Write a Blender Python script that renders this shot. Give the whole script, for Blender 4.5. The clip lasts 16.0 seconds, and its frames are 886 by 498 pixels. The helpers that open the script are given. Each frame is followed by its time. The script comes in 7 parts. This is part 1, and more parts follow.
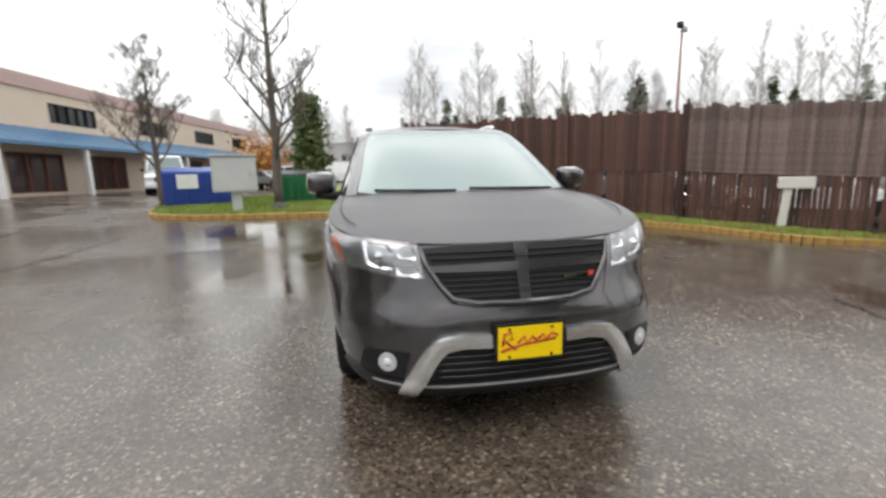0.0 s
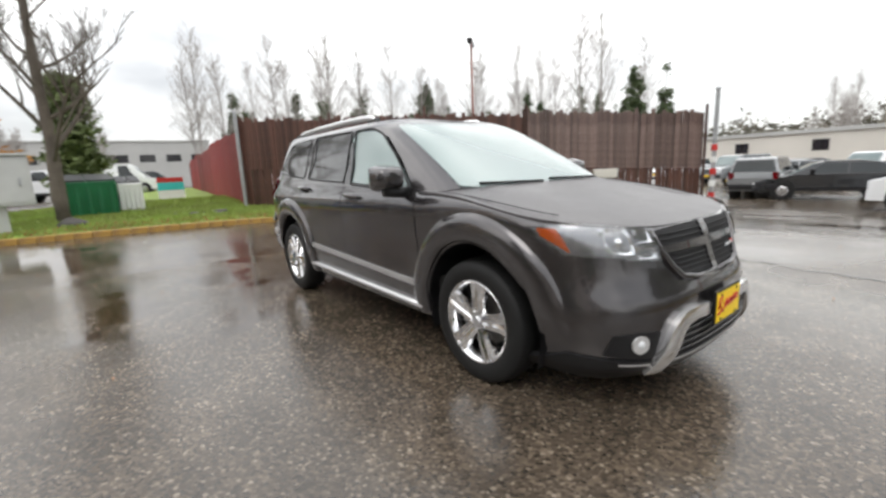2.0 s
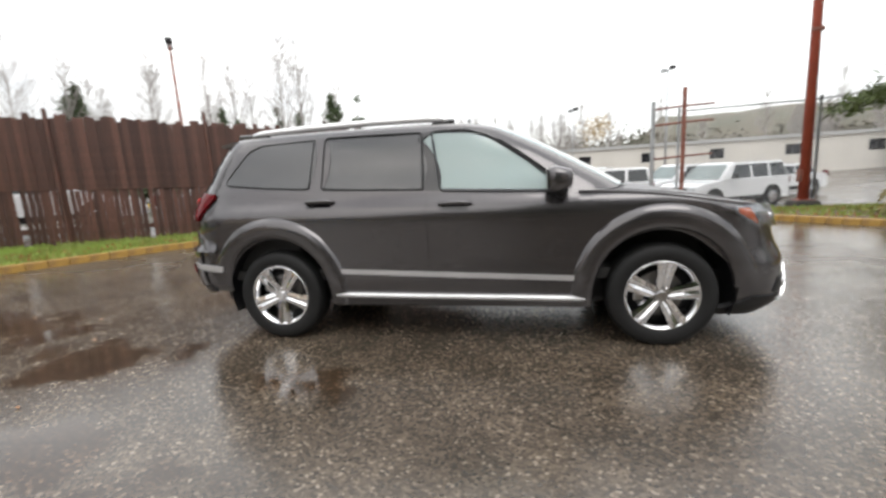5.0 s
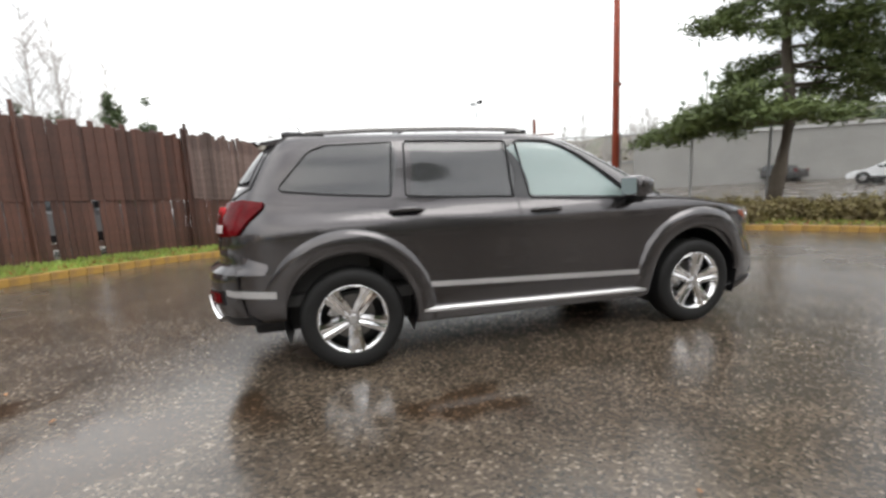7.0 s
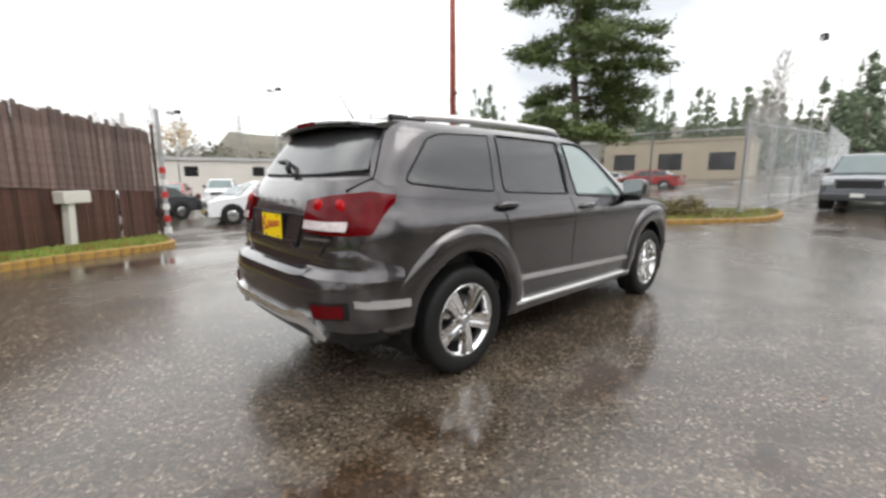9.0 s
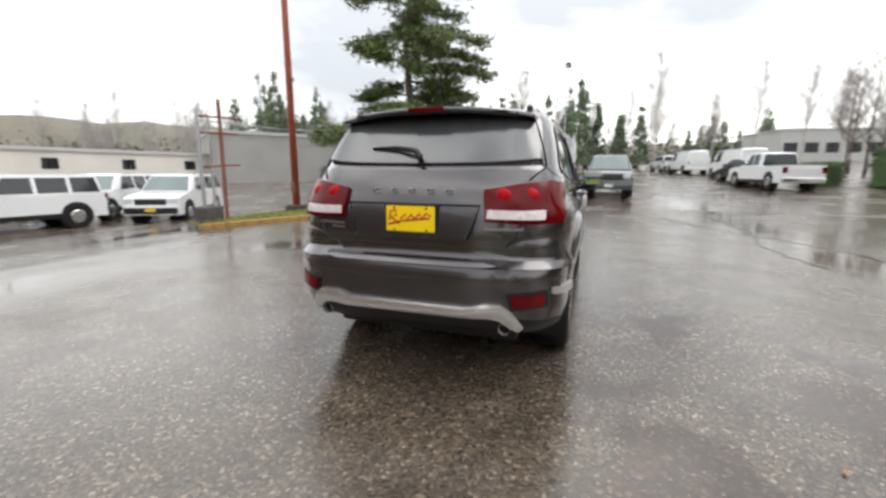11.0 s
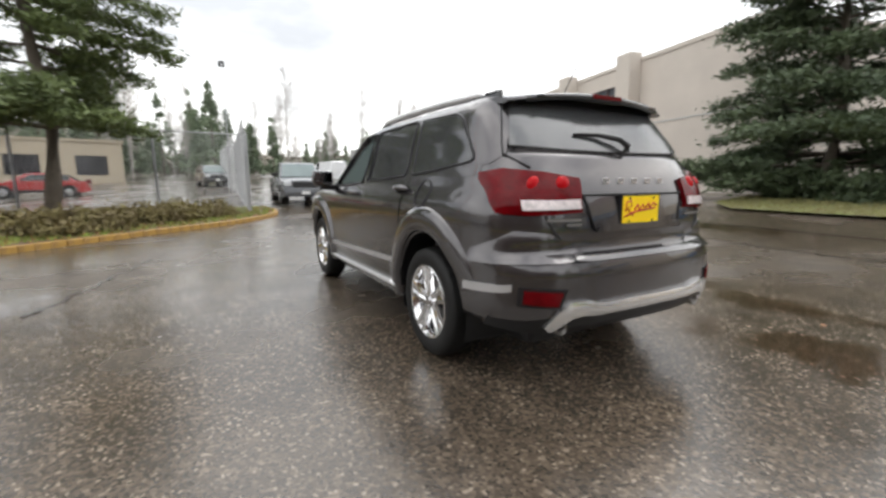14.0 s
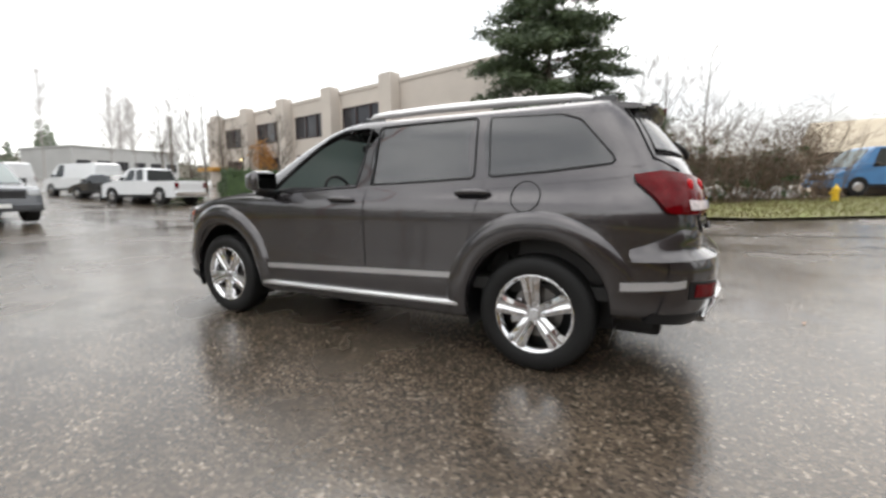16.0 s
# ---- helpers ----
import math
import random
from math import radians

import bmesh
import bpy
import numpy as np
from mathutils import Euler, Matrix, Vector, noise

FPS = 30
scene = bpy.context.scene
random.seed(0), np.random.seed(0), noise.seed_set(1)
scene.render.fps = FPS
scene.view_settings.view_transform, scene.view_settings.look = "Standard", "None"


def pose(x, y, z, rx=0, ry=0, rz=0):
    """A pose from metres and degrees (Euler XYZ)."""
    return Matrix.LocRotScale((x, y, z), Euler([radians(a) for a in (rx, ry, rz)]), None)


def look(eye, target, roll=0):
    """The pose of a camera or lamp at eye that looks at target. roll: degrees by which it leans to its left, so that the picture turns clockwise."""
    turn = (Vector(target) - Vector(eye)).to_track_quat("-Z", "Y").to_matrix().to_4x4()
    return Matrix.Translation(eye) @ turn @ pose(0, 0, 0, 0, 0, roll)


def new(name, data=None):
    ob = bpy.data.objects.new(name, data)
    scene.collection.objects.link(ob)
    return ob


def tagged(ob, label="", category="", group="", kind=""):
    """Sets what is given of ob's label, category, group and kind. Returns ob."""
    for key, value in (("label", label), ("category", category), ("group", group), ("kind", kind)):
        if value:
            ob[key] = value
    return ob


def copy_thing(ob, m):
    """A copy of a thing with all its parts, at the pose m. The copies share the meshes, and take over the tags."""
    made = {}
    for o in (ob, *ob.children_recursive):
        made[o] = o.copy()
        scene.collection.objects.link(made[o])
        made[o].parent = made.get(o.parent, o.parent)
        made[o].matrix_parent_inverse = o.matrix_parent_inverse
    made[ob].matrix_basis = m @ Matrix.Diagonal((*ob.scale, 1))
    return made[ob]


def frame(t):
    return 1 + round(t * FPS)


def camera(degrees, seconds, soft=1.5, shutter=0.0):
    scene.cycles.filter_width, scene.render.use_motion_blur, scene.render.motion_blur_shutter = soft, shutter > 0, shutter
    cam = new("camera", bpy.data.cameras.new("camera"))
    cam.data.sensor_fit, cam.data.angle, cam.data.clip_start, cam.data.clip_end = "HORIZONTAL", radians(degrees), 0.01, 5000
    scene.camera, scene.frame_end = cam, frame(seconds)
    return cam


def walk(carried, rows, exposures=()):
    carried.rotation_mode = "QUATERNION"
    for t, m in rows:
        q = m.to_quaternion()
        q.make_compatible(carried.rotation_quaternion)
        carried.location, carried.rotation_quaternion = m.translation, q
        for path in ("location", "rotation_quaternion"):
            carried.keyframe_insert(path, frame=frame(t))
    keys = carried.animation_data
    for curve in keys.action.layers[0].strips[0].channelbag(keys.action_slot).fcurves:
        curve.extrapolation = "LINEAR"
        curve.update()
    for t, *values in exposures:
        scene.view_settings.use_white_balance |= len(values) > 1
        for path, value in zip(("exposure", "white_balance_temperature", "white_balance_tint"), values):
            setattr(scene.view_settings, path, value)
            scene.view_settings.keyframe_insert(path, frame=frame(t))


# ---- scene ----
cam = camera(92.0, 16.0, soft=2.8, shutter=0.4)
PATH = [
    (0, (4.146, -0.721, 1.244), (2.21, -0.354, 0.9), -1.3),
    (0.5, (3.996, -1.208, 1.248), (2.126, -0.595, 0.892), -2.1),
    (1, (3.769, -1.655, 1.233), (1.975, -0.835, 0.903), -1.8),
    (1.5, (3.49, -2.08, 1.239), (1.815, -1.043, 0.892), -1.5),
    (2, (3.198, -2.48, 1.251), (1.652, -1.267, 0.879), -2.6),
    (2.5, (2.818, -2.827, 1.272), (1.445, -1.417, 0.912), -3.7),
    (3, (2.411, -3.189, 1.273), (1.231, -1.624, 0.877), -4.6),
    (3.5, (1.972, -3.442, 1.272), (0.943, -1.772, 0.884), -4.2),
    (4, (1.508, -3.691, 1.281), (0.685, -1.903, 0.928), -3.2),
    (4.2, (1.328, -3.767, 1.289), (0.566, -1.956, 0.912), -3.1),
    (6.3, (-0.776, -4.012, 1.234), (-0.552, -2.043, 0.962), -2.1),
    (6.5, (-0.979, -3.993, 1.243), (-0.712, -2.033, 0.946), -1.3),
    (7, (-1.513, -3.863, 1.276), (-1.038, -1.943, 0.977), -2.4),
    (7.5, (-2.057, -3.701, 1.308), (-1.386, -1.854, 0.938), -1.5),
    (8, (-2.535, -3.458, 1.337), (-1.641, -1.715, 0.934), -2.9),
    (8.2, (-2.713, -3.333, 1.333), (-1.738, -1.635, 0.927), -2.1),
    (10.3, (-4.329, -1.701, 1.291), (-2.588, -0.769, 0.974), -0.5),
    (10.5, (-4.425, -1.506, 1.293), (-2.661, -0.633, 0.939), -0.2),
    (11, (-4.634, -0.985, 1.271), (-2.771, -0.35, 0.914), 0.3),
    (11.5, (-4.721, -0.431, 1.261), (-2.778, -0.1, 0.922), 0.4),
    (12, (-4.784, 0.138, 1.252), (-2.812, 0.153, 0.919), 0.4),
    (12.5, (-4.641, 0.692, 1.212), (-2.683, 0.449, 0.887), 0.3),
    (13, (-4.48, 1.224, 1.203), (-2.57, 0.718, 0.893), -0.1),
    (13.5, (-4.24, 1.713, 1.17), (-2.405, 0.979, 0.862), -0.5),
    (14, (-3.929, 2.142, 1.159), (-2.2, 1.186, 0.847), -0.3),
    (14.5, (-3.544, 2.534, 1.143), (-1.985, 1.327, 0.811), 0.4),
    (15, (-3.092, 2.868, 1.14), (-1.69, 1.475, 0.83), -0.0),
    (15.5, (-2.644, 3.187, 1.13), (-1.475, 1.599, 0.792), 0.7),
    (16, (-2.152, 3.404, 1.129), (-1.224, 1.654, 0.854), -0.3),
]
walk(cam, [(t, look(eye, target, roll)) for t, eye, target, roll in PATH], exposures=[(0, 0.2), (2, 0.24), (4, 0.36), (12, 0.38), (13, 0.42), (16, 0.4)])


# ---- light ----
world = bpy.data.worlds.new("sky")
scene.world = world
world.use_nodes = True
wn, wl = world.node_tree.nodes, world.node_tree.links
wn.clear()
sky = wn.new("ShaderNodeTexSky")
sky.sky_type, sky.sun_disc = "NISHITA", False
sky.sun_elevation, sky.sun_rotation = radians(32), radians(200)
wco = wn.new("ShaderNodeTexCoord")
wmap = wn.new("ShaderNodeMapping")
wmap.inputs["Scale"].default_value = (1.0, 1.0, 2.6)
wnoise = wn.new("ShaderNodeTexNoise")
wnoise.inputs["Scale"].default_value, wnoise.inputs["Detail"].default_value = 1.7, 5.0
wramp = wn.new("ShaderNodeValToRGB")
wramp.color_ramp.elements[0].position, wramp.color_ramp.elements[0].color = 0.36, (4.75, 4.85, 5.0, 1)
wramp.color_ramp.elements[1].position, wramp.color_ramp.elements[1].color = 0.62, (10.7, 10.6, 10.35, 1)
wmix = wn.new("ShaderNodeMix")
wmix.data_type = "RGBA"
wmix.inputs[0].default_value = 0.88
wbg, wout = wn.new("ShaderNodeBackground"), wn.new("ShaderNodeOutputWorld")
wbg.inputs["Strength"].default_value = 0.155
wl.new(wco.outputs["Generated"], wmap.inputs[0])
wl.new(wmap.outputs[0], wnoise.inputs["Vector"])
wl.new(wnoise.outputs["Fac"], wramp.inputs[0])
wl.new(sky.outputs[0], wmix.inputs[6])
wl.new(wramp.outputs[0], wmix.inputs[7])
wsep, wrise, wmul = wn.new("ShaderNodeSeparateXYZ"), wn.new("ShaderNodeMapRange"), wn.new("ShaderNodeVectorMath")
wl.new(wco.outputs["Generated"], wsep.inputs[0])
wl.new(wsep.outputs["Z"], wrise.inputs[0])
wrise.inputs[1].default_value, wrise.inputs[2].default_value = 0.1, 1.0
wrise.inputs[3].default_value, wrise.inputs[4].default_value = 0.80, 1.65  # an overcast sky is brightest overhead
wmul.operation = "SCALE"
wl.new(wmix.outputs[2], wmul.inputs[0])
wl.new(wrise.outputs[0], wmul.inputs["Scale"])
wl.new(wmul.outputs[0], wbg.inputs["Color"])
wl.new(wbg.outputs[0], wout.inputs[0])
sun = new("sun", bpy.data.lights.new("sun", "SUN"))
sun.data.energy, sun.data.angle, sun.data.color = 0.8, radians(35), (1, 0.97, 0.93)
sun.matrix_world = look((0, 0, 0), (-0.35, 0.55, -1))


# ---- materials ----
def mat(name, color, rough=0.5, metal=0.0, vary=0.12, scale=3.0, bump=0.0, bscale=60.0, coat=0.0, spec=0.5, flake=0.0, obj=False, dirt=None):
    """A surface with broad stains and fine grain over its base colour."""
    m = bpy.data.materials.new(name)
    m.use_nodes = True
    n, l = m.node_tree.nodes, m.node_tree.links
    b = n["Principled BSDF"]
    co = n.new("ShaderNodeTexCoord")
    big, fine = n.new("ShaderNodeTexNoise"), n.new("ShaderNodeTexNoise")
    big.inputs["Scale"].default_value, big.inputs["Detail"].default_value = scale, 4
    fine.inputs["Scale"].default_value, fine.inputs["Detail"].default_value = bscale, 3
    for t in (big, fine):
        l.new(co.outputs["Object"], t.inputs["Vector"])
    ramp = n.new("ShaderNodeValToRGB")
    lo, hi = [max(0.0, c * (1 - vary)) for c in color], [min(1.0, c * (1 + vary)) for c in color]
    if dirt:
        lo = list(dirt)
    ramp.color_ramp.elements[0].color, ramp.color_ramp.elements[1].color = (*lo, 1), (*hi, 1)
    ramp.color_ramp.elements[0].position, ramp.color_ramp.elements[1].position = 0.3, 0.7
    mixf = n.new("ShaderNodeMix")
    mixf.inputs[0].default_value = 0.35
    l.new(big.outputs["Fac"], mixf.inputs[2])
    l.new(fine.outputs["Fac"], mixf.inputs[3])
    l.new(mixf.outputs[0], ramp.inputs[0])
    out = ramp.outputs[0]
    if obj:
        info, hsv = n.new("ShaderNodeObjectInfo"), n.new("ShaderNodeHueSaturation")
        mr = n.new("ShaderNodeMapRange")
        mr.inputs[3].default_value, mr.inputs[4].default_value = 0.6, 1.4
        l.new(info.outputs["Random"], mr.inputs[0])
        l.new(mr.outputs[0], hsv.inputs["Value"])
        l.new(out, hsv.inputs["Color"])
        out = hsv.outputs[0]
    l.new(out, b.inputs["Base Color"])
    b.inputs["Metallic"].default_value = metal
    b.inputs["Coat Weight"].default_value = coat
    b.inputs["Coat Roughness"].default_value = 0.04
    b.inputs["Specular IOR Level"].default_value = spec
    rr = n.new("ShaderNodeMapRange")
    rr.inputs[3].default_value, rr.inputs[4].default_value = max(0.02, rough * 0.8), min(1.0, rough * 1.2)
    l.new(big.outputs["Fac"], rr.inputs[0])
    l.new(rr.outputs[0], b.inputs["Roughness"])
    if bump:
        bp = n.new("ShaderNodeBump")
        bp.inputs["Strength"].default_value, bp.inputs["Distance"].default_value = bump, 0.01
        l.new(fine.outputs["Fac"], bp.inputs["Height"])
        l.new(bp.outputs[0], b.inputs["Normal"])
    return m


def glass_mat(name, tint, rough=0.02):
    m = bpy.data.materials.new(name)
    m.use_nodes = True
    b = m.node_tree.nodes["Principled BSDF"]
    b.inputs["Base Color"].default_value = (*tint, 1)
    b.inputs["Roughness"].default_value, b.inputs["IOR"].default_value = rough, 1.5
    b.inputs["Transmission Weight"].default_value = 1.0
    return m


def asphalt_mat():
    """Wet, coarse asphalt: pale and dark stones in a dark binder, a film of water, and puddles in the hollows."""
    m = bpy.data.materials.new("wet_asphalt")
    m.use_nodes = True
    n, l = m.node_tree.nodes, m.node_tree.links
    b = n["Principled BSDF"]
    co = n.new("ShaderNodeTexCoord")

    def tex(kind, scale, detail=3.0):
        t = n.new(kind)
        t.inputs["Scale"].default_value = scale
        if kind == "ShaderNodeTexNoise":
            t.inputs["Detail"].default_value = detail
        l.new(co.outputs["Object"], t.inputs["Vector"])
        return t

    def rng(src, a, c, lo, hi):
        r = n.new("ShaderNodeMapRange")
        r.inputs[1].default_value, r.inputs[2].default_value, r.inputs[3].default_value, r.inputs[4].default_value = a, c, lo, hi
        l.new(src, r.inputs[0])
        return r.outputs[0]

    stones, stones2 = tex("ShaderNodeTexVoronoi", 62), tex("ShaderNodeTexVoronoi", 26)
    broad, mid, fine = tex("ShaderNodeTexNoise", 0.42, 4), tex("ShaderNodeTexNoise", 2.3, 5), tex("ShaderNodeTexNoise", 90, 2)
    sep = n.new("ShaderNodeSeparateColor")
    l.new(stones.outputs["Color"], sep.inputs[0])
    ramp = n.new("ShaderNodeValToRGB")
    e = ramp.color_ramp.elements
    e[0].position, e[0].color = 0.0, (0.040, 0.032, 0.024, 1)
    e[1].position, e[1].color = 1.0, (0.27, 0.225, 0.175, 1)
    for p, c in ((0.55, (0.080, 0.062, 0.045)), (0.80, (0.112, 0.087, 0.063)), (0.94, (0.15, 0.118, 0.088))):
        k = e.new(p)
        k.color = (*c, 1)
    l.new(sep.outputs[0], ramp.inputs[0])
    tone = n.new("ShaderNodeHueSaturation")
    l.new(rng(mid.outputs["Fac"], 0.3, 0.7, 0.62, 1.14), tone.inputs["Value"])
    l.new(ramp.outputs[0], tone.inputs["Color"])
    add = n.new("ShaderNodeMath")
    add.operation = "MULTIPLY_ADD"
    add.inputs[1].default_value = 0.22
    l.new(mid.outputs["Fac"], add.inputs[0])
    l.new(broad.outputs["Fac"], add.inputs[2])
    # puddles: hollows at fixed places, with ragged edges
    near = None
    for cx, cy, rx, ry in ((-2.75, -1.45, 0.75, 0.42), (-0.92, -1.6, 0.42, 0.24), (-4.3, -0.9, 0.9, 0.5), (-1.9, -2.5, 0.9, 0.3), (-5.6, -3.2, 1.4, 0.6), (2.8, -4.6, 1.3, 0.4), (7.5, -4.6, 2.6, 0.5), (1.3, 4.1, 0.6, 0.35), (3.0, -8.5, 3.2, 0.8), (13, -4.5, 3.0, 0.6), (-2.4, 5.0, 1.2, 0.3), (2.5, 8.5, 1.8, 0.5)):
        vs = n.new("ShaderNodeVectorMath")
        vs.operation = "SUBTRACT"
        l.new(co.outputs["Object"], vs.inputs[0])
        vs.inputs[1].default_value = (cx, cy, 0)
        vm = n.new("ShaderNodeVectorMath")
        vm.operation = "MULTIPLY"
        l.new(vs.outputs[0], vm.inputs[0])
        vm.inputs[1].default_value = (1 / rx, 1 / ry, 0)
        vl = n.new("ShaderNodeVectorMath")
        vl.operation = "LENGTH"
        l.new(vm.outputs[0], vl.inputs[0])
        if near is None:
            near = vl.outputs["Value"]
        else:
            mn = n.new("ShaderNodeMath")
            mn.operation = "MINIMUM"
            l.new(near, mn.inputs[0])
            l.new(vl.outputs["Value"], mn.inputs[1])
            near = mn.outputs[0]
    edge = n.new("ShaderNodeMath")
    edge.operation = "MULTIPLY_ADD"
    edge.inputs[1].default_value = 3.2
    l.new(mid.outputs["Fac"], edge.inputs[0])
    l.new(near, edge.inputs[2])
    pud = rng(edge.outputs[0], 2.65, 2.2, 0.0, 1.0)
    sheen = rng(edge.outputs[0], 4.2, 2.5, 0.0, 0.8)  # smoother wet margins round the puddles
    film = rng(add.outputs[0], 0.42, 0.68, 0.36, 0.16)
    # standing water lies over darker, leaf-stained asphalt
    deep = n.new("ShaderNodeMix")
    deep.data_type, deep.blend_type = "RGBA", "MULTIPLY"
    l.new(pud, deep.inputs[0])
    l.new(tone.outputs[0], deep.inputs[6])
    deep.inputs[7].default_value = (0.66, 0.54, 0.45, 1)
    l.new(deep.outputs[2], b.inputs["Base Color"])
    mixr = n.new("ShaderNodeMix")
    l.new(pud, mixr.inputs[0])
    wet = n.new("ShaderNodeMix")
    l.new(sheen, wet.inputs[0])
    l.new(film, wet.inputs[2])
    wet.inputs[3].default_value = 0.15
    l.new(wet.outputs[0], mixr.inputs[2])
    mixr.inputs[3].default_value = 0.07
    l.new(mixr.outputs[0], b.inputs["Roughness"])
    b.inputs["Specular IOR Level"].default_value = 0.85
    hgt = n.new("ShaderNodeMath")
    hgt.operation = "ADD"
    l.new(stones.outputs["Distance"], hgt.inputs[0])
    l.new(fine.outputs["Fac"], hgt.inputs[1])
    bp = n.new("ShaderNodeBump")
    bp.inputs["Distance"].default_value = 0.006
    l.new(rng(sheen, 0, 0.8, 0.14, 0.03), bp.inputs["Strength"])
    l.new(hgt.outputs[0], bp.inputs["Height"])
    l.new(bp.outputs[0], b.inputs["Normal"])
    return m


ASPHALT = asphalt_mat()
GRASS = mat("grass", (0.19, 0.30, 0.04), 0.8, vary=0.35, scale=2.5, bump=0.4, bscale=40, dirt=(0.09, 0.085, 0.03))
GRASS_DULL = mat("dull_verge_grass", (0.14, 0.165, 0.05), 0.8, vary=0.4, scale=2.0, bump=0.4, bscale=40, dirt=(0.11, 0.075, 0.04))
BLADE_DULL = mat("dull_grass_blades", (0.155, 0.165, 0.055), 0.65, vary=0.4, scale=1.5, dirt=(0.14, 0.10, 0.045))
BLADE = mat("grass_blades", (0.20, 0.29, 0.05), 0.6, vary=0.4, scale=1.5, dirt=(0.15, 0.15, 0.04))
KERB = mat("kerb_concrete", (0.26, 0.22, 0.16), 0.55, vary=0.2, bump=0.3, obj=True)
KERB_Y = mat("yellow_kerb_paint", (0.40, 0.235, 0.04), 0.5, vary=0.3, scale=2.2, bump=0.3, dirt=(0.17, 0.10, 0.05))
FENCE_WOOD = mat("weathered_fence_wood", (0.088, 0.037, 0.026), 0.42, vary=0.5, scale=1.1, bump=0.3, bscale=25, obj=True, dirt=(0.035, 0.02, 0.015))
# brown boards greyed in the base colour to stand for sky sheen on wet wood
FENCE_SHEEN = mat("sheen_grey_fence_wood", (0.18, 0.132, 0.118), 0.3, vary=0.4, scale=1.6, bump=0.3, bscale=25, obj=True, dirt=(0.055, 0.03, 0.024))
MAROON = mat("maroon_metal", (0.20, 0.028, 0.03), 0.5, vary=0.3, scale=1.0, obj=True)
GALV = mat("galvanised_steel", (0.42, 0.43, 0.44), 0.45, metal=0.6, vary=0.15)
RUST = mat("rusty_steel", (0.21, 0.075, 0.05), 0.6, vary=0.35, scale=5)
REDPOLE = mat("red_oxide_paint", (0.33, 0.065, 0.035), 0.5, vary=0.25, scale=3)
WHITE_P = mat("white_paint", (0.75, 0.75, 0.73), 0.45, vary=0.08)
RED_P = mat("red_paint", (0.5, 0.03, 0.025), 0.45, vary=0.15)
BARK = mat("bark", (0.115, 0.095, 0.075), 0.85, vary=0.35, scale=4, bump=0.7, bscale=30)
BARK_PALE = mat("pale_bark", (0.30, 0.28, 0.26), 0.85, vary=0.3, scale=4)
# distance haze is mixed into this bark colour
BARK_HAZE = mat("hazed_far_bark", (0.38, 0.355, 0.335), 0.9, vary=0.2, scale=2)
NEEDLE = mat("pine_needles", (0.115, 0.15, 0.045), 0.6, vary=0.45, scale=1.3, dirt=(0.045, 0.065, 0.022))
NEEDLE_D = mat("fir_needles", (0.075, 0.10, 0.045), 0.6, vary=0.45, scale=1.0, dirt=(0.024, 0.042, 0.022))
# far needles made paler and greyer to carry the haze
NEEDLE_HAZE = mat("hazed_fir_needles", (0.17, 0.21, 0.13), 0.8, vary=0.35, scale=0.6, dirt=(0.10, 0.135, 0.09))
HEDGE = mat("hedge_leaves", (0.05, 0.085, 0.025), 0.55, vary=0.4, scale=3, dirt=(0.02, 0.04, 0.012))
SHRUB = mat("olive_shrub", (0.16, 0.14, 0.045), 0.65, vary=0.4, scale=3, dirt=(0.08, 0.05, 0.025))
TWIG = mat("brown_thicket", (0.15, 0.105, 0.075), 0.8, vary=0.35, scale=2)
HILL = mat("wooded_hill", (0.15, 0.13, 0.105), 0.9, vary=0.3, scale=0.12, bump=0.6, bscale=0.8, dirt=(0.08, 0.088, 0.062))
ORANGE_LEAF = mat("orange_leaves", (0.42, 0.2, 0.045), 0.7, vary=0.3, scale=2)
DRY_LEAF = mat("fallen_leaves", (0.30, 0.13, 0.045), 0.7, vary=0.4, scale=6)
CREAM = mat("cream_stucco", (0.62, 0.52, 0.42), 0.8, vary=0.07, scale=0.7, bump=0.2)
MAUVE = mat("mauve_band", (0.50, 0.36, 0.34), 0.8, vary=0.08, scale=0.7)
BEIGE = mat("beige_concrete", (0.54, 0.485, 0.43), 0.8, vary=0.1, scale=0.5, bump=0.2)
GREYWALL = mat("grey_concrete", (0.46, 0.46, 0.45), 0.8, vary=0.1, scale=0.4)
OFFWHITE = mat("off_white_wall", (0.62, 0.59, 0.54), 0.8, vary=0.1, scale=0.4)
GREYSHED = mat("weathered_grey_shed", (0.27, 0.265, 0.25), 0.8, vary=0.16, scale=0.5, bump=0.2)
TAN = mat("tan_wall", (0.42, 0.36, 0.27), 0.8, vary=0.1, scale=0.5)
AWNING = mat("blue_awning_metal", (0.055, 0.15, 0.27), 0.4, vary=0.15, scale=1.0)
DARKGLASS = mat("dark_window_glass", (0.035, 0.035, 0.04), 0.06, vary=0.3, scale=0.6)
BROWNGLASS = mat("brown_window_glass", (0.075, 0.05, 0.048), 0.08, vary=0.4, scale=0.5)
BLUE_P = mat("blue_dumpster_paint", (0.015, 0.05, 0.27), 0.4, vary=0.2)
GREEN_P = mat("green_dumpster_paint", (0.012, 0.13, 0.05), 0.4, vary=0.2)
EBOX = mat("grey_cabinet_paint", (0.50, 0.51, 0.49), 0.45, vary=0.08)
STONE = mat("rock", (0.07, 0.065, 0.06), 0.8, vary=0.3, scale=5, bump=0.6)
YELLOW_P = mat("yellow_paint", (0.72, 0.47, 0.02), 0.45, vary=0.1)
SOIL = mat("wet_soil", (0.10, 0.065, 0.04), 0.8, vary=0.4, scale=4, bump=0.5)
TYRE = mat("tyre_rubber", (0.012, 0.012, 0.012), 0.6, vary=0.2, bump=0.2, spec=0.25)
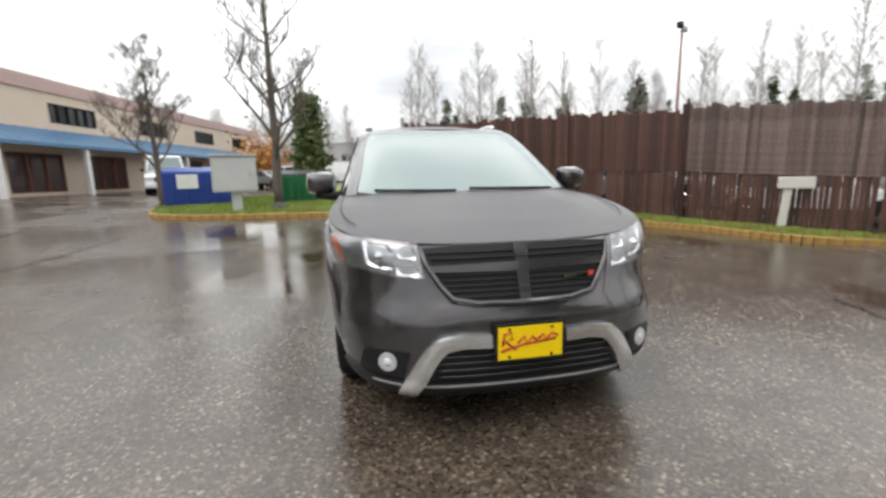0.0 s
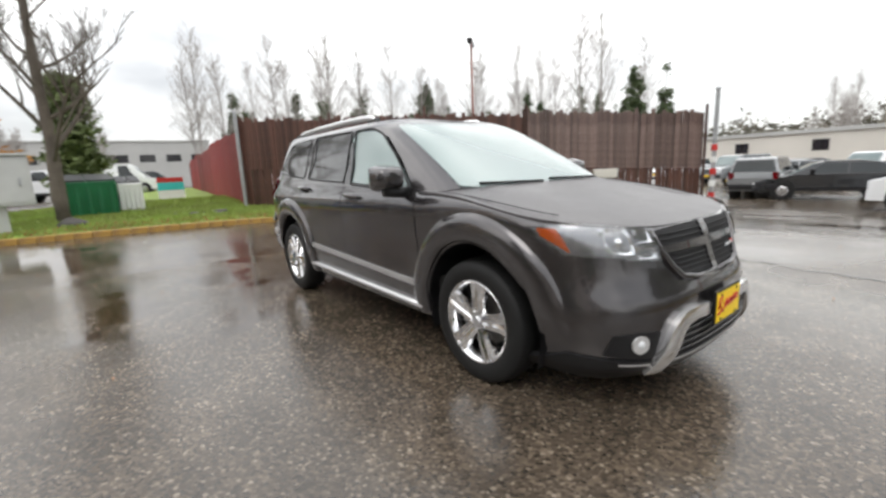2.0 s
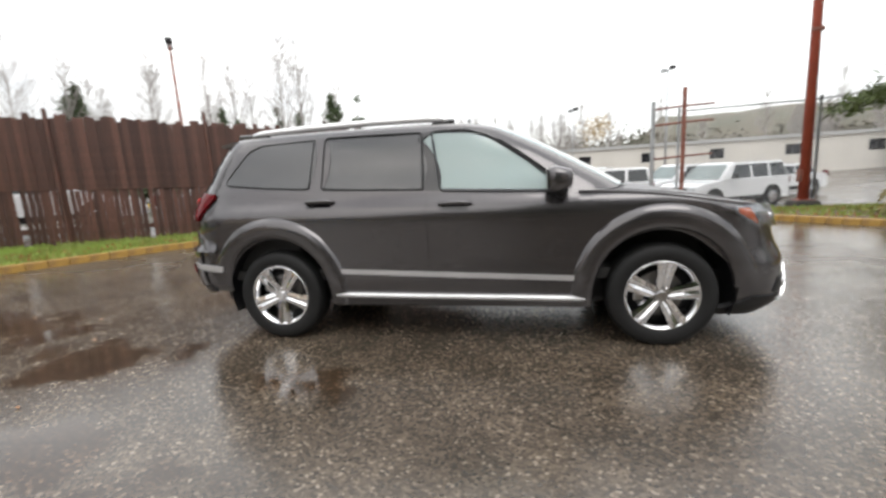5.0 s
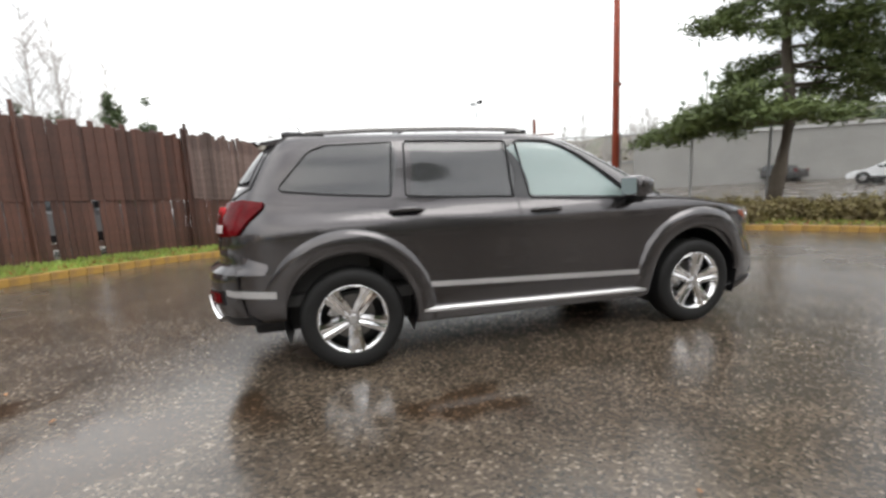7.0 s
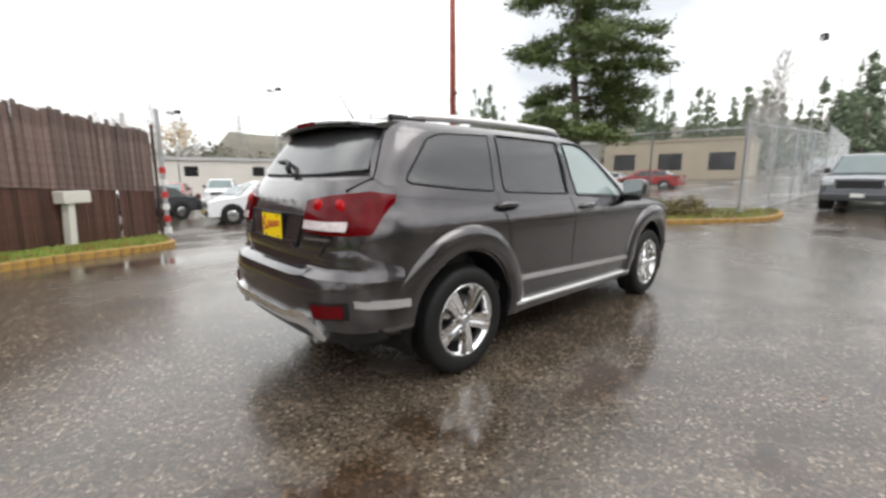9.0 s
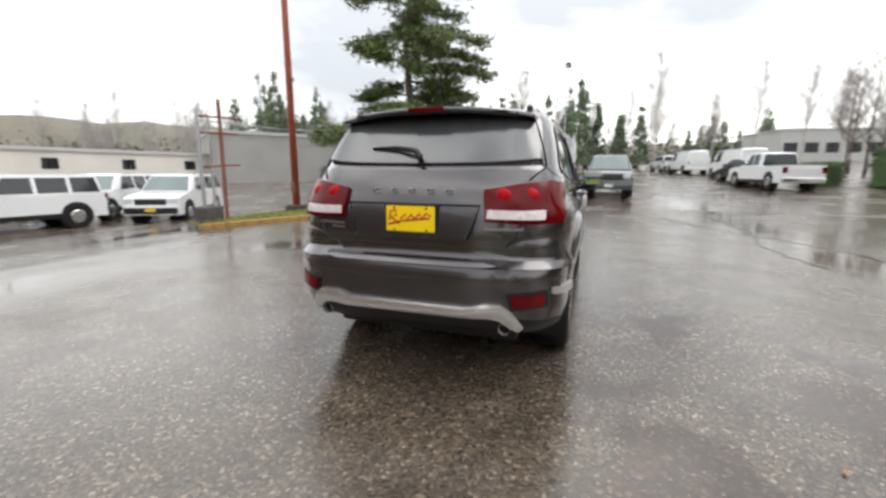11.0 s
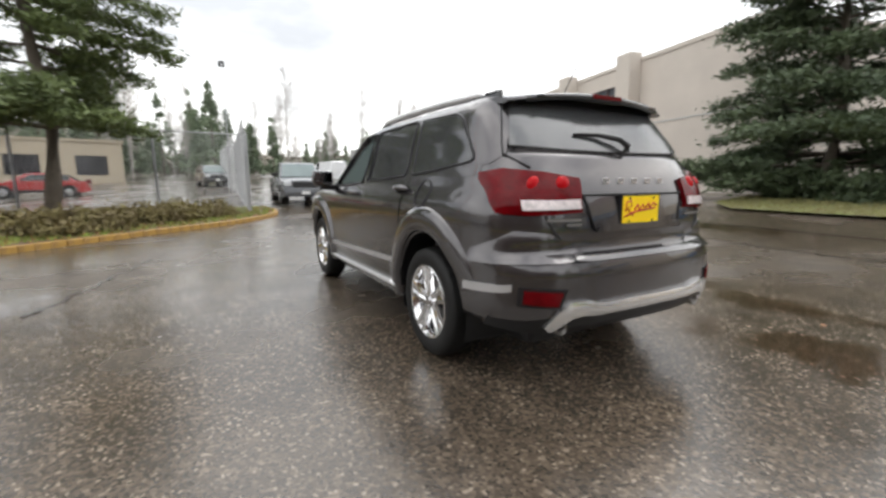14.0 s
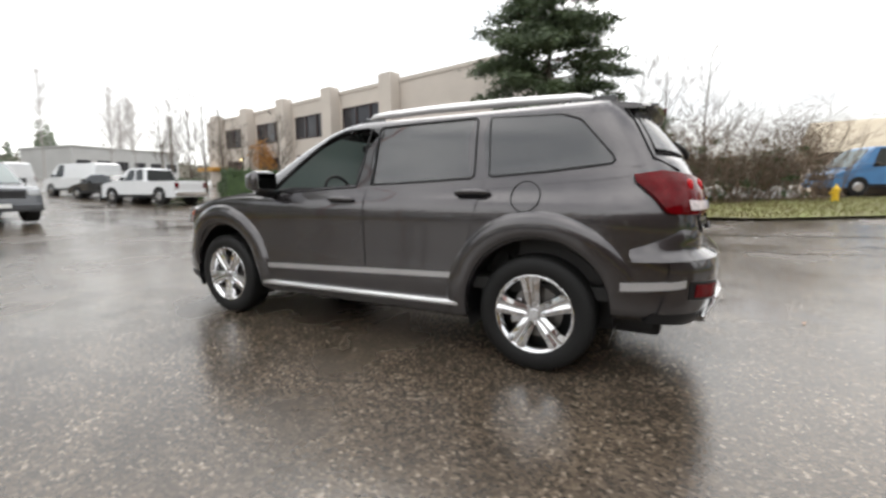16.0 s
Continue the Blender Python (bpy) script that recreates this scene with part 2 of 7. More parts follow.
CHROME = mat("chrome", (0.80, 0.80, 0.81), 0.07, metal=1.0, vary=0.02)
ALLOY = mat("alloy", (0.55, 0.55, 0.56), 0.25, metal=1.0, vary=0.04)
BLACKPL = mat("black_plastic", (0.010, 0.010, 0.011), 0.42, vary=0.15, spec=0.35)
CARGLASS = mat("car_window_glass", (0.03, 0.035, 0.037), 0.03, vary=0.2, scale=1.0)
CARGLASS_L = mat("pale_car_window_glass", (0.16, 0.20, 0.20), 0.03, vary=0.2, scale=1.0)
CARWHITE = mat("white_car_paint", (0.72, 0.73, 0.74), 0.25, vary=0.03, coat=0.8)
CARBLACK = mat("black_car_paint", (0.015, 0.016, 0.018), 0.2, vary=0.1, coat=0.8)
CARSILVER = mat("silver_car_paint", (0.28, 0.29, 0.30), 0.25, metal=0.5, vary=0.06, coat=0.8)
CARDARK = mat("dark_silver_car_paint", (0.10, 0.105, 0.115), 0.25, metal=0.5, vary=0.06, coat=0.8)
CARRED = mat("red_car_paint", (0.33, 0.02, 0.02), 0.2, vary=0.1, coat=0.8)
LAMPRED = mat("red_lens", (0.10, 0.001, 0.003), 0.08, vary=0.35, scale=14, spec=0.18)
LAMPCLEAR = mat("clear_lens", (0.60, 0.62, 0.64), 0.1, vary=0.1, coat=0.6)
LAMPGLOW = bpy.data.materials.new("warm_lamp")
LAMPGLOW.use_nodes = True
LAMPGLOW.node_tree.nodes["Principled BSDF"].inputs["Emission Color"].default_value = (1, 0.72, 0.25, 1)
LAMPGLOW.node_tree.nodes["Principled BSDF"].inputs["Emission Strength"].default_value = 6.0


from mathutils import geometry


# ---- building blocks ----
def ground_z(x, y):
    """The lay of the land: nearly flat, rising away from the car ahead, behind and to its right, falling to its left."""
    z = 0.05 * min(max(0.0, -4 - x), 8)
    z += 0.036 * min(max(0.0, x - 12), 70)
    z += 0.03 * min(max(0.0, -y - 7), 26)
    z -= 0.07 * min(max(0.0, y - 6), 8)
    return z


def obj_from(name, verts, faces, material, parent=None, label="", smooth=False):
    me = bpy.data.meshes.new(name)
    me.from_pydata([tuple(v) for v in verts], [], faces)
    me.materials.append(material)
    if smooth:
        me.polygons.foreach_set("use_smooth", [True] * len(me.polygons))
    me.update()
    ob = new(name, me)
    ob.parent = parent
    if label:
        ob["label"] = label
    return ob


def part(name, bm, material, parent=None, label="", smooth=False):
    me = bpy.data.meshes.new(name)
    bm.to_mesh(me)
    bm.free()
    me.materials.append(material)
    if smooth:
        me.polygons.foreach_set("use_smooth", [True] * len(me.polygons))
    ob = new(name, me)
    ob.parent = parent
    if label:
        ob["label"] = label
    return ob


def thing(name, x, y, z=None, rz=0.0, label="", category="", group="", kind=""):
    ob = new(name)
    ob.empty_display_size = 0.2
    ob.matrix_basis = pose(x, y, ground_z(x, y) if z is None else z, 0, 0, rz)
    return tagged(ob, label, category, group, kind)


def box(bm, x0, x1, y0, y1, z0, z1, bevel=0.0):
    m = Matrix.Translation(((x0 + x1) / 2, (y0 + y1) / 2, (z0 + z1) / 2)) @ Matrix.Diagonal((x1 - x0, y1 - y0, z1 - z0, 1))
    geo = bmesh.ops.create_cube(bm, size=1, matrix=m)
    if bevel:
        edges = list({e for v in geo["verts"] for e in v.link_edges})
        bmesh.ops.bevel(bm, geom=edges, offset=bevel, segments=2, affect="EDGES", profile=0.6)
    return bm


def cyl(bm, a, b, r0, r1=None, seg=10, caps=True):
    a, b = Vector(a), Vector(b)
    d = b - a
    m = Matrix.Translation((a + b) / 2) @ d.to_track_quat("Z", "Y").to_matrix().to_4x4()
    bmesh.ops.create_cone(bm, cap_ends=caps, segments=seg, radius1=r0, radius2=r0 if r1 is None else r1, depth=d.length, matrix=m)
    return bm


def B():
    return bmesh.new()


def tube_data(V, F, pts, radii, seg=6, closed_ends=True):
    """Adds a tube along points to lists of verts and faces."""
    base = len(V)
    n = len(pts)
    up = Vector((0, 0, 1))
    for i, p in enumerate(pts):
        d = (Vector(pts[min(i + 1, n - 1)]) - Vector(pts[max(i - 1, 0)]))
        d = d.normalized() if d.length > 1e-9 else Vector((0, 0, 1))
        s = d.cross(up)
        s = s.normalized() if s.length > 1e-3 else Vector((1, 0, 0))
        u = s.cross(d)
        for k in range(seg):
            a = 2 * math.pi * k / seg
            V.append(Vector(p) + radii[i] * (math.cos(a) * s + math.sin(a) * u))
    for i in range(n - 1):
        for k in range(seg):
            a, c = base + i * seg + k, base + i * seg + (k + 1) % seg
            F.append((a, c, c + seg, a + seg))
    if closed_ends:
        F.append(tuple(base + k for k in reversed(range(seg))))
        F.append(tuple(base + (n - 1) * seg + k for k in range(seg)))


def tube(name, pts, r, material, parent=None, seg=8, label=""):
    V, F = [], []
    tube_data(V, F, pts, r if isinstance(r, (list, tuple)) else [r] * len(pts), seg)
    return obj_from(name, V, F, material, parent, label, smooth=True)


def foliage(name, centres, spread, per, size, material, parent=None, slim=0.35, flat=0.6, seed=1, label=""):
    """Many small leaves or needle tufts round the given centres."""
    rng = np.random.default_rng(seed)
    c = np.repeat(np.asarray(centres, float), per, 0)
    c = c + rng.normal(0, 1, c.shape) * np.asarray(spread)
    n = len(c)
    d = rng.normal(0, 1, (n, 3)) * np.array([1, 1, flat])
    d /= np.linalg.norm(d, axis=1, keepdims=True)
    w = np.cross(d, rng.normal(0, 1, (n, 3)))
    w /= np.linalg.norm(w, axis=1, keepdims=True) + 1e-9
    s = size * rng.uniform(0.6, 1.4, (n, 1))
    v = np.stack([c - d * s, c + w * s * slim, c + d * s, c - w * s * slim], 1).reshape(-1, 3)
    f = np.arange(4 * n).reshape(-1, 4)
    return obj_from(name, v.tolist(), f.tolist(), material, parent, label)


def bare_tree(x, y, height, trunk_r, seed, label, spread=0.5, levels=4, material=None, clear=0.28, kids=5, name="bare_tree", moss=False):
    """A leafless tree: tapered trunk, limbs and fine twigs."""
    rng = random.Random(seed)
    t = thing(name, x, y, label=label, category="tree")
    TV, TF, V, F = [], [], [], []
    pts = [Vector((0, 0, -0.15))]
    steps = 9
    for i in range(1, steps + 1):
        pts.append(pts[-1] + Vector((rng.uniform(-0.05, 0.05), rng.uniform(-0.05, 0.05), 1)) * (height * 0.92 / steps))
    radii = [trunk_r * (1.25 if i == 0 else 1) * (1 - 0.9 * (i / steps) ** 0.9) + 0.008 for i in range(steps + 1)]
    tube_data(TV, TF, pts, radii, 9)

    def limb(p, d, length, r, level):
        q, n = [p], 4
        for i in range(n):
            d = (d + Vector((rng.uniform(-0.16, 0.16), rng.uniform(-0.16, 0.16), rng.uniform(0.0, 0.2)))).normalized()
            q.append(q[-1] + d * length / n)
        tube_data(V, F, q, [max(r * (1 - 0.8 * i / n), 0.0045) for i in range(n + 1)], 4 if level > 1 else 6, False)
        if level < levels:
            for k in range(kids if level < 3 else 5):
                f = rng.uniform(0.25, 1.0)
                i = min(int(f * n), n - 1)
                o = q[i].lerp(q[i + 1], f * n - i)
                side = Vector((rng.uniform(-1, 1), rng.uniform(-1, 1), rng.uniform(-0.1, 0.7))).normalized()
                limb(o, (d * 0.75 + side * 0.8).normalized(), length * rng.uniform(0.38, 0.6), r * 0.45, level + 1)

    n1 = 17
    for k in range(n1):
        f = clear + (0.97 - clear) * (k + rng.random() * 0.6) / n1
        i = min(int(f * steps), steps - 1)
        o = pts[i].lerp(pts[i + 1], f * steps - i)
        a = k * 2.4 + rng.uniform(-0.4, 0.4)
        d = Vector((math.cos(a), math.sin(a), rng.uniform(0.5, 1.1))).normalized()
        limb(o, d, height * spread * (1.05 - 0.75 * f) * rng.uniform(0.75, 1.1), trunk_r * 0.42 * (1.1 - f), 1)
    obj_from("trunk", TV, TF, material or BARK, t, smooth=True)
    obj_from("crown", V, F, material or BARK, t, label="bare limbs and fine twigs")
    return t


def conifer(x, y, height, radius, seed, label, material, clear=0.1, tiers=22, per=26, size=0.16, droop=0.25, name="conifer", gap=0.0, trunk_r=None, zbase=None, clump=0.16, cone=0.85, slim=0.35):
    """A conifer: tapered trunk, whorls of limbs and needle sprays along them, with gaps between."""
    rng = random.Random(seed)
    t = thing(name, x, y, zbase, label=label, category="tree")
    V, F, C = [], [], []
    tr = trunk_r or height * 0.02
    top = [Vector((0.12 * math.sin(i * 1.3 + seed), 0.12 * math.cos(i * 1.7), -0.2 + (height + 0.2) * i / 8)) for i in range(9)]
    tube_data(V, F, top, [tr * (1 - 0.93 * i / 8) for i in range(9)], 9)
    for k in range(tiers):
        f = clear + (1 - clear) * (k + 0.5) / tiers
        for j in range(rng.randint(4, 6)):
            if rng.random() < gap:
                continue
            a = rng.uniform(0, 6.283)
            reach = radius * ((1 - f) / (1 - clear)) ** cone * rng.uniform(0.6, 1.12) + 0.12
            p = Vector((0, 0, f * height))
            end = p + Vector((math.cos(a) * reach, math.sin(a) * reach, reach * rng.uniform(-droop, 0.35 - droop)))
            mid = p.lerp(end, 0.55) + Vector((0, 0, 0.07 * reach))
            tube_data(V, F, [p, mid, end], [tr * 0.28 * (1 - 0.6 * f), tr * 0.16 * (1 - 0.5 * f), 0.006], 4, False)
            m = max(2, int(reach / (clump * 1.7)))
            for i in range(m):
                u = 0.3 + 0.7 * (i + 0.5) / m
                o = p.lerp(mid, u / 0.55) if u < 0.55 else mid.lerp(end, (u - 0.55) / 0.45)
                wing = 0.32 * reach * (1.15 - u)
                s = Vector((-math.sin(a), math.cos(a), 0))
                C.append(o + s * rng.uniform(-wing, wing) + Vector((0, 0, rng.uniform(-0.05, 0.12))))
                C.append(o + s * rng.uniform(-wing, wing))
    obj_from("trunk", V, F, BARK, t, smooth=True)
    foliage("crown", C, (clump, clump, clump * 0.45), per, size, material, t, slim=slim, seed=seed)
    return t


# ---- ground ----
def ground():
    xs = np.unique(np.concatenate([np.linspace(-16, 20, 37), np.geomspace(20, 2500, 22), -np.geomspace(16, 2500, 22)]))
    ys = np.unique(np.concatenate([np.linspace(-18, 16, 35), np.geomspace(16, 2500, 22), -np.geomspace(18, 2500, 22)]))
    v = [(x, y, ground_z(x, y)) for y in ys for x in xs]
    n = len(xs)
    f = [(j * n + i, j * n + i + 1, (j + 1) * n + i + 1, (j + 1) * n + i) for j in range(len(ys) - 1) for i in range(n - 1)]
    return tagged(obj_from("ground", v, f, ASPHALT), "coarse wet asphalt lot with puddles", "ground", kind="structure")


ground()


def verge(name, outline, height, material, label):
    """A raised bed of soil or grass with the given outline."""
    rng = random.Random(len(outline))
    pts = [Vector(p) for p in outline]
    edges = [(i, (i + 1) % len(pts)) for i in range(len(pts))]
    xs, ys = [p[0] for p in outline], [p[1] for p in outline]
    x = min(xs) + 0.5
    while x < max(xs):
        y = min(ys) + 0.5
        while y < max(ys):
            pts.append(Vector((x + rng.uniform(-0.15, 0.15), y + rng.uniform(-0.15, 0.15))))
            y += 0.9
        x += 0.9
    vs, _, fs, _, _, _ = geometry.delaunay_2d_cdt(pts, edges, [], 1, 1e-4)
    bm = B()
    vv = [bm.verts.new((p.x, p.y, ground_z(p.x, p.y) + height + 0.02 * noise.noise(Vector((p.x, p.y, 0))))) for p in vs]
    for f in fs:
        bm.faces.new([vv[i] for i in f])
    bmesh.ops.recalc_face_normals(bm, faces=bm.faces[:])
    return tagged(part(name, bm, material), label, "verge", kind="structure")


def kerb_run(pts, material, width=0.16, height=0.115, piece=0.9, label="", name="kerb"):
    """Kerb stones laid end to end along a line of points."""
    root = thing(name, 0, 0, 0, label=label, category="kerb", kind="structure")
    bm = B()
    box(bm, -0.5, 0.5, -width / 2, width / 2, -0.2, height, 0.02)
    me = bpy.data.meshes.new("kerb_stone")
    bm.to_mesh(me)
    bm.free()
    me.materials.append(material)
    for (x0, y0), (x1, y1) in zip(pts, pts[1:]):
        length = math.hypot(x1 - x0, y1 - y0)
        k = max(1, round(length / piece))
        for i in range(k):
            xa, ya, xb, yb = (x0 + (x1 - x0) * i / k, y0 + (y1 - y0) * i / k, x0 + (x1 - x0) * (i + 1) / k, y0 + (y1 - y0) * (i + 1) / k)
            za, zb = ground_z(xa, ya), ground_z(xb, yb)
            s = new("kerb_stone", me)
            s.parent = root
            s.matrix_basis = pose((xa + xb) / 2, (ya + yb) / 2, (za + zb) / 2, 0, -math.degrees(math.atan2(zb - za, length / k)), math.degrees(math.atan2(yb - ya, xb - xa))) @ Matrix.Diagonal((length / k - 0.008, 1, 1, 1))
    return root


def smooth_line(pts, n=6):
    """Rounds a line of points (Catmull-Rom)."""
    p = [pts[0], *pts, pts[-1]]
    out = []
    for i in range(1, len(p) - 2):
        for k in range(n):
            t = k / n
            out.append(tuple(0.5 * (2 * p[i][a] + (p[i + 1][a] - p[i - 1][a]) * t + (2 * p[i - 1][a] - 5 * p[i][a] + 4 * p[i + 1][a] - p[i + 2][a]) * t * t + (3 * p[i][a] - p[i - 1][a] - 3 * p[i + 1][a] + p[i + 2][a]) * t ** 3) for a in (0, 1)))
    return out + [tuple(pts[-1])]


def blades(name, outline, count, height, material, seed, z0=0.12, label=""):
    """Grass blades or leaf litter scattered inside an outline."""
    rng = random.Random(seed)
    xs, ys = [p[0] for p in outline], [p[1] for p in outline]

    def inside(x, y):
        c = False
        for (x0, y0), (x1, y1) in zip(outline, [*outline[1:], outline[0]]):
            if (y0 > y) != (y1 > y) and x < (x1 - x0) * (y - y0) / (y1 - y0) + x0:
                c = not c
        return c
    V, F = [], []
    while len(F) < count:
        x, y = rng.uniform(min(xs), max(xs)), rng.uniform(min(ys), max(ys))
        if not inside(x, y):
            continue
        z, a, h = ground_z(x, y) + z0, rng.uniform(0, 6.283), height * rng.uniform(0.5, 1.4)
        w = 0.012 + 0.1 * height
        k = len(V)
        lean = rng.uniform(-0.6, 0.6) * h
        V += [(x - w * math.cos(a), y - w * math.sin(a), z), (x + w * math.cos(a), y + w * math.sin(a), z), (x + lean * math.sin(a), y + lean * math.cos(a), z + h)]
        F.append((k, k + 1, k + 2))
    return tagged(obj_from(name, V, F, material), label, "grass", kind="stuff")


KERB_A = smooth_line([(-10.6, -6.9), (-8.9, -6.3), (-8.1, -4.6), (-7.95, -3.0), (-7.75, -1.2), (-7.4, 0.4), (-6.8, 1.9), (-6.1, 3.4), (-5.2, 4.5), (-4.2, 5.5), (-3.3, 6.0), (-2.3, 6.4), (-1.7, 7.0), (-1.5, 8.8)])
GRASS_A = KERB_A + [(-1.45, 9.6), (-10.05, 0.8), (-42, 4.2), (-42, -1.6), (-16, -3.6)]
verge("grass_bank", GRASS_A, 0.11, GRASS, "mown wet grass bank beside the lot")
kerb_run(KERB_A, KERB_Y, label="worn yellow painted concrete kerb along the grass")
blades("grass_blades", [p for p in GRASS_A if p[0] > -16] + [(-16, 1.4), (-16, -3.4)], 26000, 0.07, BLADE, 3, label="short green grass with fallen leaves in it")
blades("leaf_litter", [(x, y) for x, y in KERB_A if x > -8.6] + [(-1.9, 8.9), (-4.2, 6.5), (-7.9, 1.8), (-8.9, -2.5)], 1500, 0.05, DRY_LEAF, 5, 0.13, label="brown fallen leaves on the grass edge")
KERB_B = smooth_line([(3.2, 7.9), (4.6, 6.5), (5.6, 5.4), (6.6, 4.3), (8.0, 3.0), (9.2, 1.7), (11.0, 0.55), (12.8, -0.1), (14.2, 0.05), (14.6, 0.6)])
BED_B = KERB_B + [(13.0, 3.0), (11.4, 6.8), (7.4, 8.5), (4.6, 8.8), (3.4, 8.6)]
verge("planting_bed", BED_B, 0.11, SOIL, "wet soil bed under the pine")
kerb_run(KERB_B, KERB_Y, label="worn yellow painted kerb round the planting bed")
blades("bed_grass", BED_B, 7000, 0.07, BLADE, 8, label="thin moss and grass on the bed")
blades("bed_leaves", BED_B, 2500, 0.05, DRY_LEAF, 9, 0.13, label="rust brown fallen leaves on the bed")
VERGE_C = [(-13, -13.2), (-10, -12.3), (-4.5, -12.0), (1, -12.4), (3.8, -12.9), (5.4, -14.8), (6.5, -19.5), (0, -22), (-13, -19)]
verge("grass_verge", VERGE_C, 0.08, GRASS_DULL, "grass verge with dead leaves")
blades("verge_grass", VERGE_C, 9000, 0.10, BLADE_DULL, 12, 0.08, label="rough grass on the verge")


# ---- fences ----
def board_fence(a, b, height, board_w, upper, lower, seed, label, rails, split=1.4):
    """A tall fence of upright boards in two courses on rails and posts, each board a piece of its own."""
    rng = random.Random(seed)
    length = math.hypot(b[0] - a[0], b[1] - a[1])
    rz = math.degrees(math.atan2(b[1] - a[1], b[0] - a[0]))
    root = thing("board_fence", a[0], a[1], 0, rz, label=label, category="fence")

    def stock(width, material):
        out = []
        for i in range(6):
            bm = B()
            box(bm, 0, width, -0.011, 0.011, 0, 1)
            for v in bm.verts:
                if v.co.z > 0.5:
                    v.co.z += rng.uniform(-0.015, 0.02)
                    v.co.x += rng.uniform(-0.004, 0.004)
            m = bpy.data.meshes.new("board")
            bm.to_mesh(m)
            bm.free()
            m.materials.append(material)
            out.append(m)
        return out
    tall, short = stock(board_w * 1.12, upper), stock(board_w * 0.9, lower)
    n = int(length / board_w)
    for i in range(n):
        u = i * board_w
        x, y = a[0] + (b[0] - a[0]) * u / length, a[1] + (b[1] - a[1]) * u / length
        g = ground_z(x, y)
        o = new("board", rng.choice(tall))
        o.parent = root
        o.matrix_basis = pose(u, 0.014 * (i % 2), g + split - 0.04, rng.uniform(-0.4, 0.4), rng.uniform(-0.4, 0.4), 0) @ Matrix.Diagonal((1, 1, height - split + 0.05 + rng.uniform(-0.07, 0.07), 1))
        if rng.random() < 0.03:
            continue  # a lower board is missing here and there
        o = new("board", rng.choice(short))
        o.parent = root
        o.matrix_basis = pose(u, 0.03, g - 0.05, rng.uniform(-0.4, 0.4), rng.uniform(-0.5, 0.5), 0) @ Matrix.Diagonal((1, 1, split + 0.05 + rng.uniform(-0.05, 0.0), 1))
    for z in rails:
        bm = B()
        box(bm, 0, length, 0.045, 0.095, z - 0.05, z + 0.05)
        for v in bm.verts:
            v.co.z += ground_z(*((a[0], a[1]) if v.co.x < length / 2 else (b[0], b[1])))
        part("rail", bm, lower, root)
    k = int(length / 2.6)
    for i in range(k + 1):
        u = length * i / k
        x, y = a[0] + (b[0] - a[0]) * u / length, a[1] + (b[1] - a[1]) * u / length
        bm = B()
        cyl(bm, (u, -0.05, ground_z(x, y) - 0.1), (u, -0.05, ground_z(x, y) + height + rng.uniform(0.05, 0.3)), 0.035, seg=8)
        part("post", bm, lower, root, "dark weathered post")
    return root


board_fence((-10.0, 0.86), (-4.55, 6.47), 2.5, 0.085, FENCE_WOOD, FENCE_WOOD, 21, "tall dark red-brown weathered board fence", (0.4, 1.3, 2.25), 1.2)
board_fence((-4.5, 6.52), (-1.4, 9.72), 2.6, 0.085, FENCE_SHEEN, FENCE_WOOD, 22, "tall weathered board fence end, upper boards greyed for wet sheen", (0.4, 1.3, 2.3), 1.25)


def panel_fence(a, b, height, label):
    rng = random.Random(4)
    length = math.hypot(b[0] - a[0], b[1] - a[1])
    rz = math.degrees(math.atan2(b[1] - a[1], b[0] - a[0]))
    root = thing("metal_panel_fence", a[0], a[1], 0, rz, label=label, category="fence")
    n = int(length / 2.4)
    for i in range(n):
        V, F = [], []
        for k in range(25):
            V += [(2.4 * k / 24, 0.035 * (k // 2 % 2), 0), (2.4 * k / 24, 0.035 * (k // 2 % 2), 1)]
        F = [(2 * k, 2 * k + 2, 2 * k + 3, 2 * k + 1) for k in range(24)]
        u = 2.4 * i
        x, y = a[0] + (b[0] - a[0]) * u / length, a[1] + (b[1] - a[1]) * u / length
        o = obj_from("panel", V, F, MAROON, root)
        s = o.modifiers.new("thick", "SOLIDIFY")
        s.thickness = 0.012
        o.matrix_basis = pose(u, 0, ground_z(x, y) - 0.05, rng.uniform(-1, 1), 0, 0) @ Matrix.Diagonal((0.99, 1, height + rng.uniform(-0.1, 0.1), 1))
    return root


panel_fence((-10.1, 0.82), (-42, 4.2), 2.35, "maroon corrugated metal fence running away")


def steel_post(x, y, h, r, material, label, name="post", bands=False):
    t = thing(name, x, y, label=label, category="post")
    bm = B()
    cyl(bm, (0, 0, -0.1), (0, 0, h), r, seg=12)
    part("shaft", bm, material, t, smooth=False)
    bm = B()
    bmesh.ops.create_uvsphere(bm, u_segments=10, v_segments=6, radius=r * 1.25, matrix=Matrix.Translation((0, 0, h)))
    part("cap", bm, material, t)
    if bands:
        for k in range(6):
            bm = B()
            cyl(bm, (0, 0, 0.15 + 0.3 * k), (0, 0, 0.3 + 0.3 * k), r * 1.5, seg=12)
            part("band", bm, RED_P if k % 2 else WHITE_P, t, "red and white warning band")
    return t


steel_post(-1.2, 9.85, 3.15, 0.05, GALV, "galvanised gate post with red and white bands", "gate_post", bands=True)
steel_post(-9.95, 0.74, 2.7, 0.05, GALV, "galvanised fence corner post", "fence_post")


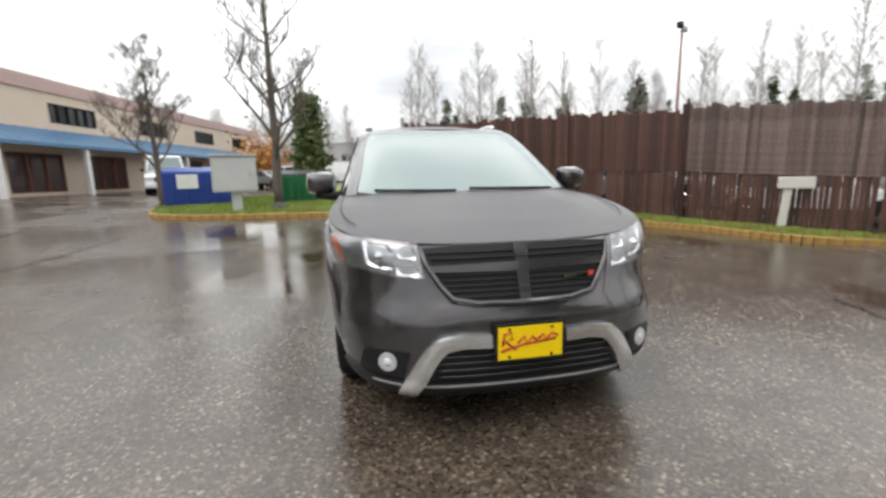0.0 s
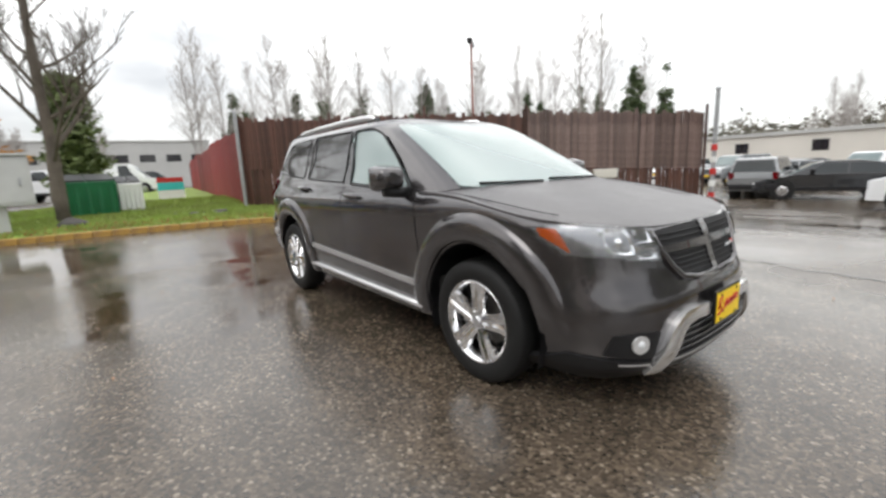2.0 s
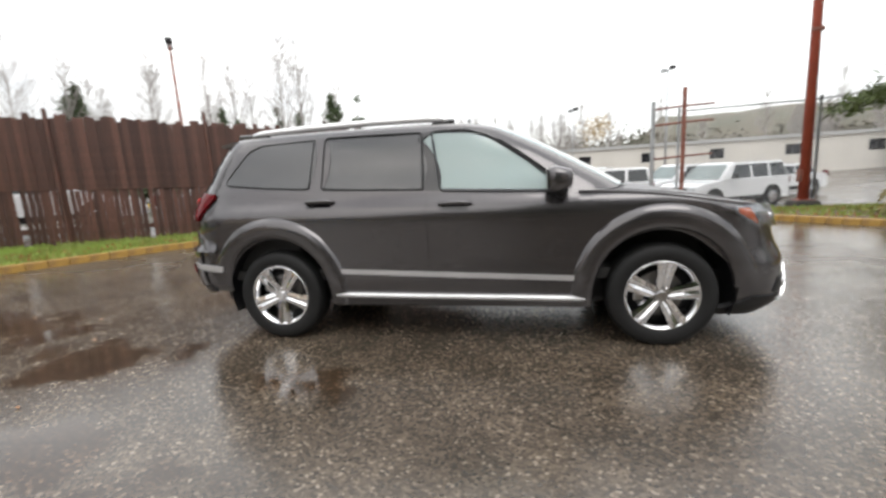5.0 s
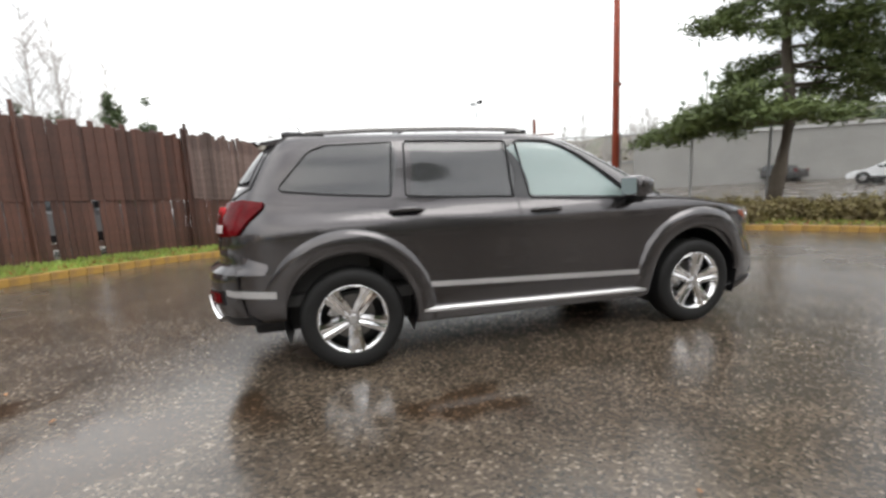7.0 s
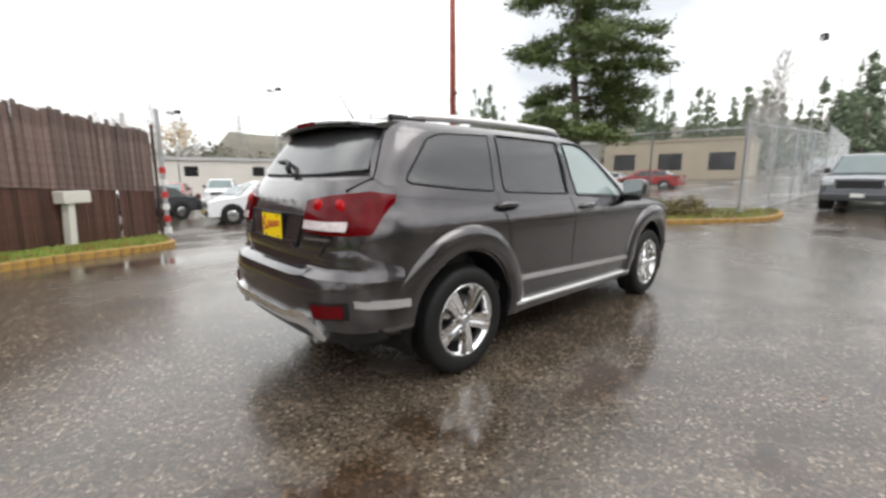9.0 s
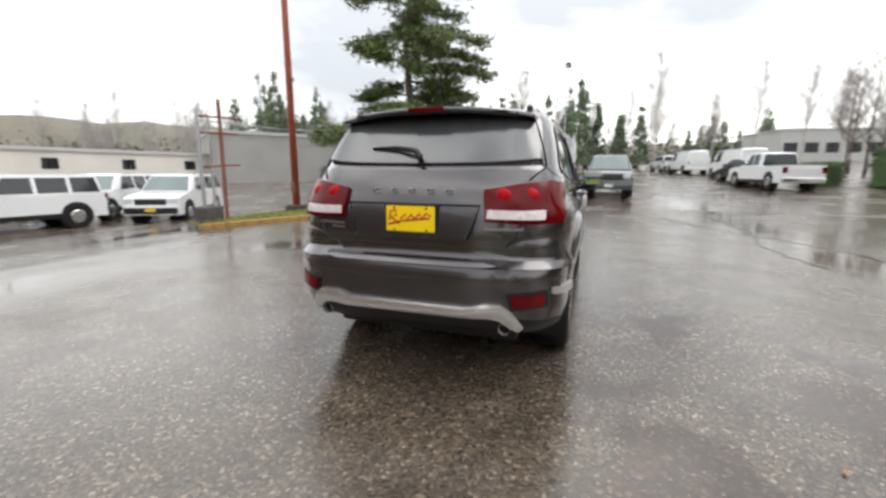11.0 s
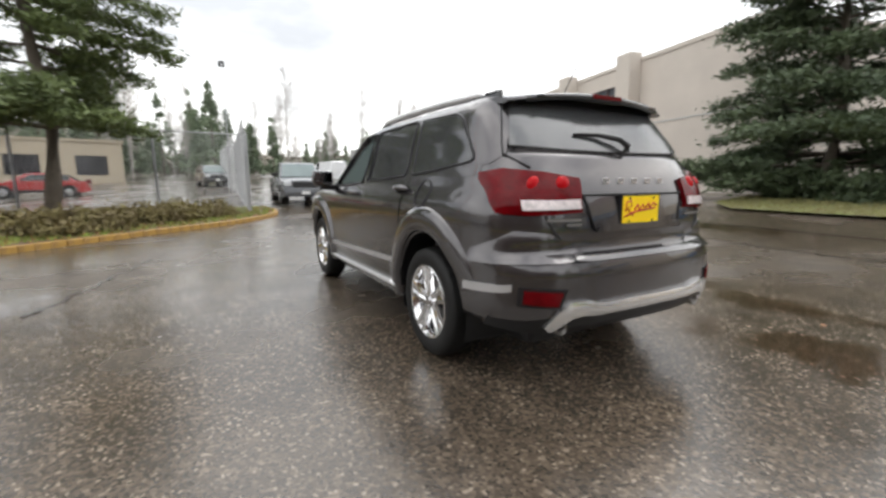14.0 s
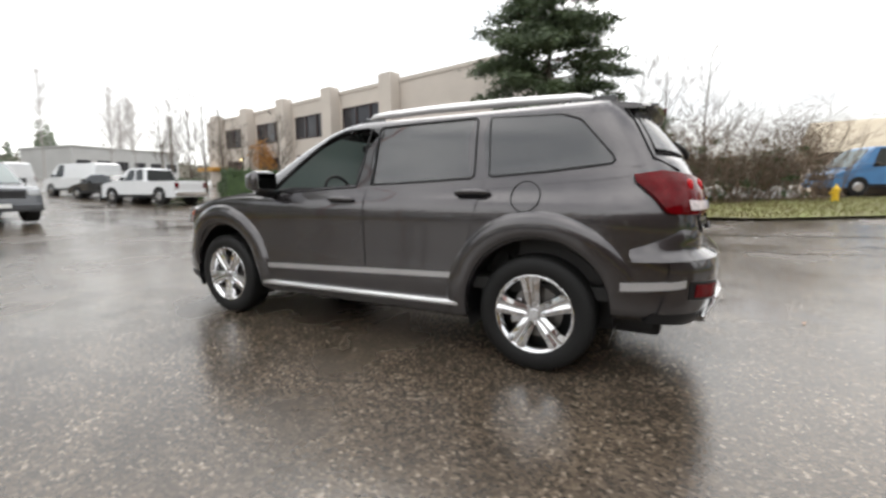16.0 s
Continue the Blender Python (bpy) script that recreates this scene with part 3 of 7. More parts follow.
def chain_fence(pts, height, spacing, label, mesh_w=0.09, barbed=False):
    """A chain-link fence: posts, rails and crossing wires."""
    root = thing("chain_link_fence", 0, 0, 0, label=label, category="fence")
    for (x0, y0), (x1, y1) in zip(pts, pts[1:]):
        length = math.hypot(x1 - x0, y1 - y0)
        k = max(1, round(length / spacing))
        for i in range(k + 1):
            x, y = x0 + (x1 - x0) * i / k, y0 + (y1 - y0) * i / k
            bm = B()
            cyl(bm, (x, y, ground_z(x, y) - 0.1), (x, y, ground_z(x, y) + height + 0.08), 0.035, seg=8)
            part("post", bm, GALV, root)
        for z in (0.08, height):
            tube("rail", [(x0, y0, ground_z(x0, y0) + z), (x1, y1, ground_z(x1, y1) + z)], 0.022, GALV, root, 6)
        V, F = [], []
        m = int(length / mesh_w)
        dx, dy = (x1 - x0) / length, (y1 - y0) / length
        for i in range(-int(height / mesh_w), m):
            for sgn in (1, -1):
                u0, u1, w0, w1 = i * mesh_w, i * mesh_w + height, 0.05, height
                if u0 < 0:
                    w0, u0 = w0 - u0, 0
                if u1 > length:
                    w1, u1 = w1 - (u1 - length), length
                if w1 <= w0:
                    continue
                if sgn < 0:
                    u0, u1 = length - u0, length - u1
                A, Bp = (x0 + dx * u0, y0 + dy * u0, ground_z(x0, y0) + w0), (x0 + dx * u1, y0 + dy * u1, ground_z(x1, y1) + w1)
                tube_data(V, F, [Vector(A), Vector(Bp)], [0.0028, 0.0028], 3, False)
        obj_from("wire_mesh", V, F, GALV, root)
    return root


chain_fence([(4.5, 8.75), (7.6, 8.5), (11.2, 6.4), (12.1, 3.4), (12.5, 0.75)], 2.75, 2.6, "tall galvanised chain-link fence behind the bed")
chain_fence([(12.6, 0.8), (26, 0.3), (40, 0.6)], 2.9, 3.2, "tall chain-link fence along the side road", 0.14)


# ---- marks on the asphalt ----
def seam(pts, width, seed):
    """A dark tar seam along a crack."""
    rng = random.Random(seed)
    line = smooth_line(pts, 12)
    V, F = [], []
    for i, (x, y) in enumerate(line):
        x1, y1 = line[min(i + 1, len(line) - 1)]
        x0, y0 = line[max(i - 1, 0)]
        d = math.hypot(x1 - x0, y1 - y0) or 1
        nx, ny = -(y1 - y0) / d, (x1 - x0) / d
        x, y = x + nx * rng.uniform(-0.05, 0.05), y + ny * rng.uniform(-0.05, 0.05)
        w = width * rng.uniform(0.5, 1.3)
        V += [(x + nx * w, y + ny * w, ground_z(x, y) + 0.006), (x - nx * w, y - ny * w, ground_z(x, y) + 0.006)]
    F = [(2 * i, 2 * i + 1, 2 * i + 3, 2 * i + 2) for i in range(len(line) - 1)]
    tagged(obj_from("tar_seam", V, F, TAR), "dark wet tar seam in the asphalt", "tar seam", kind="structure")


TAR = mat("tar", (0.025, 0.022, 0.02), 0.2, vary=0.3, scale=4)
seam([(9.8, -4.2), (6.5, -4.3), (4.2, -3.9), (2.4, -4.1)], 0.035, 1)
seam([(10.5, -2.9), (7.5, -3.3), (4.5, -4.8), (1.5, -5.6)], 0.025, 2)
seam([(-7, -8.2), (-2, -8.6), (4, -9.4), (11, -9.6)], 0.05, 3)
seam([(-6, -5.6), (-1, -6.2), (3.5, -7.2)], 0.03, 4)
seam([(1.0, 3.6), (2.6, 3.2), (4.5, 2.8)], 0.02, 5)
seam([(-1.5, 6.2), (1.5, 6.9), (4.0, 6.0)], 0.03, 6)


def loose_leaves(count, seed):
    rng = random.Random(seed)
    V, F = [], []
    for _ in range(count):
        x, y = rng.uniform(-7, 7), rng.uniform(-6, 6)
        if abs(x) < 2.7 and abs(y) < 1.1:
            continue
        a, r, z = rng.uniform(0, 6.283), rng.uniform(0.01, 0.022), ground_z(x, y) + 0.008
        k = len(V)
        for q, (u, w) in enumerate(((1, 0), (0.3, 0.5), (-0.8, 0.3), (-1, 0), (-0.7, -0.4), (0.3, -0.5))):
            V.append((x + r * (u * math.cos(a) - w * math.sin(a)), y + r * (u * math.sin(a) + w * math.cos(a)), z + 0.006 * (q % 2)))
        F.append(tuple(range(k, k + 6)))
    tagged(obj_from("loose_leaves", V, F, DRY_LEAF), "a few orange and brown leaves on the asphalt", "leaves", kind="stuff")


loose_leaves(50, 44)



# ---- street furniture and plants near the lot ----
def mailbox(x, y, rz):
    t = thing("mailbox_post", x, y, rz=rz, label="pale wooden post with a box on an arm, on the grass", category="mailbox")
    bm = B()
    box(bm, -0.07, 0.07, -0.07, 0.07, -0.1, 1.10, 0.012)
    for v in bm.verts:
        v.co.x += 0.06 * v.co.z
    part("post", bm, OFFWHITE, t)
    bm = B()
    box(bm, -0.12, 0.46, -0.11, 0.11, 0.93, 1.16, 0.02)
    part("box", bm, OFFWHITE, t, "pale weathered box")
    bm = B()
    box(bm, 0.455, 0.47, -0.09, 0.09, 0.95, 1.14, 0.004)
    part("lid", bm, GREYWALL, t)


mailbox(-3.15, 7.75, 45)


def cabinet(x, y, rz):
    t = thing("utility_cabinet", x, y, rz=rz, label="grey metal utility cabinet on a short post", category="cabinet")
    bm = B()
    box(bm, -0.12, 0.12, -0.13, 0.13, -0.05, 0.75, 0.01)
    part("post", bm, EBOX, t)
    bm = B()
    box(bm, -0.25, 0.25, -0.56, 0.56, 0.66, 1.62, 0.02)
    part("housing", bm, EBOX, t)
    bm = B()
    box(bm, 0.25, 0.265, -0.50, 0.50, 0.72, 1.56, 0.006)
    d = part("door", bm, EBOX, t)
    bm = B()
    box(bm, 0.265, 0.285, 0.36, 0.40, 1.05, 1.2, 0.004)
    part("latch", bm, GALV, d, "steel latch")
    bm = B()
    box(bm, -0.30, 0.30, -0.6, 0.6, 1.62, 1.66, 0.01)
    part("rain_cap", bm, EBOX, t)


cabinet(-8.75, -4.1, 14)


def dumpster(x, y, rz, w, d, h, material, label, sign=False):
    t = thing("dumpster", x, y, rz=rz, label=label, category="dumpster")
    bm = B()
    box(bm, -d / 2, d / 2, -w / 2, w / 2, 0.12, h, 0.02)
    for v in bm.verts:
        if v.co.z > h / 2 and v.co.x > 0:
            v.co.z -= 0.16
            v.co.x += 0.08
    part("bin", bm, material, t)
    for k in range(5):
        bm = B()
        yy = -w / 2 + w * (k + 0.5) / 5
        box(bm, d / 2 + 0.0, d / 2 + 0.07, yy - 0.035, yy + 0.035, 0.15, h - 0.22, 0.008)
        part("rib", bm, material, t)
    for s in (-1, 1):
        bm = B()
        box(bm, -d / 2 - 0.02, d / 2 + 0.02, s * w / 4 - w / 4 + 0.01, s * w / 4 + w / 4 - 0.01, h, h + 0.05, 0.015)
        for v in bm.verts:
            if v.co.x > 0:
                v.co.z -= 0.16
        part("lid", bm, BLACKPL if not sign else material, t)
    for xx in (-1, 1):
        for yy in (-1, 1):
            bm = B()
            cyl(bm, (xx * d * 0.4, yy * w * 0.42 - 0.03, 0.06), (xx * d * 0.4, yy * w * 0.42 + 0.03, 0.06), 0.07, seg=12)
            part("caster", bm, BLACKPL, t)
    if sign:
        bm = B()
        box(bm, d / 2 + 0.07, d / 2 + 0.08, -0.62, -0.05, 0.62, 1.05, 0.003)
        part("sign_panel", bm, WHITE_P, t, "white notice panel")


dumpster(-11.3, -5.85, 18, 2.0, 1.3, 1.25, BLUE_P, "blue steel dumpster with a white notice", True)
dumpster(-11.2, -2.75, 5, 1.15, 1.0, 1.1, GREEN_P, "dark green steel dumpster beside the tree")
dumpster(-11.5, -1.85, 5, 0.55, 0.6, 1.0, WHITE_P, "white plastic bin beside the dumpster")


def rock(x, y, r, seed):
    t = thing("rock", x, y, label="dark rounded rock on the grass", category="rock", group="rocks on the grass")
    bm = B()
    bmesh.ops.create_icosphere(bm, subdivisions=3, radius=r)
    for v in bm.verts:
        n = noise.noise(v.co * 2.2 / r * 0.6 + Vector((seed, 0, 0)))
        v.co *= 1 + 0.28 * n
        v.co.z = v.co.z * 0.62 + r * 0.3
    part("stone", bm, STONE, t, smooth=True)


for x, y, r, k in ((-9.15, -3.05, 0.3, 1), (-9.3, -0.65, 0.2, 2), (-9.1, -0.1, 0.22, 3), (-9.6, -1.1, 0.15, 5)):
    rock(x, y, r, k)


def yard_sign(x, y, rz):
    t = thing("yard_sign", x, y, rz=rz, label="small white, teal and red sign board on stakes", category="sign")
    teal = mat("teal_paint", (0.05, 0.5, 0.48), 0.5, vary=0.05)
    for y0, z0, z1, m in ((0, 0.15, 0.48, WHITE_P), (0, 0.48, 0.78, teal), (0, 0.78, 0.96, RED_P)):
        bm = B()
        box(bm, -0.012, 0.012, -0.45, 0.45, z0, z1 - 0.002, 0.002)
        part("panel", bm, m, t)
    for yy in (-0.3, 0.3):
        bm = B()
        cyl(bm, (0, yy, -0.1), (0, yy, 0.9), 0.012, seg=6)
        part("stake", bm, GALV, t)


yard_sign(-16.4, -0.3, 8)


def lamp_mast(x, y, h, label, heads=2, material=None, rz=0.0, r=0.09):
    t = thing("floodlight_mast", x, y, rz=rz, label=label, category="lamp post")
    tube("mast", [(0, 0, -0.1), (0, 0, h * 0.5), (0, 0, h)], [r, r * 0.85, r * 0.65], material or RUST, t, 10)
    for k in range(heads):
        s = 1 if k else -1
        tube("arm", [(0, 0, h - 0.1), (0, s * 0.35, h + 0.02)], 0.03, GALV, t, 6)
        bm = B()
        box(bm, -0.16, 0.16, s * 0.5 - 0.22, s * 0.5 + 0.22, h - 0.08, h + 0.18, 0.05)
        part("head", bm, BLACKPL if k == 0 else GALV, t, "floodlight head")


lamp_mast(-17.6, 16.75, 8.85, "rusty mast with two floodlight heads behind the fence", rz=40)
lamp_mast(4.5, 36.0, 6.6, "slim mast with two floodlight heads in the car lot", material=GALV, rz=20, r=0.055)
lamp_mast(11.2, 33.2, 8.7, "tall mast with floodlight heads far in the lot", material=GALV, rz=20)
lamp_mast(23.45, 0.75, 7.2, "tall slim lamp mast beside the street", 1, GALV, 90, 0.04)


def red_mast(x, y, h):
    t = thing("tall_pole", x, y, label="tall red-oxide steel pole on a concrete foot", category="pole")
    tube("shaft", [(0, 0, 0.2), (-0.03, 0.03, h * 0.5), (-0.1, 0.06, h)], [0.115, 0.095, 0.07], REDPOLE, t, 14)
    bm = B()
    box(bm, -0.26, 0.26, -0.26, 0.26, -0.1, 0.30, 0.03)
    part("foot", bm, STONE, t, "dark concrete foot")
    bm = B()
    box(bm, -0.18, 0.18, -0.18, 0.18, 0.30, 0.325, 0.004)
    part("base_plate", bm, RUST, t)
    bm = B()
    box(bm, -0.15, -0.09, -0.08, 0.08, 0.75, 1.05, 0.01)
    part("hand_hole", bm, RUST, t)
    bm = B()
    cyl(bm, (0, 0, 4.2), (0, 0, 4.28), 0.13, seg=14)
    part("collar", bm, RUST, t)


red_mast(7.2, 8.15, 12.5)


def rack(x, y, rz):
    """An open rack of rusty steel poles beside the gate."""
    t = thing("steel_rack", x, y, rz=rz, label="rusty steel gate frame with a grey bin below", category="rack")
    for xx, h in ((0.0, 2.95), (0.75, 3.25)):
        bm = B()
        cyl(bm, (xx, 0, -0.1), (xx, 0, h), 0.05, seg=10)
        part("post", bm, RUST if xx else GALV, t)
    for z in (1.5, 2.35, 2.75):
        tube("rail", [(0, 0, z), (0.75, 0, z + 0.05), (1.5, 0.1, z + 0.08)], 0.028, RUST, t, 6)
    bm = B()
    box(bm, -0.28, 0.36, -0.26, 0.1, 0.1, 0.52, 0.05)
    part("bin", bm, STONE, t, "dark battered bin")
    for xx in (-0.25, 0.35):
        bm = B()
        cyl(bm, (xx, -0.2, 0.08), (xx, -0.12, 0.08), 0.09, seg=12)
        part("wheel", bm, TYRE, t)


rack(3.75, 8.3, 4)


def hydrant(x, y):
    t = thing("fire_hydrant", x, y, label="yellow cast iron fire hydrant on the verge", category="hydrant")
    bm = B()
    for z0, z1, r0, r1 in ((0, 0.06, 0.17, 0.17), (0.06, 0.5, 0.11, 0.105), (0.5, 0.55, 0.15, 0.15), (0.55, 0.68, 0.12, 0.05)):
        cyl(bm, (0, 0, z0), (0, 0, z1), r0, r1, 14)
    part("barrel", bm, YELLOW_P, t)
    for d in ((1, 0), (0, 1), (0, -1)):
        bm = B()
        cyl(bm, (0.09 * d[0], 0.09 * d[1], 0.4), (0.18 * d[0], 0.18 * d[1], 0.4), 0.055, seg=10)
        part("outlet", bm, YELLOW_P, t)
    bm = B()
    cyl(bm, (0, 0, 0.68), (0, 0, 0.75), 0.025, seg=5)
    part("nut", bm, YELLOW_P, t)


hydrant(-7.7, -18.2)


def shrub_bed(name, pts, r, h, material, seed, label, per=130, size=0.05):
    rng = random.Random(seed)
    C = []
    for x, y in pts:
        for _ in range(22):
            a, q = rng.uniform(0, 6.283), r * math.sqrt(rng.random())
            C.append((x + q * math.cos(a), y + q * math.sin(a), ground_z(x, y) + 0.1 + h * rng.random() * (1.05 - 0.6 * q / r)))
    o = foliage(name, C, (0.12, 0.12, 0.08), per, size, material, seed=seed, slim=0.45, flat=0.8)
    return tagged(o, label, "shrub", kind="stuff")


shrub_bed("low_shrubs", [(7.3 + 0.5 * k, 4.9 - 0.38 * k) for k in range(9)] + [(7.9 + 0.5 * k, 5.5 - 0.4 * k) for k in range(8)], 0.6, 0.55, SHRUB, 31, "low olive and rust-brown shrubs under the pine", 70)


# ---- trees ----
conifer(10.4, 5.45, 11.5, 3.4, 5, "tall open pine with drooping limbs, standing in the bed", NEEDLE, clear=0.2, tiers=19, per=62, size=0.105, droop=0.30, gap=0.17, trunk_r=0.2, name="pine_tree", clump=0.19, cone=0.6, slim=0.22)
conifer(3.7, -19.5, 13.5, 5.9, 8, "large dark fir with drooping limbs beside the road", NEEDLE_D, gap=0.06, clear=0.04, tiers=26, per=52, size=0.13, droop=0.22, name="fir_tree", clump=0.28, cone=0.62, slim=0.3)
conifer(-1.0, -21.2, 4.0, 2.3, 9, "smaller dark fir beside the large one", NEEDLE_D, clear=0.02, tiers=16, per=44, size=0.12, droop=0.2, name="fir_tree", clump=0.24)
conifer(0.9, -21.2, 5.5, 2.4, 10, "smaller dark fir beside the road", NEEDLE_D, clear=0.02, tiers=16, per=44, size=0.12, droop=0.2, name="fir_tree", clump=0.24)
bare_tree(-10.0, -3.2, 7.9, 0.17, 41, "bare mossy street tree with upswept limbs, in the grass", 0.36, 4, clear=0.2, kids=5)
bare_tree(-14.0, -8.1, 6.1, 0.13, 42, "bare bushy street tree before the shops", 0.36, 4, clear=0.22, kids=6)
# slim conifer shape stands in for ivy on a trunk
conifer(-17.6, -2.95, 4.5, 0.65, 14, "ivy-clad trunk behind the tree, built as a slim conifer", NEEDLE, tiers=18, per=30, size=0.14, clump=0.22)
for k, (x, y, h) in enumerate(((-3.4, -21.5, 8.0), (-1.6, -22.5, 9.0), (-0.4, -24, 8.5))):
    bare_tree(x, y, h, 0.09, 60 + k, "bare slender tree in the thicket", 0.42, 3, BARK_PALE, 0.1, 5)
for k, (x, y, h) in enumerate(((31, -18.5, 8), (34, -19.2, 9), (27.5, -17.6, 7), (38, -20, 9), (24.5, -17.0, 5.5), (43, -22, 9), (20.5, -16.6, 6.0))):
    bare_tree(x, y, h, 0.11, 70 + k, "bare street tree by the building", 0.34, 3, BARK, 0.2, 5)


def thicket(name, pts, r, h, material, seed, label, n=60):
    rng = random.Random(seed)
    V, F = [], []
    for x, y in pts:
        for _ in range(n):
            a, q = rng.uniform(0, 6.283), r * math.sqrt(rng.random())
            p = Vector((x + q * math.cos(a), y + q * math.sin(a), ground_z(x, y)))
            t = Vector((rng.uniform(-0.5, 0.5), rng.uniform(-0.5, 0.5), 1)) * h * rng.uniform(0.5, 1.0)
            m = p + t * 0.5 + Vector((rng.uniform(-0.2, 0.2), rng.uniform(-0.2, 0.2), 0))
            tube_data(V, F, [p, m, p + t], [0.014, 0.01, 0.004], 3, False)
            for _ in range(5):
                f = rng.uniform(0.3, 1)
                o = p + t * f
                tube_data(V, F, [o, o + Vector((rng.uniform(-1, 1), rng.uniform(-1, 1), rng.uniform(-0.1, 0.8))) * 0.28 * h], [0.007, 0.003], 3, False)
    return tagged(obj_from(name, V, F, material), label, "bushes", kind="stuff")


thicket("bramble_thicket", [(-1.2 - 1.0 * k, -19.6 - 0.5 * (k % 3)) for k in range(7)], 1.1, 4.0, TWIG, 81, "bare brown bramble thicket behind the verge", 75)
shrub_bed("thicket_leaves", [(-1.2 - 0.9 * k, -20.2 - 0.5 * (k % 2)) for k in range(7)], 1.1, 3.4, HEDGE, 83, "dull olive leaves in the thicket", 42, 0.07)
shrub_bed("fir_skirt", [(-0.8 + 1.2 * k, -17.2 + 0.25 * (k % 3) - 0.25 * k) for k in range(6)], 0.9, 1.7, NEEDLE_D, 85, "dark evergreen bushes under the firs", 110, 0.08)


def hedge(x0, y0, x1, y1, h, d, label, seed):
    t = thing("hedge", x0, y0, rz=math.degrees(math.atan2(y1 - y0, x1 - x0)), label=label, category="hedge")
    length = math.hypot(x1 - x0, y1 - y0)
    rng = random.Random(seed)
    bm = B()
    box(bm, 0.12, length - 0.12, -d / 2 + 0.1, d / 2 - 0.1, 0, h - 0.1, 0.05)
    part("core", bm, HEDGE, t)
    C = []
    while len(C) < int(length * 60):
        u, v, w = rng.uniform(0, length), rng.uniform(-d / 2, d / 2), rng.uniform(0, h)
        if v < -d / 2 + 0.15 or v > d / 2 - 0.15 or w > h - 0.15 or u < 0.15 or u > length - 0.15:
            C.append((u, v, w))
    foliage("leaves", C, (0.06, 0.06, 0.06), 22, 0.045, HEDGE, t, slim=0.5, seed=seed)


hedge(22.9, -14.2, 20.6, -19.4, 1.9, 1.8, "clipped dark green hedge by the car park drive", 91)
hedge(24.6, -17.6, 29.0, -18.6, 1.1, 1.3, "clipped green hedge before the building", 92)
hedge(23.5, -12.8, 32.0, -14.6, 1.2, 1.2, "clipped hedge behind the parked vehicles", 93)


# ---- parked vehicles ----
def vehicle(x, y, rz, style, paint, label, group=""):
    """A parked car, van or pickup: shaped body, glass, lamps and wheels."""
    S = {
        "suv": dict(L=4.5, W=0.88, wb=(1.38, -1.32), r=0.36, low=[(-2.22, 0.62), (-2.25, 0.85), (-2.22, 1.10), (1.15, 1.08), (1.9, 1.0), (2.18, 0.92), (2.25, 0.6)], cab=[(-2.15, 1.06), (-2.06, 1.58), (-1.9, 1.68), (0.35, 1.68), (0.55, 1.62), (1.12, 1.07)], win=[(-2.05, -1.28), (-1.18, -0.42), (-0.32, 0.62)]),
        "sedan": dict(L=4.7, W=0.88, wb=(1.4, -1.4), r=0.33, low=[(-2.3, 0.5), (-2.35, 0.75), (-2.25, 0.98), (1.2, 0.95), (2.0, 0.82), (2.3, 0.7), (2.35, 0.45)], cab=[(-1.85, 0.95), (-1.2, 1.38), (-0.8, 1.45), (0.2, 1.45), (0.45, 1.38), (1.25, 0.94)], win=[(-1.5, -0.5), (-0.42, 0.6)]),
        "pickup": dict(L=5.6, W=0.96, wb=(1.85, -1.7), r=0.39, low=[(-2.8, 0.65), (-2.82, 1.0), (-2.8, 1.18), (1.5, 1.18), (2.3, 1.12), (2.7, 1.02), (2.75, 0.6)], cab=[(-0.75, 1.16), (-0.62, 1.78), (-0.4, 1.86), (0.55, 1.86), (0.75, 1.8), (1.5, 1.16)], win=[(-0.55, 0.02), (0.12, 0.85)]),
        "van": dict(L=5.4, W=0.98, wb=(1.7, -1.7), r=0.35, low=[(-2.65, 0.5), (-2.7, 0.9), (-2.7, 1.2), (1.7, 1.18), (2.3, 1.08), (2.6, 0.95), (2.68, 0.5)], cab=[(-2.68, 1.16), (-2.62, 2.0), (-2.5, 2.08), (1.0, 2.08), (1.2, 2.0), (1.95, 1.16)], win=[(0.35, 1.2)]),
    }[style]
    t = thing("parked_" + ("car" if style in ("suv", "sedan") else style), x, y, rz=rz, label=label, category="car" if style in ("suv", "sedan") else style, group=group)
    W = S["W"]

    def sheet(name, prof, w0, w1, zlow, material, bulge=0.03):
        zs = [z for _, z in prof]
        V, F = [], []
        ring = [(prof[0][0], zlow)] + prof + [(prof[-1][0], zlow)] if zlow is not None else prof
        rows = [(-1.0, 0.93), (-0.97, 0.985), (-0.8, 1.0), (0, 1.0), (0.8, 1.0), (0.97, 0.985), (1.0, 0.93)]
        cx = sum(p[0] for p in ring) / len(ring)
        top, bot = max(p[1] for p in ring), min(p[1] for p in ring)
        for v, k in rows:
            for px, pz in ring:
                f = (pz - bot) / (top - bot)
                w = w0 + (w1 - w0) * f
                V.append((cx + (px - cx) * (k if abs(v) > 0.9 else 1), v * w, bot + (pz - bot) * (0.97 + 0.03 * (1 - v * v))))
        q = len(ring)
        for i in range(len(rows) - 1):
            for j in range(q):
                a, b = i * q + j, i * q + (j + 1) % q
                F.append((a, b, b + q, a + q))
        F += [tuple(reversed(range(q))), tuple((len(rows) - 1) * q + j for j in range(q))]
        return obj_from(name, V, F, material, t)

    body = sheet("body", S["low"], W, W * 0.97, 0.33, paint)
    cabin = sheet("cabin", S["cab"], W * 0.95, W * 0.78, None, paint)
    cab = S["cab"]
    zb, zt = cab[0][1] + 0.05, max(z for _, z in cab) - 0.10
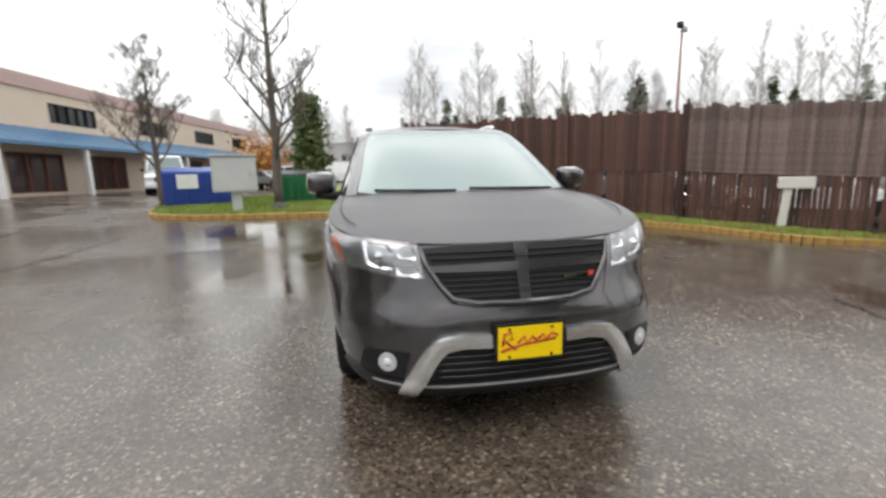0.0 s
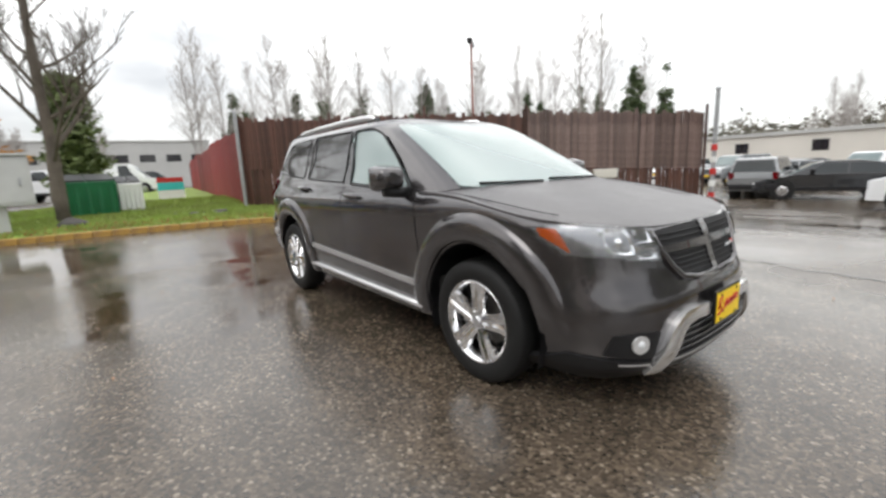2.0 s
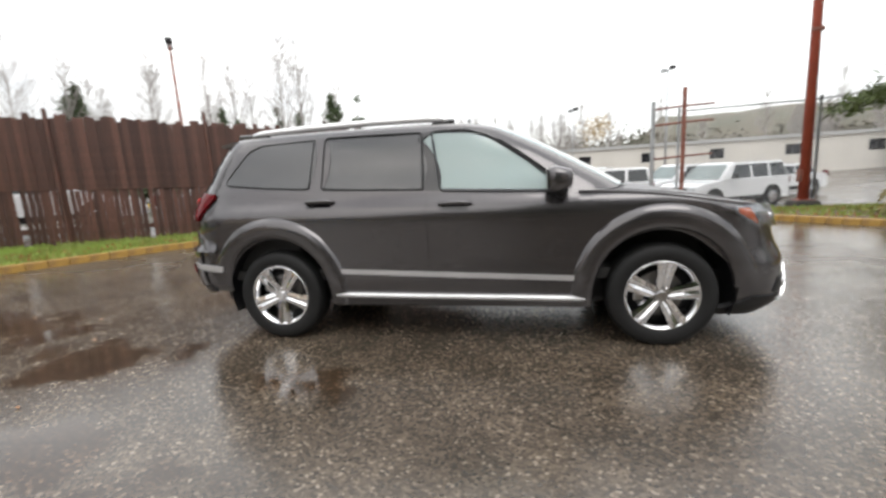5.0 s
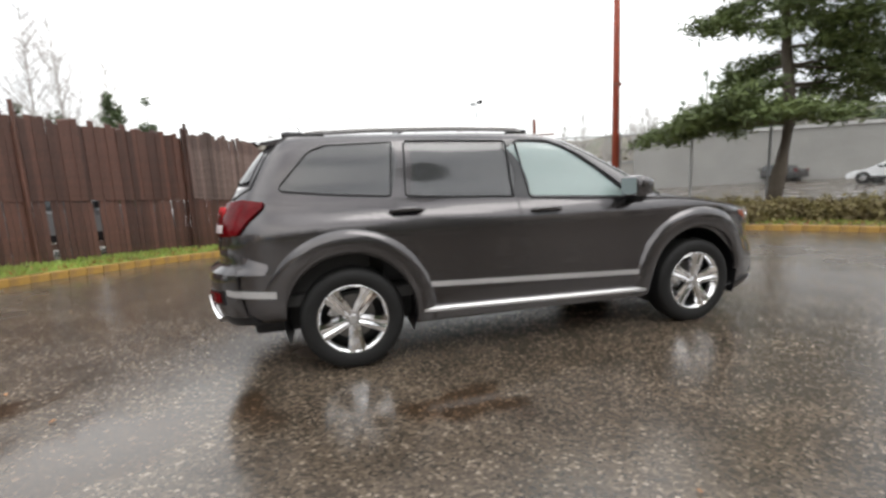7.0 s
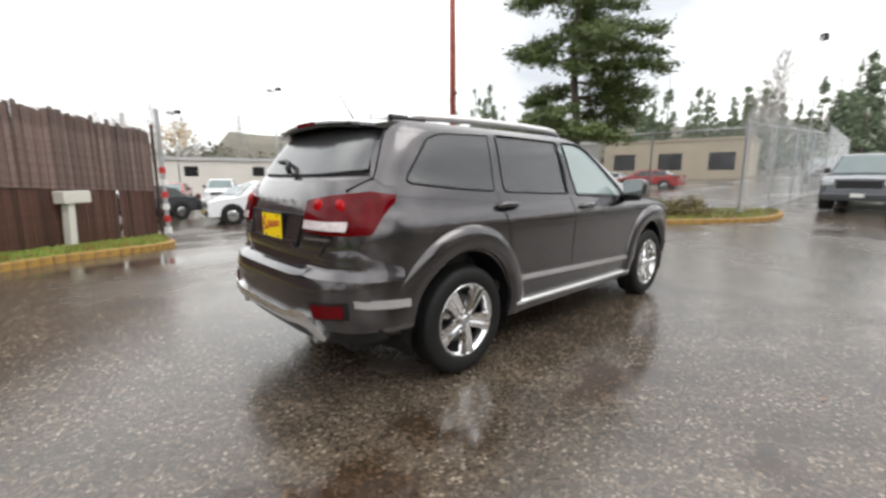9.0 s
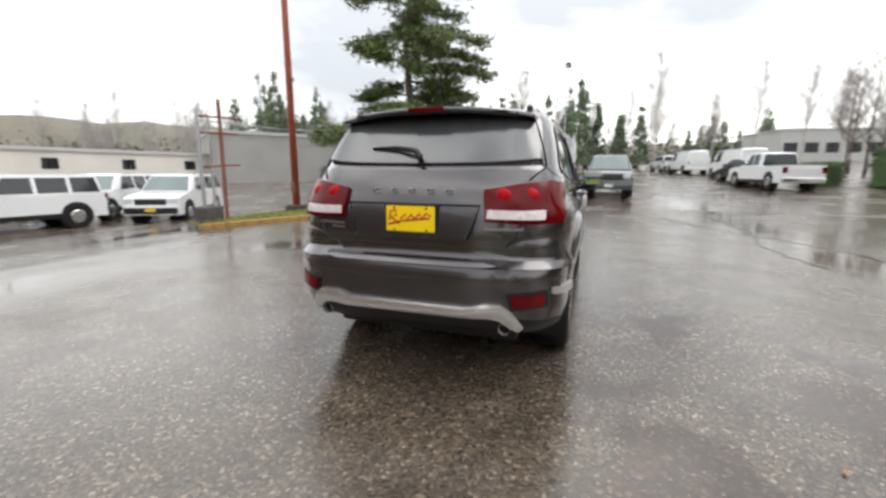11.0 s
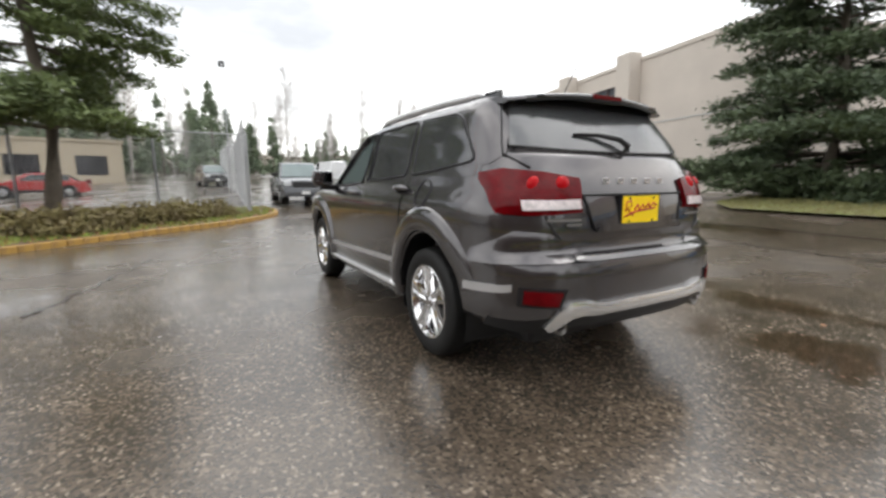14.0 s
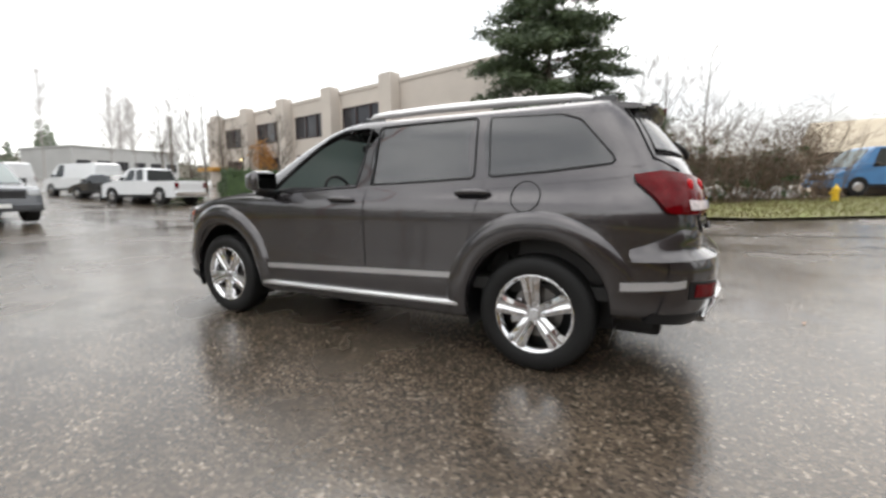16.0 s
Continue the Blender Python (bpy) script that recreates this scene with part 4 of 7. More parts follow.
    for s in (-1, 1):
        for xa, xb in S["win"]:
            def wy(z):
                return (W * (0.95 + (0.78 - 0.95) * (z - cab[0][1]) / (max(q for _, q in cab) - cab[0][1]))) * s + 0.006 * s
            front = xb == S["win"][-1][1]
            V = [(xa + (0.1 if xa == S["win"][0][0] and style != "van" else 0), wy(zt), zt), (xb - (0.32 if front else 0), wy(zt), zt), (xb, wy(zb), zb), (xa, wy(zb), zb)]
            V += [(vx, vy - 0.01 * s, vz) for vx, vy, vz in V]
            obj_from("side_window", V, [(0, 1, 2, 3), (7, 6, 5, 4), (0, 4, 5, 1), (1, 5, 6, 2), (2, 6, 7, 3), (3, 7, 4, 0)], CARGLASS, t)
    for (xa, za), (xb, zb2), nm, m in ((cab[-1], cab[-2], "windscreen", CARGLASS_L), (cab[0], cab[1], "rear_window", CARGLASS)):
        if style == "van" and nm == "rear_window":
            continue
        o = 0.012 if nm == "windscreen" else -0.012
        V = []
        for f in (0.06, 0.95):
            px, pz = xa + (xb - xa) * f, za + (zb2 - za) * f
            hw = W * (0.93 + (0.78 - 0.95) * f) * 0.92
            V += [(px + o, -hw, pz + 0.012), (px + o, hw, pz + 0.012)]
        V += [(vx - o * 2, vy, vz - 0.02) for vx, vy, vz in V]
        obj_from(nm, V, [(0, 1, 3, 2), (4, 6, 7, 5), (0, 4, 5, 1), (2, 3, 7, 6), (0, 2, 6, 4), (1, 5, 7, 3)], m, t)
    front, back = S["low"][-2][0], S["low"][0][0]
    zf = S["low"][-2][1]
    bm = B()
    box(bm, front - 0.05, front + 0.055, -W * 0.55, W * 0.55, zf - 0.30, zf - 0.06, 0.02)
    part("grille", bm, GLOSS_GRILLE, t, "dark grille")
    bm = B()
    box(bm, front - 0.12, front + 0.10, -W * 0.94, W * 0.94, 0.36, 0.58, 0.05)
    part("front_bumper", bm, BLACKPL if style == "suv" else paint, t)
    bm = B()
    box(bm, back - 0.08, back + 0.12, -W * 0.94, W * 0.94, 0.38, 0.60, 0.05)
    part("rear_bumper", bm, BLACKPL if style == "suv" else CHROME if style == "pickup" else paint, t)
    for s in (-1, 1):
        bm = B()
        box(bm, front - 0.14, front + 0.05, s * W * 0.76 - 0.16, s * W * 0.76 + 0.14, zf - 0.22, zf - 0.03, 0.04)
        part("headlamp", bm, LAMPCLEAR, t, "clear headlamp")
        bm = B()
        box(bm, back - 0.03, back + 0.1, s * W * 0.84 - 0.10, s * W * 0.84 + 0.10, 0.80, 1.08, 0.03)
        part("tail_lamp", bm, LAMPRED, t, "red tail lamp")
        bm = B()
        mx = S["win"][-1][1] - 0.05
        box(bm, mx - 0.07, mx + 0.07, s * (W + 0.10) - 0.09, s * (W + 0.10) + 0.09, zb, zb + 0.17, 0.04)
        part("mirror", bm, BLACKPL, t)
        bm = B()
        box(bm, S["wb"][1] + 0.4, S["wb"][0] - 0.4, s * W - 0.03, s * W + 0.012, 0.33, 0.48, 0.01)
        part("sill", bm, BLACKPL, t, "black sill")
        for wx in S["wb"]:
            bm = B()
            cyl(bm, (wx, s * (W - 0.30), S["r"] + 0.03), (wx, s * (W + 0.008), S["r"] + 0.03), S["r"] + 0.07, seg=22)
            part("wheel_opening", bm, GAP_BLACK, t, "dark wheel opening")
            w = new("wheel")
            w.parent, w.matrix_basis = t, pose(wx, s * (W - 0.08), S["r"])
            bm = B()
            cyl(bm, (0, -0.11, 0), (0, 0.11, 0), S["r"], seg=26)
            part("tyre", bm, TYRE, w)
            bm = B()
            cyl(bm, (0, s * 0.10, 0), (0, s * 0.125, 0), S["r"] * 0.62, S["r"] * 0.5, seg=20)
            part("rim", bm, ALLOY, w)
    bm = B()
    box(bm, front + 0.09, front + 0.12, -0.16, 0.16, 0.44, 0.56, 0.004)
    part("plate", bm, YELLOW_P if group == "cars for sale in the lot" else WHITE_P, t)
    if style == "pickup":
        bm = B()
        box(bm, -2.7, -0.85, -W * 0.82, W * 0.82, 1.155, 1.195, 0.01)
        part("bed_cover", bm, GAP_BLACK, t, "dark open load bed")
    return t


GLOSS_GRILLE = mat("dark_grille", (0.02, 0.02, 0.021), 0.3, vary=0.2)
GAP_BLACK = mat("wheel_opening_black", (0.01, 0.01, 0.01), 0.8, vary=0.1)
LOT = "cars for sale in the lot"
vehicle(3.35, 15.55, 172, "suv", CARWHITE, "white boxy SUV with black sills, parked in the lot", LOT)
vehicle(7.7, 13.9, 208, "suv", CARWHITE, "white SUV with a yellow plate, parked in the lot", LOT)
vehicle(7.2, 17.0, 205, "suv", CARWHITE, "white SUV parked beside another in the lot", LOT)
vehicle(-0.6, 19.5, 195, "sedan", CARBLACK, "black sedan parked behind the white SUV", LOT)
vehicle(-3.2, 24.5, 200, "sedan", CARSILVER, "silver sedan in the lot row", LOT)
vehicle(4.5, 20.5, 190, "sedan", CARSILVER, "grey sedan in the lot row", LOT)
vehicle(11.3, 18.2, 205, "sedan", CARWHITE, "white sedan in the lot row", LOT)
vehicle(-2.9, 20.4, 95, "suv", CARSILVER, "silver SUV seen from behind in the lot", LOT)
for k in range(7):
    vehicle(-9.5 + 3.0 * k, 28.0 + 0.2 * k, 250, ("sedan", "suv")[k % 2], (CARWHITE, CARSILVER, CARBLACK, CARWHITE, CARRED, CARWHITE, CARSILVER)[k], ("white", "silver", "black", "white", "red", "white", "silver")[k] + " car in the far row of the lot", LOT)
for k, (x, y) in enumerate(((-11.2, 4.2), (-7.7, 7.6), (-5.4, 11.2))):
    vehicle(x, y, 45, "sedan", (CARWHITE, CARSILVER, CARWHITE)[k], ("white", "silver", "white")[k] + " car parked close behind the board fence", LOT)
STREET = "vehicles along the street"
vehicle(17.9, -1.8, 178, "pickup", CARDARK, "dark silver pickup standing on the street", STREET)
vehicle(22.8, -10.0, 8, "pickup", CARWHITE, "white pickup with an open bed by the kerb", STREET)
vehicle(28.2, -10.3, 8, "sedan", CARBLACK, "dark sedan parked by the kerb", STREET)
vehicle(32.8, -11.0, 8, "van", CARWHITE, "white van parked by the kerb", STREET)
vehicle(42.0, -9.5, 10, "van", CARWHITE, "white van parked up the street", STREET)
vehicle(49.0, -8.5, 10, "suv", CARWHITE, "white car parked up the street", STREET)
vehicle(36.0, 1.5, 190, "suv", CARBLACK, "dark car coming down the street", STREET)
vehicle(29.5, 10.5, 95, "sedan", CARRED, "red car on the side road", STREET)
vehicle(33.0, 15.5, 95, "sedan", CARWHITE, "white car on the side road", STREET)
vehicle(36.0, 26.0, 95, "sedan", CARBLACK, "dark car before the tan building", STREET)
SHOPS = "vehicles before the shops"
vehicle(-23.5, -11.6, 20, "van", CARWHITE, "white van parked before the shops", SHOPS)
vehicle(-28.5, -4.5, 60, "suv", CARWHITE, "white car parked behind the dumpsters", SHOPS)
vehicle(-30.0, -7.5, 60, "sedan", CARSILVER, "silver car parked behind the dumpsters", SHOPS)
vehicle(-34.5, -1.5, 80, "van", CARWHITE, "white van far behind the grass", SHOPS)
vehicle(-42, 1.0, 100, "suv", CARBLACK, "dark car far along the fence", SHOPS)
BLUETRUCK = mat("blue_truck_paint", (0.06, 0.20, 0.42), 0.35, vary=0.15, coat=0.4)
vehicle(-10.4, -22.6, 20, "van", BLUETRUCK, "blue truck standing behind the thicket", "trucks behind the thicket")
vehicle(-15.5, -24.4, 15, "van", CARWHITE, "white and blue truck behind the thicket", "trucks behind the thicket")


# ---- buildings ----
def recessed_window(root, x0, x1, z0, z1, y, panes, glass, frame_mat, name="window"):
    """A framed window set in a front wall that faces +y; y is the wall's face."""
    w = new(name)
    w.parent = root
    w.matrix_basis = pose((x0 + x1) / 2, y, z0)
    hw, h = (x1 - x0) / 2, z1 - z0
    bm = B()
    box(bm, -hw, hw, -0.16, -0.12, 0, h)
    part("pane", bm, glass, w)
    bm = B()
    for a, b2, c, d in ((-hw, hw, 0, 0.06), (-hw, hw, h - 0.06, h)):
        box(bm, a, b2, -0.12, 0.02, c, d)
    for k in range(panes + 1):
        x = -hw + 2 * hw * k / panes
        box(bm, max(-hw, x - 0.03), min(hw, x + 0.03), -0.12, 0.015, 0.06, h - 0.06)
    part("frame", bm, frame_mat, w)
    return w


def pierced_wall(root, x0, x1, z0, z1, y, depth, holes, material, name="wall"):
    """A wall from x0 to x1 with openings (xa, xb, za, zb) right through it."""
    bm = B()
    xs = sorted({x0, x1, *[h[0] for h in holes], *[h[1] for h in holes]})
    zs = sorted({z0, z1, *[h[2] for h in holes], *[h[3] for h in holes]})
    for xa, xb in zip(xs, xs[1:]):
        for za, zb in zip(zs, zs[1:]):
            cx, cz = (xa + xb) / 2, (za + zb) / 2
            if not any(h[0] < cx < h[1] and h[2] < cz < h[3] for h in holes):
                box(bm, xa, xb, y - depth, y, za, zb)
    bmesh.ops.remove_doubles(bm, verts=bm.verts[:], dist=0.001)
    return part(name, bm, material, root)


def shops():
    """The two-storey shop row with a blue awning."""
    root = thing("shop_building", -15.76, -16.39, 0.6, 171.5, label="cream two-storey shop row with a blue metal awning and mauve top", category="building")
    # local x runs away along the front, local y faces the lot after the turn below
    root.matrix_basis = root.matrix_basis @ Matrix.Diagonal((0.9, -0.8, 0.8, 1))
    holes = []
    for k in range(4):
        x = 6.0 + 7.6 * k
        holes.append((x, x + 3.4, 4.5, 5.7))
    for k in range(6):
        x = 3.0 + 5.2 * k
        holes.append((x, x + 3.4, 0.25, 2.6))
    pierced_wall(root, 0, 36, -1.0, 6.3, 0, 0.3, holes, CREAM)
    bm = B()
    box(bm, 0, 36, -9, -0.3, -1.0, 6.25)
    part("inner_block", bm, CREAM, root)
    bm = B()
    box(bm, -0.1, 36.1, -9.1, 0.12, 6.3, 7.1)
    part("parapet", bm, MAUVE, root, "mauve parapet band")
    for k, h in enumerate(holes):
        recessed_window(root, *h, 0, 5 if k < 4 else 3, DARKGLASS if k < 4 else BROWNGLASS, BLACKPL if k < 4 else RUST)
    V, F = [], []
    n = 120
    for k in range(n + 1):
        x = -0.2 + 36.4 * k / n
        b = 0.04 * (k % 2)
        V += [(x, 0.05, 4.05 + b), (x, 1.9, 3.05 + b), (x, 1.92, 2.85 + b)]
    F = [(3 * k + j, 3 * k + 3 + j, 3 * k + 4 + j, 3 * k + 1 + j) for k in range(n) for j in range(2)]
    a = obj_from("awning", V, F, AWNING, root, "ribbed blue metal awning")
    m = a.modifiers.new("thick", "SOLIDIFY")
    m.thickness = 0.03
    for k in range(7):
        bm = B()
        x = 1.0 + 5.2 * k
        box(bm, x - 0.12, x + 0.12, 1.55, 1.79, -0.8, 2.95, 0.02)
        part("post", bm, WHITE_P, root)


shops()


def office():
    """The beige two-storey office with deep piers."""
    root = thing("office_building", 7.2, -21.9, 0.85, -11.3, label="beige concrete two-storey office with deep piers and dark windows", category="building")
    L, H, bay = 41, 8.3, 7.0
    holes, n = [], 4
    for k in range(n):
        x = 10.2 + bay * k
        holes += [(x, x + 5.0, 4.9, 6.9), (x, x + 5.0, 0.8, 3.5)]
    pierced_wall(root, 0, L, -1.5, H - 0.3, 0, 0.35, holes, BEIGE)
    bm = B()
    box(bm, 0, L, -14, -0.35, -1.5, H - 0.35)
    part("inner_block", bm, BEIGE, root)
    bm = B()
    box(bm, -0.05, L + 0.05, -14.1, 0.06, H - 0.3, H - 0.05)
    part("coping", bm, BEIGE, root)
    for h in holes:
        recessed_window(root, *h, 0, 3, BROWNGLASS if h[2] < 2 else DARKGLASS, BROWNGLASS)
    for k in range(n + 1):
        bm = B()
        x = 9.2 + bay * k
        box(bm, x - 0.65, x + 0.65, 0.0, 0.95, -1.5, H + 0.25, 0.04)
        part("pier", bm, BEIGE, root, "projecting concrete pier")
    bm = B()
    box(bm, 0.0, 9.2, 0.0, 0.04, 3.9, 3.98)
    part("joint", bm, GREYWALL, root)
    bm = B()
    box(bm, 36.0, 40.0, 0.1, 1.8, 2.5, 2.9, 0.05)
    part("porch", bm, AMBER_WALL, root, "orange porch")
    bm = B()
    box(bm, 32.0, 32.5, 0.02, 0.3, 3.35, 3.6, 0.03)
    part("wall_lamp", bm, LAMPGLOW, root, "lit warm wall lamp")


AMBER_WALL = mat("ochre_wall", (0.5, 0.26, 0.05), 0.7, vary=0.2)
office()


def plain_hall(x, y, rz, L, D, H, material, label, windows=0, roof=None, z=None, wz=(1.6, 2.4), ww=1.0, name="warehouse", band=None):
    root = thing(name, x, y, z, rz, label=label, category="building")
    holes = [(L * (k + 0.5) / windows - ww / 2, L * (k + 0.5) / windows + ww / 2, *wz) for k in range(windows)]
    pierced_wall(root, 0, L, -2.0, H, 0, 0.3, holes, material)
    bm = B()
    box(bm, 0, L, -D, -0.3, -2.0, H - 0.02)
    part("inner_block", bm, material, root)
    for h in holes:
        recessed_window(root, *h, 0, 2, DARKGLASS, BLACKPL)
    bm = B()
    if roof == "gable":
        V = [(-0.4, 0.5, H), (L + 0.4, 0.5, H), (L + 0.4, -D / 2, H + D * 0.22), (-0.4, -D / 2, H + D * 0.22), (-0.4, -D - 0.5, H), (L + 0.4, -D - 0.5, H)]
        vs = [bm.verts.new(v) for v in V]
        for f in ((0, 1, 2, 3), (3, 2, 5, 4), (0, 3, 4), (1, 5, 2), (0, 4, 5, 1)):
            bm.faces.new([vs[i] for i in f])
    else:
        box(bm, -0.15, L + 0.15, -D - 0.15, 0.15, H, H + 0.25)
    part("roof", bm, band or GREYWALL, root, "roof edge")
    return root


plain_hall(34, 33.5, 172, 52, 20, 2.9, OFFWHITE, "long low off-white warehouse with small dark windows behind the lot", 10, z=-0.3, band=GREYWALL)
plain_hall(42, 21.0, 142, 19, 10, 4.4, GREYSHED, "grey shed with a long flat roof", 0, z=0.3, band=GREYWALL)
plain_hall(54, 9.5, 98, 16, 12, 4.0, TAN, "tan block with teal shop windows", 3, z=1.4, wz=(0.6, 2.6), ww=2.6, band=TAN)
plain_hall(-9.6, -33, 176, 16, 9, 2.3, CREAM, "low cream house with a tan roof behind the trucks", 3, "gable", z=0.5, band=TAN)
plain_hall(-84, 14, 264, 30, 14, 6.5, GREYWALL, "grey concrete block far behind the trees", 8, z=1.2, wz=(3.2, 4.4), ww=2.2)
plain_hall(84, -48, 97, 18, 14, 5.0, GREYWALL, "grey building up the street", 6, z=3.2, wz=(1.4, 3.0), ww=2.0)


# ---- far woods ----
def far_conifers(spots, label, material, seed, hmin, hmax):
    rng = random.Random(seed)
    V, F, C = [], [], []
    for x, y in spots:
        h = rng.uniform(hmin, hmax)
        r = h * rng.uniform(0.15, 0.22)
        z0 = ground_z(x, y)
        tube_data(V, F, [Vector((x, y, z0)), Vector((x, y, z0 + h))], [h * 0.014, 0.02], 5, False)
        for k in range(64):
            f = 1.0 - 0.92 * rng.random() ** 0.62
            a, q = rng.uniform(0, 6.283), r * (1 - f) * rng.uniform(0.5, 1.05)
            C.append((x + q * math.cos(a), y + q * math.sin(a), z0 + f * h))
    o = foliage("far_conifer_crowns", C, (0.17, 0.17, 0.2), 30, 0.24, material, seed=seed, slim=0.4, flat=0.5)
    tagged(o, label, "trees", kind="stuff")
    tagged(obj_from("far_conifer_trunks", V, F, BARK), "dark trunks of the far conifers", "trees", kind="stuff")


def polar(cx, cy, az, d):
    return cx + d * math.cos(radians(az)), cy + d * math.sin(radians(az))


NEEDLE_G = mat("green_far_needles", (0.075, 0.105, 0.045), 0.7, vary=0.4, scale=0.6)
rg = random.Random(77)
far_conifers([polar(0, 0, rg.uniform(112, 170), rg.uniform(45, 75)) for _ in range(90)], "green conifers beyond the board fence", NEEDLE_G, 101, 6.5, 11)
far_conifers([polar(0, 0, rg.uniform(28, 46), rg.uniform(60, 95)) for _ in range(22)] + [polar(0, 0, rg.uniform(2, 24), rg.uniform(70, 110)) for _ in range(40)], "dark conifers behind the side road", NEEDLE_HAZE, 102, 8, 16)
far_conifers([polar(0, 0, rg.uniform(-7, 4), rg.uniform(48, 80)) for _ in range(10)] + [polar(0, 0, rg.uniform(-20, -6), rg.uniform(95, 130)) for _ in range(8)], "conifers along the street", NEEDLE_HAZE, 103, 7, 12)


def far_bare(spots, seed, hmin, hmax, label, name="far_bare_trees"):
    rng = random.Random(seed)
    V, F = [], []
    for x, y in spots:
        h = rng.uniform(hmin, hmax)
        p = Vector((x, y, ground_z(x, y)))
        lean = Vector((rng.uniform(-0.04, 0.04), rng.uniform(-0.04, 0.04), 1))
        tube_data(V, F, [p, p + lean * h * 0.5, p + lean * h], [h * 0.0075, h * 0.005, 0.01], 5, False)
        for k in range(80):
            f = rng.uniform(0.28, 0.98)
            a = rng.uniform(0, 6.283)
            ln = h * 0.2 * (1.15 - f)
            o = p + lean * h * f
            d = Vector((math.cos(a), math.sin(a), rng.uniform(0.9, 1.9))) * ln
            tube_data(V, F, [o, o + d], [0.026, 0.01], 3, False)
            for _ in range(6):
                g = rng.uniform(0.3, 1)
                e = o + d * g
                tube_data(V, F, [e, e + Vector((rng.uniform(-1, 1), rng.uniform(-1, 1), rng.uniform(0.2, 1.2))) * ln * 0.45], [0.013, 0.006], 3, False)
    return tagged(obj_from(name, V, F, BARK_HAZE), label, "trees", kind="stuff")


far_bare([polar(0, 0, 114 + 2.6 * k + rg.uniform(-1.3, 1.3), rg.uniform(42, 60)) for k in range(24)], 111, 10, 17, "tall bare poplars beyond the fence, paled for haze")
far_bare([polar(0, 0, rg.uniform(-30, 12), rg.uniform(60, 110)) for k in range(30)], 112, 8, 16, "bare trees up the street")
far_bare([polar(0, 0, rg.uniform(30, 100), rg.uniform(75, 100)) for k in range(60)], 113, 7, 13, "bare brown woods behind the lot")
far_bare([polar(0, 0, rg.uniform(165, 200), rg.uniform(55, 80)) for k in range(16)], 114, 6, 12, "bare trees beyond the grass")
PALE_LEAF = mat("pale_yellow_leaves", (0.46, 0.36, 0.22), 0.7, vary=0.3, obj=False)
foliage_spots = [(*polar(0, 0, a, d), 0) for a, d in ((-166, 33), (-166.6, 34), (-165.4, 33.5))]
tagged(foliage("orange_bush", [(x, y, ground_z(x, y) + 1.2 + 0.5 * k) for k, (x, y, _) in enumerate(foliage_spots)], (0.9, 0.9, 0.9), 900, 0.16, ORANGE_LEAF, seed=5, slim=0.5), "small tree with orange autumn leaves", "tree")
tagged(foliage("yellow_tree", [(11.5, 70, 7.0), (12.3, 70.5, 7.6), (10.7, 70, 6.4)], (1.0, 1.0, 1.0), 220, 0.22, PALE_LEAF, seed=6, slim=0.5), "tree with yellow autumn leaves behind the warehouse", "tree")
tagged(foliage("porch_bush", [(33.5, -26.6, 4.0), (34.3, -26.8, 4.9), (33.0, -26.4, 3.2)], (0.5, 0.5, 0.6), 500, 0.13, ORANGE_LEAF, seed=7, slim=0.5), "orange autumn bush by the porch", "shrub")


def hills():
    """Wooded rise all round the horizon."""
    V, F, n = [], [], 180
    for k in range(n):
        a = 2 * math.pi * k / n
        az = math.degrees(a) % 360
        h = 7 + 3.5 * noise.noise(Vector((math.cos(a) * 3, math.sin(a) * 3, 0.3))) + 1.5 * noise.noise(Vector((math.cos(a) * 14, math.sin(a) * 14, 2)))
        if 5 < az < 75:
            h += 8 if az < 42 else 4
        if 75 < az < 112:
            h -= 3
        for r, z in ((118, -0.5), (126, h * 0.55), (140, h * 0.95), (175, h * 1.15), (260, h * 1.2)):
            V.append((r * math.cos(a), r * math.sin(a), z + 2 + 0.6 * noise.noise(Vector((r * 0.2, k * 0.7, 0)))))
    for k in range(n):
        for j in range(4):
            a, b = k * 5 + j, ((k + 1) % n) * 5 + j
            F.append((a, b, b + 1, a + 1))
    tagged(obj_from("wooded_hills", V, F, HILL, smooth=True), "low wooded hills round the horizon", "hills", kind="structure")
    rng = random.Random(9)
    C = []
    for k in range(2600):
        a = rng.uniform(0, 6.283)
        r = rng.uniform(118, 140)
        C.append((r * math.cos(a), r * math.sin(a), 4 + rng.uniform(0, 14.0 if 0.09 < a < 0.73 else 6.0) * (r - 116) / 24))
    tagged(foliage("hill_woods", C, (1.6, 1.6, 1.3), 24, 0.6, HILL, seed=19, slim=0.5), "brown and green woods on the hills", "trees", kind="stuff")


hills()



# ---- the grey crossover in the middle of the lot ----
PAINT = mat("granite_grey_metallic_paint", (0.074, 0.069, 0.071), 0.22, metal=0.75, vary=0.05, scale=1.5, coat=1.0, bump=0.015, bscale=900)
# rain beads in the bump; base lightened for sky light on hood and roof
PAINT_BEADED_LIT = mat("rain_beaded_grey_paint_lit_tone", (0.105, 0.099, 0.102), 0.42, metal=0.5, vary=0.12, scale=7, coat=0.2, bump=0.12, bscale=260)
GAP = mat("panel_gap_black", (0.008, 0.008, 0.009), 0.7, vary=0.1)
STRIP = mat("satin_grey_moulding", (0.38, 0.37, 0.365), 0.35, metal=0.2, vary=0.08)
SATIN = mat("satin_silver", (0.74, 0.74, 0.74), 0.25, metal=0.55, vary=0.04)
GUARD = mat("polished_guard_metal", (0.76, 0.76, 0.76), 0.2, metal=0.9, vary=0.05)
GLOSSBLACK = mat("gloss_black_trim", (0.012, 0.012, 0.013), 0.12, vary=0.1, coat=0.6)
GLASS_CLEAR = glass_mat("clear_green_glass", (0.78, 0.90, 0.87))
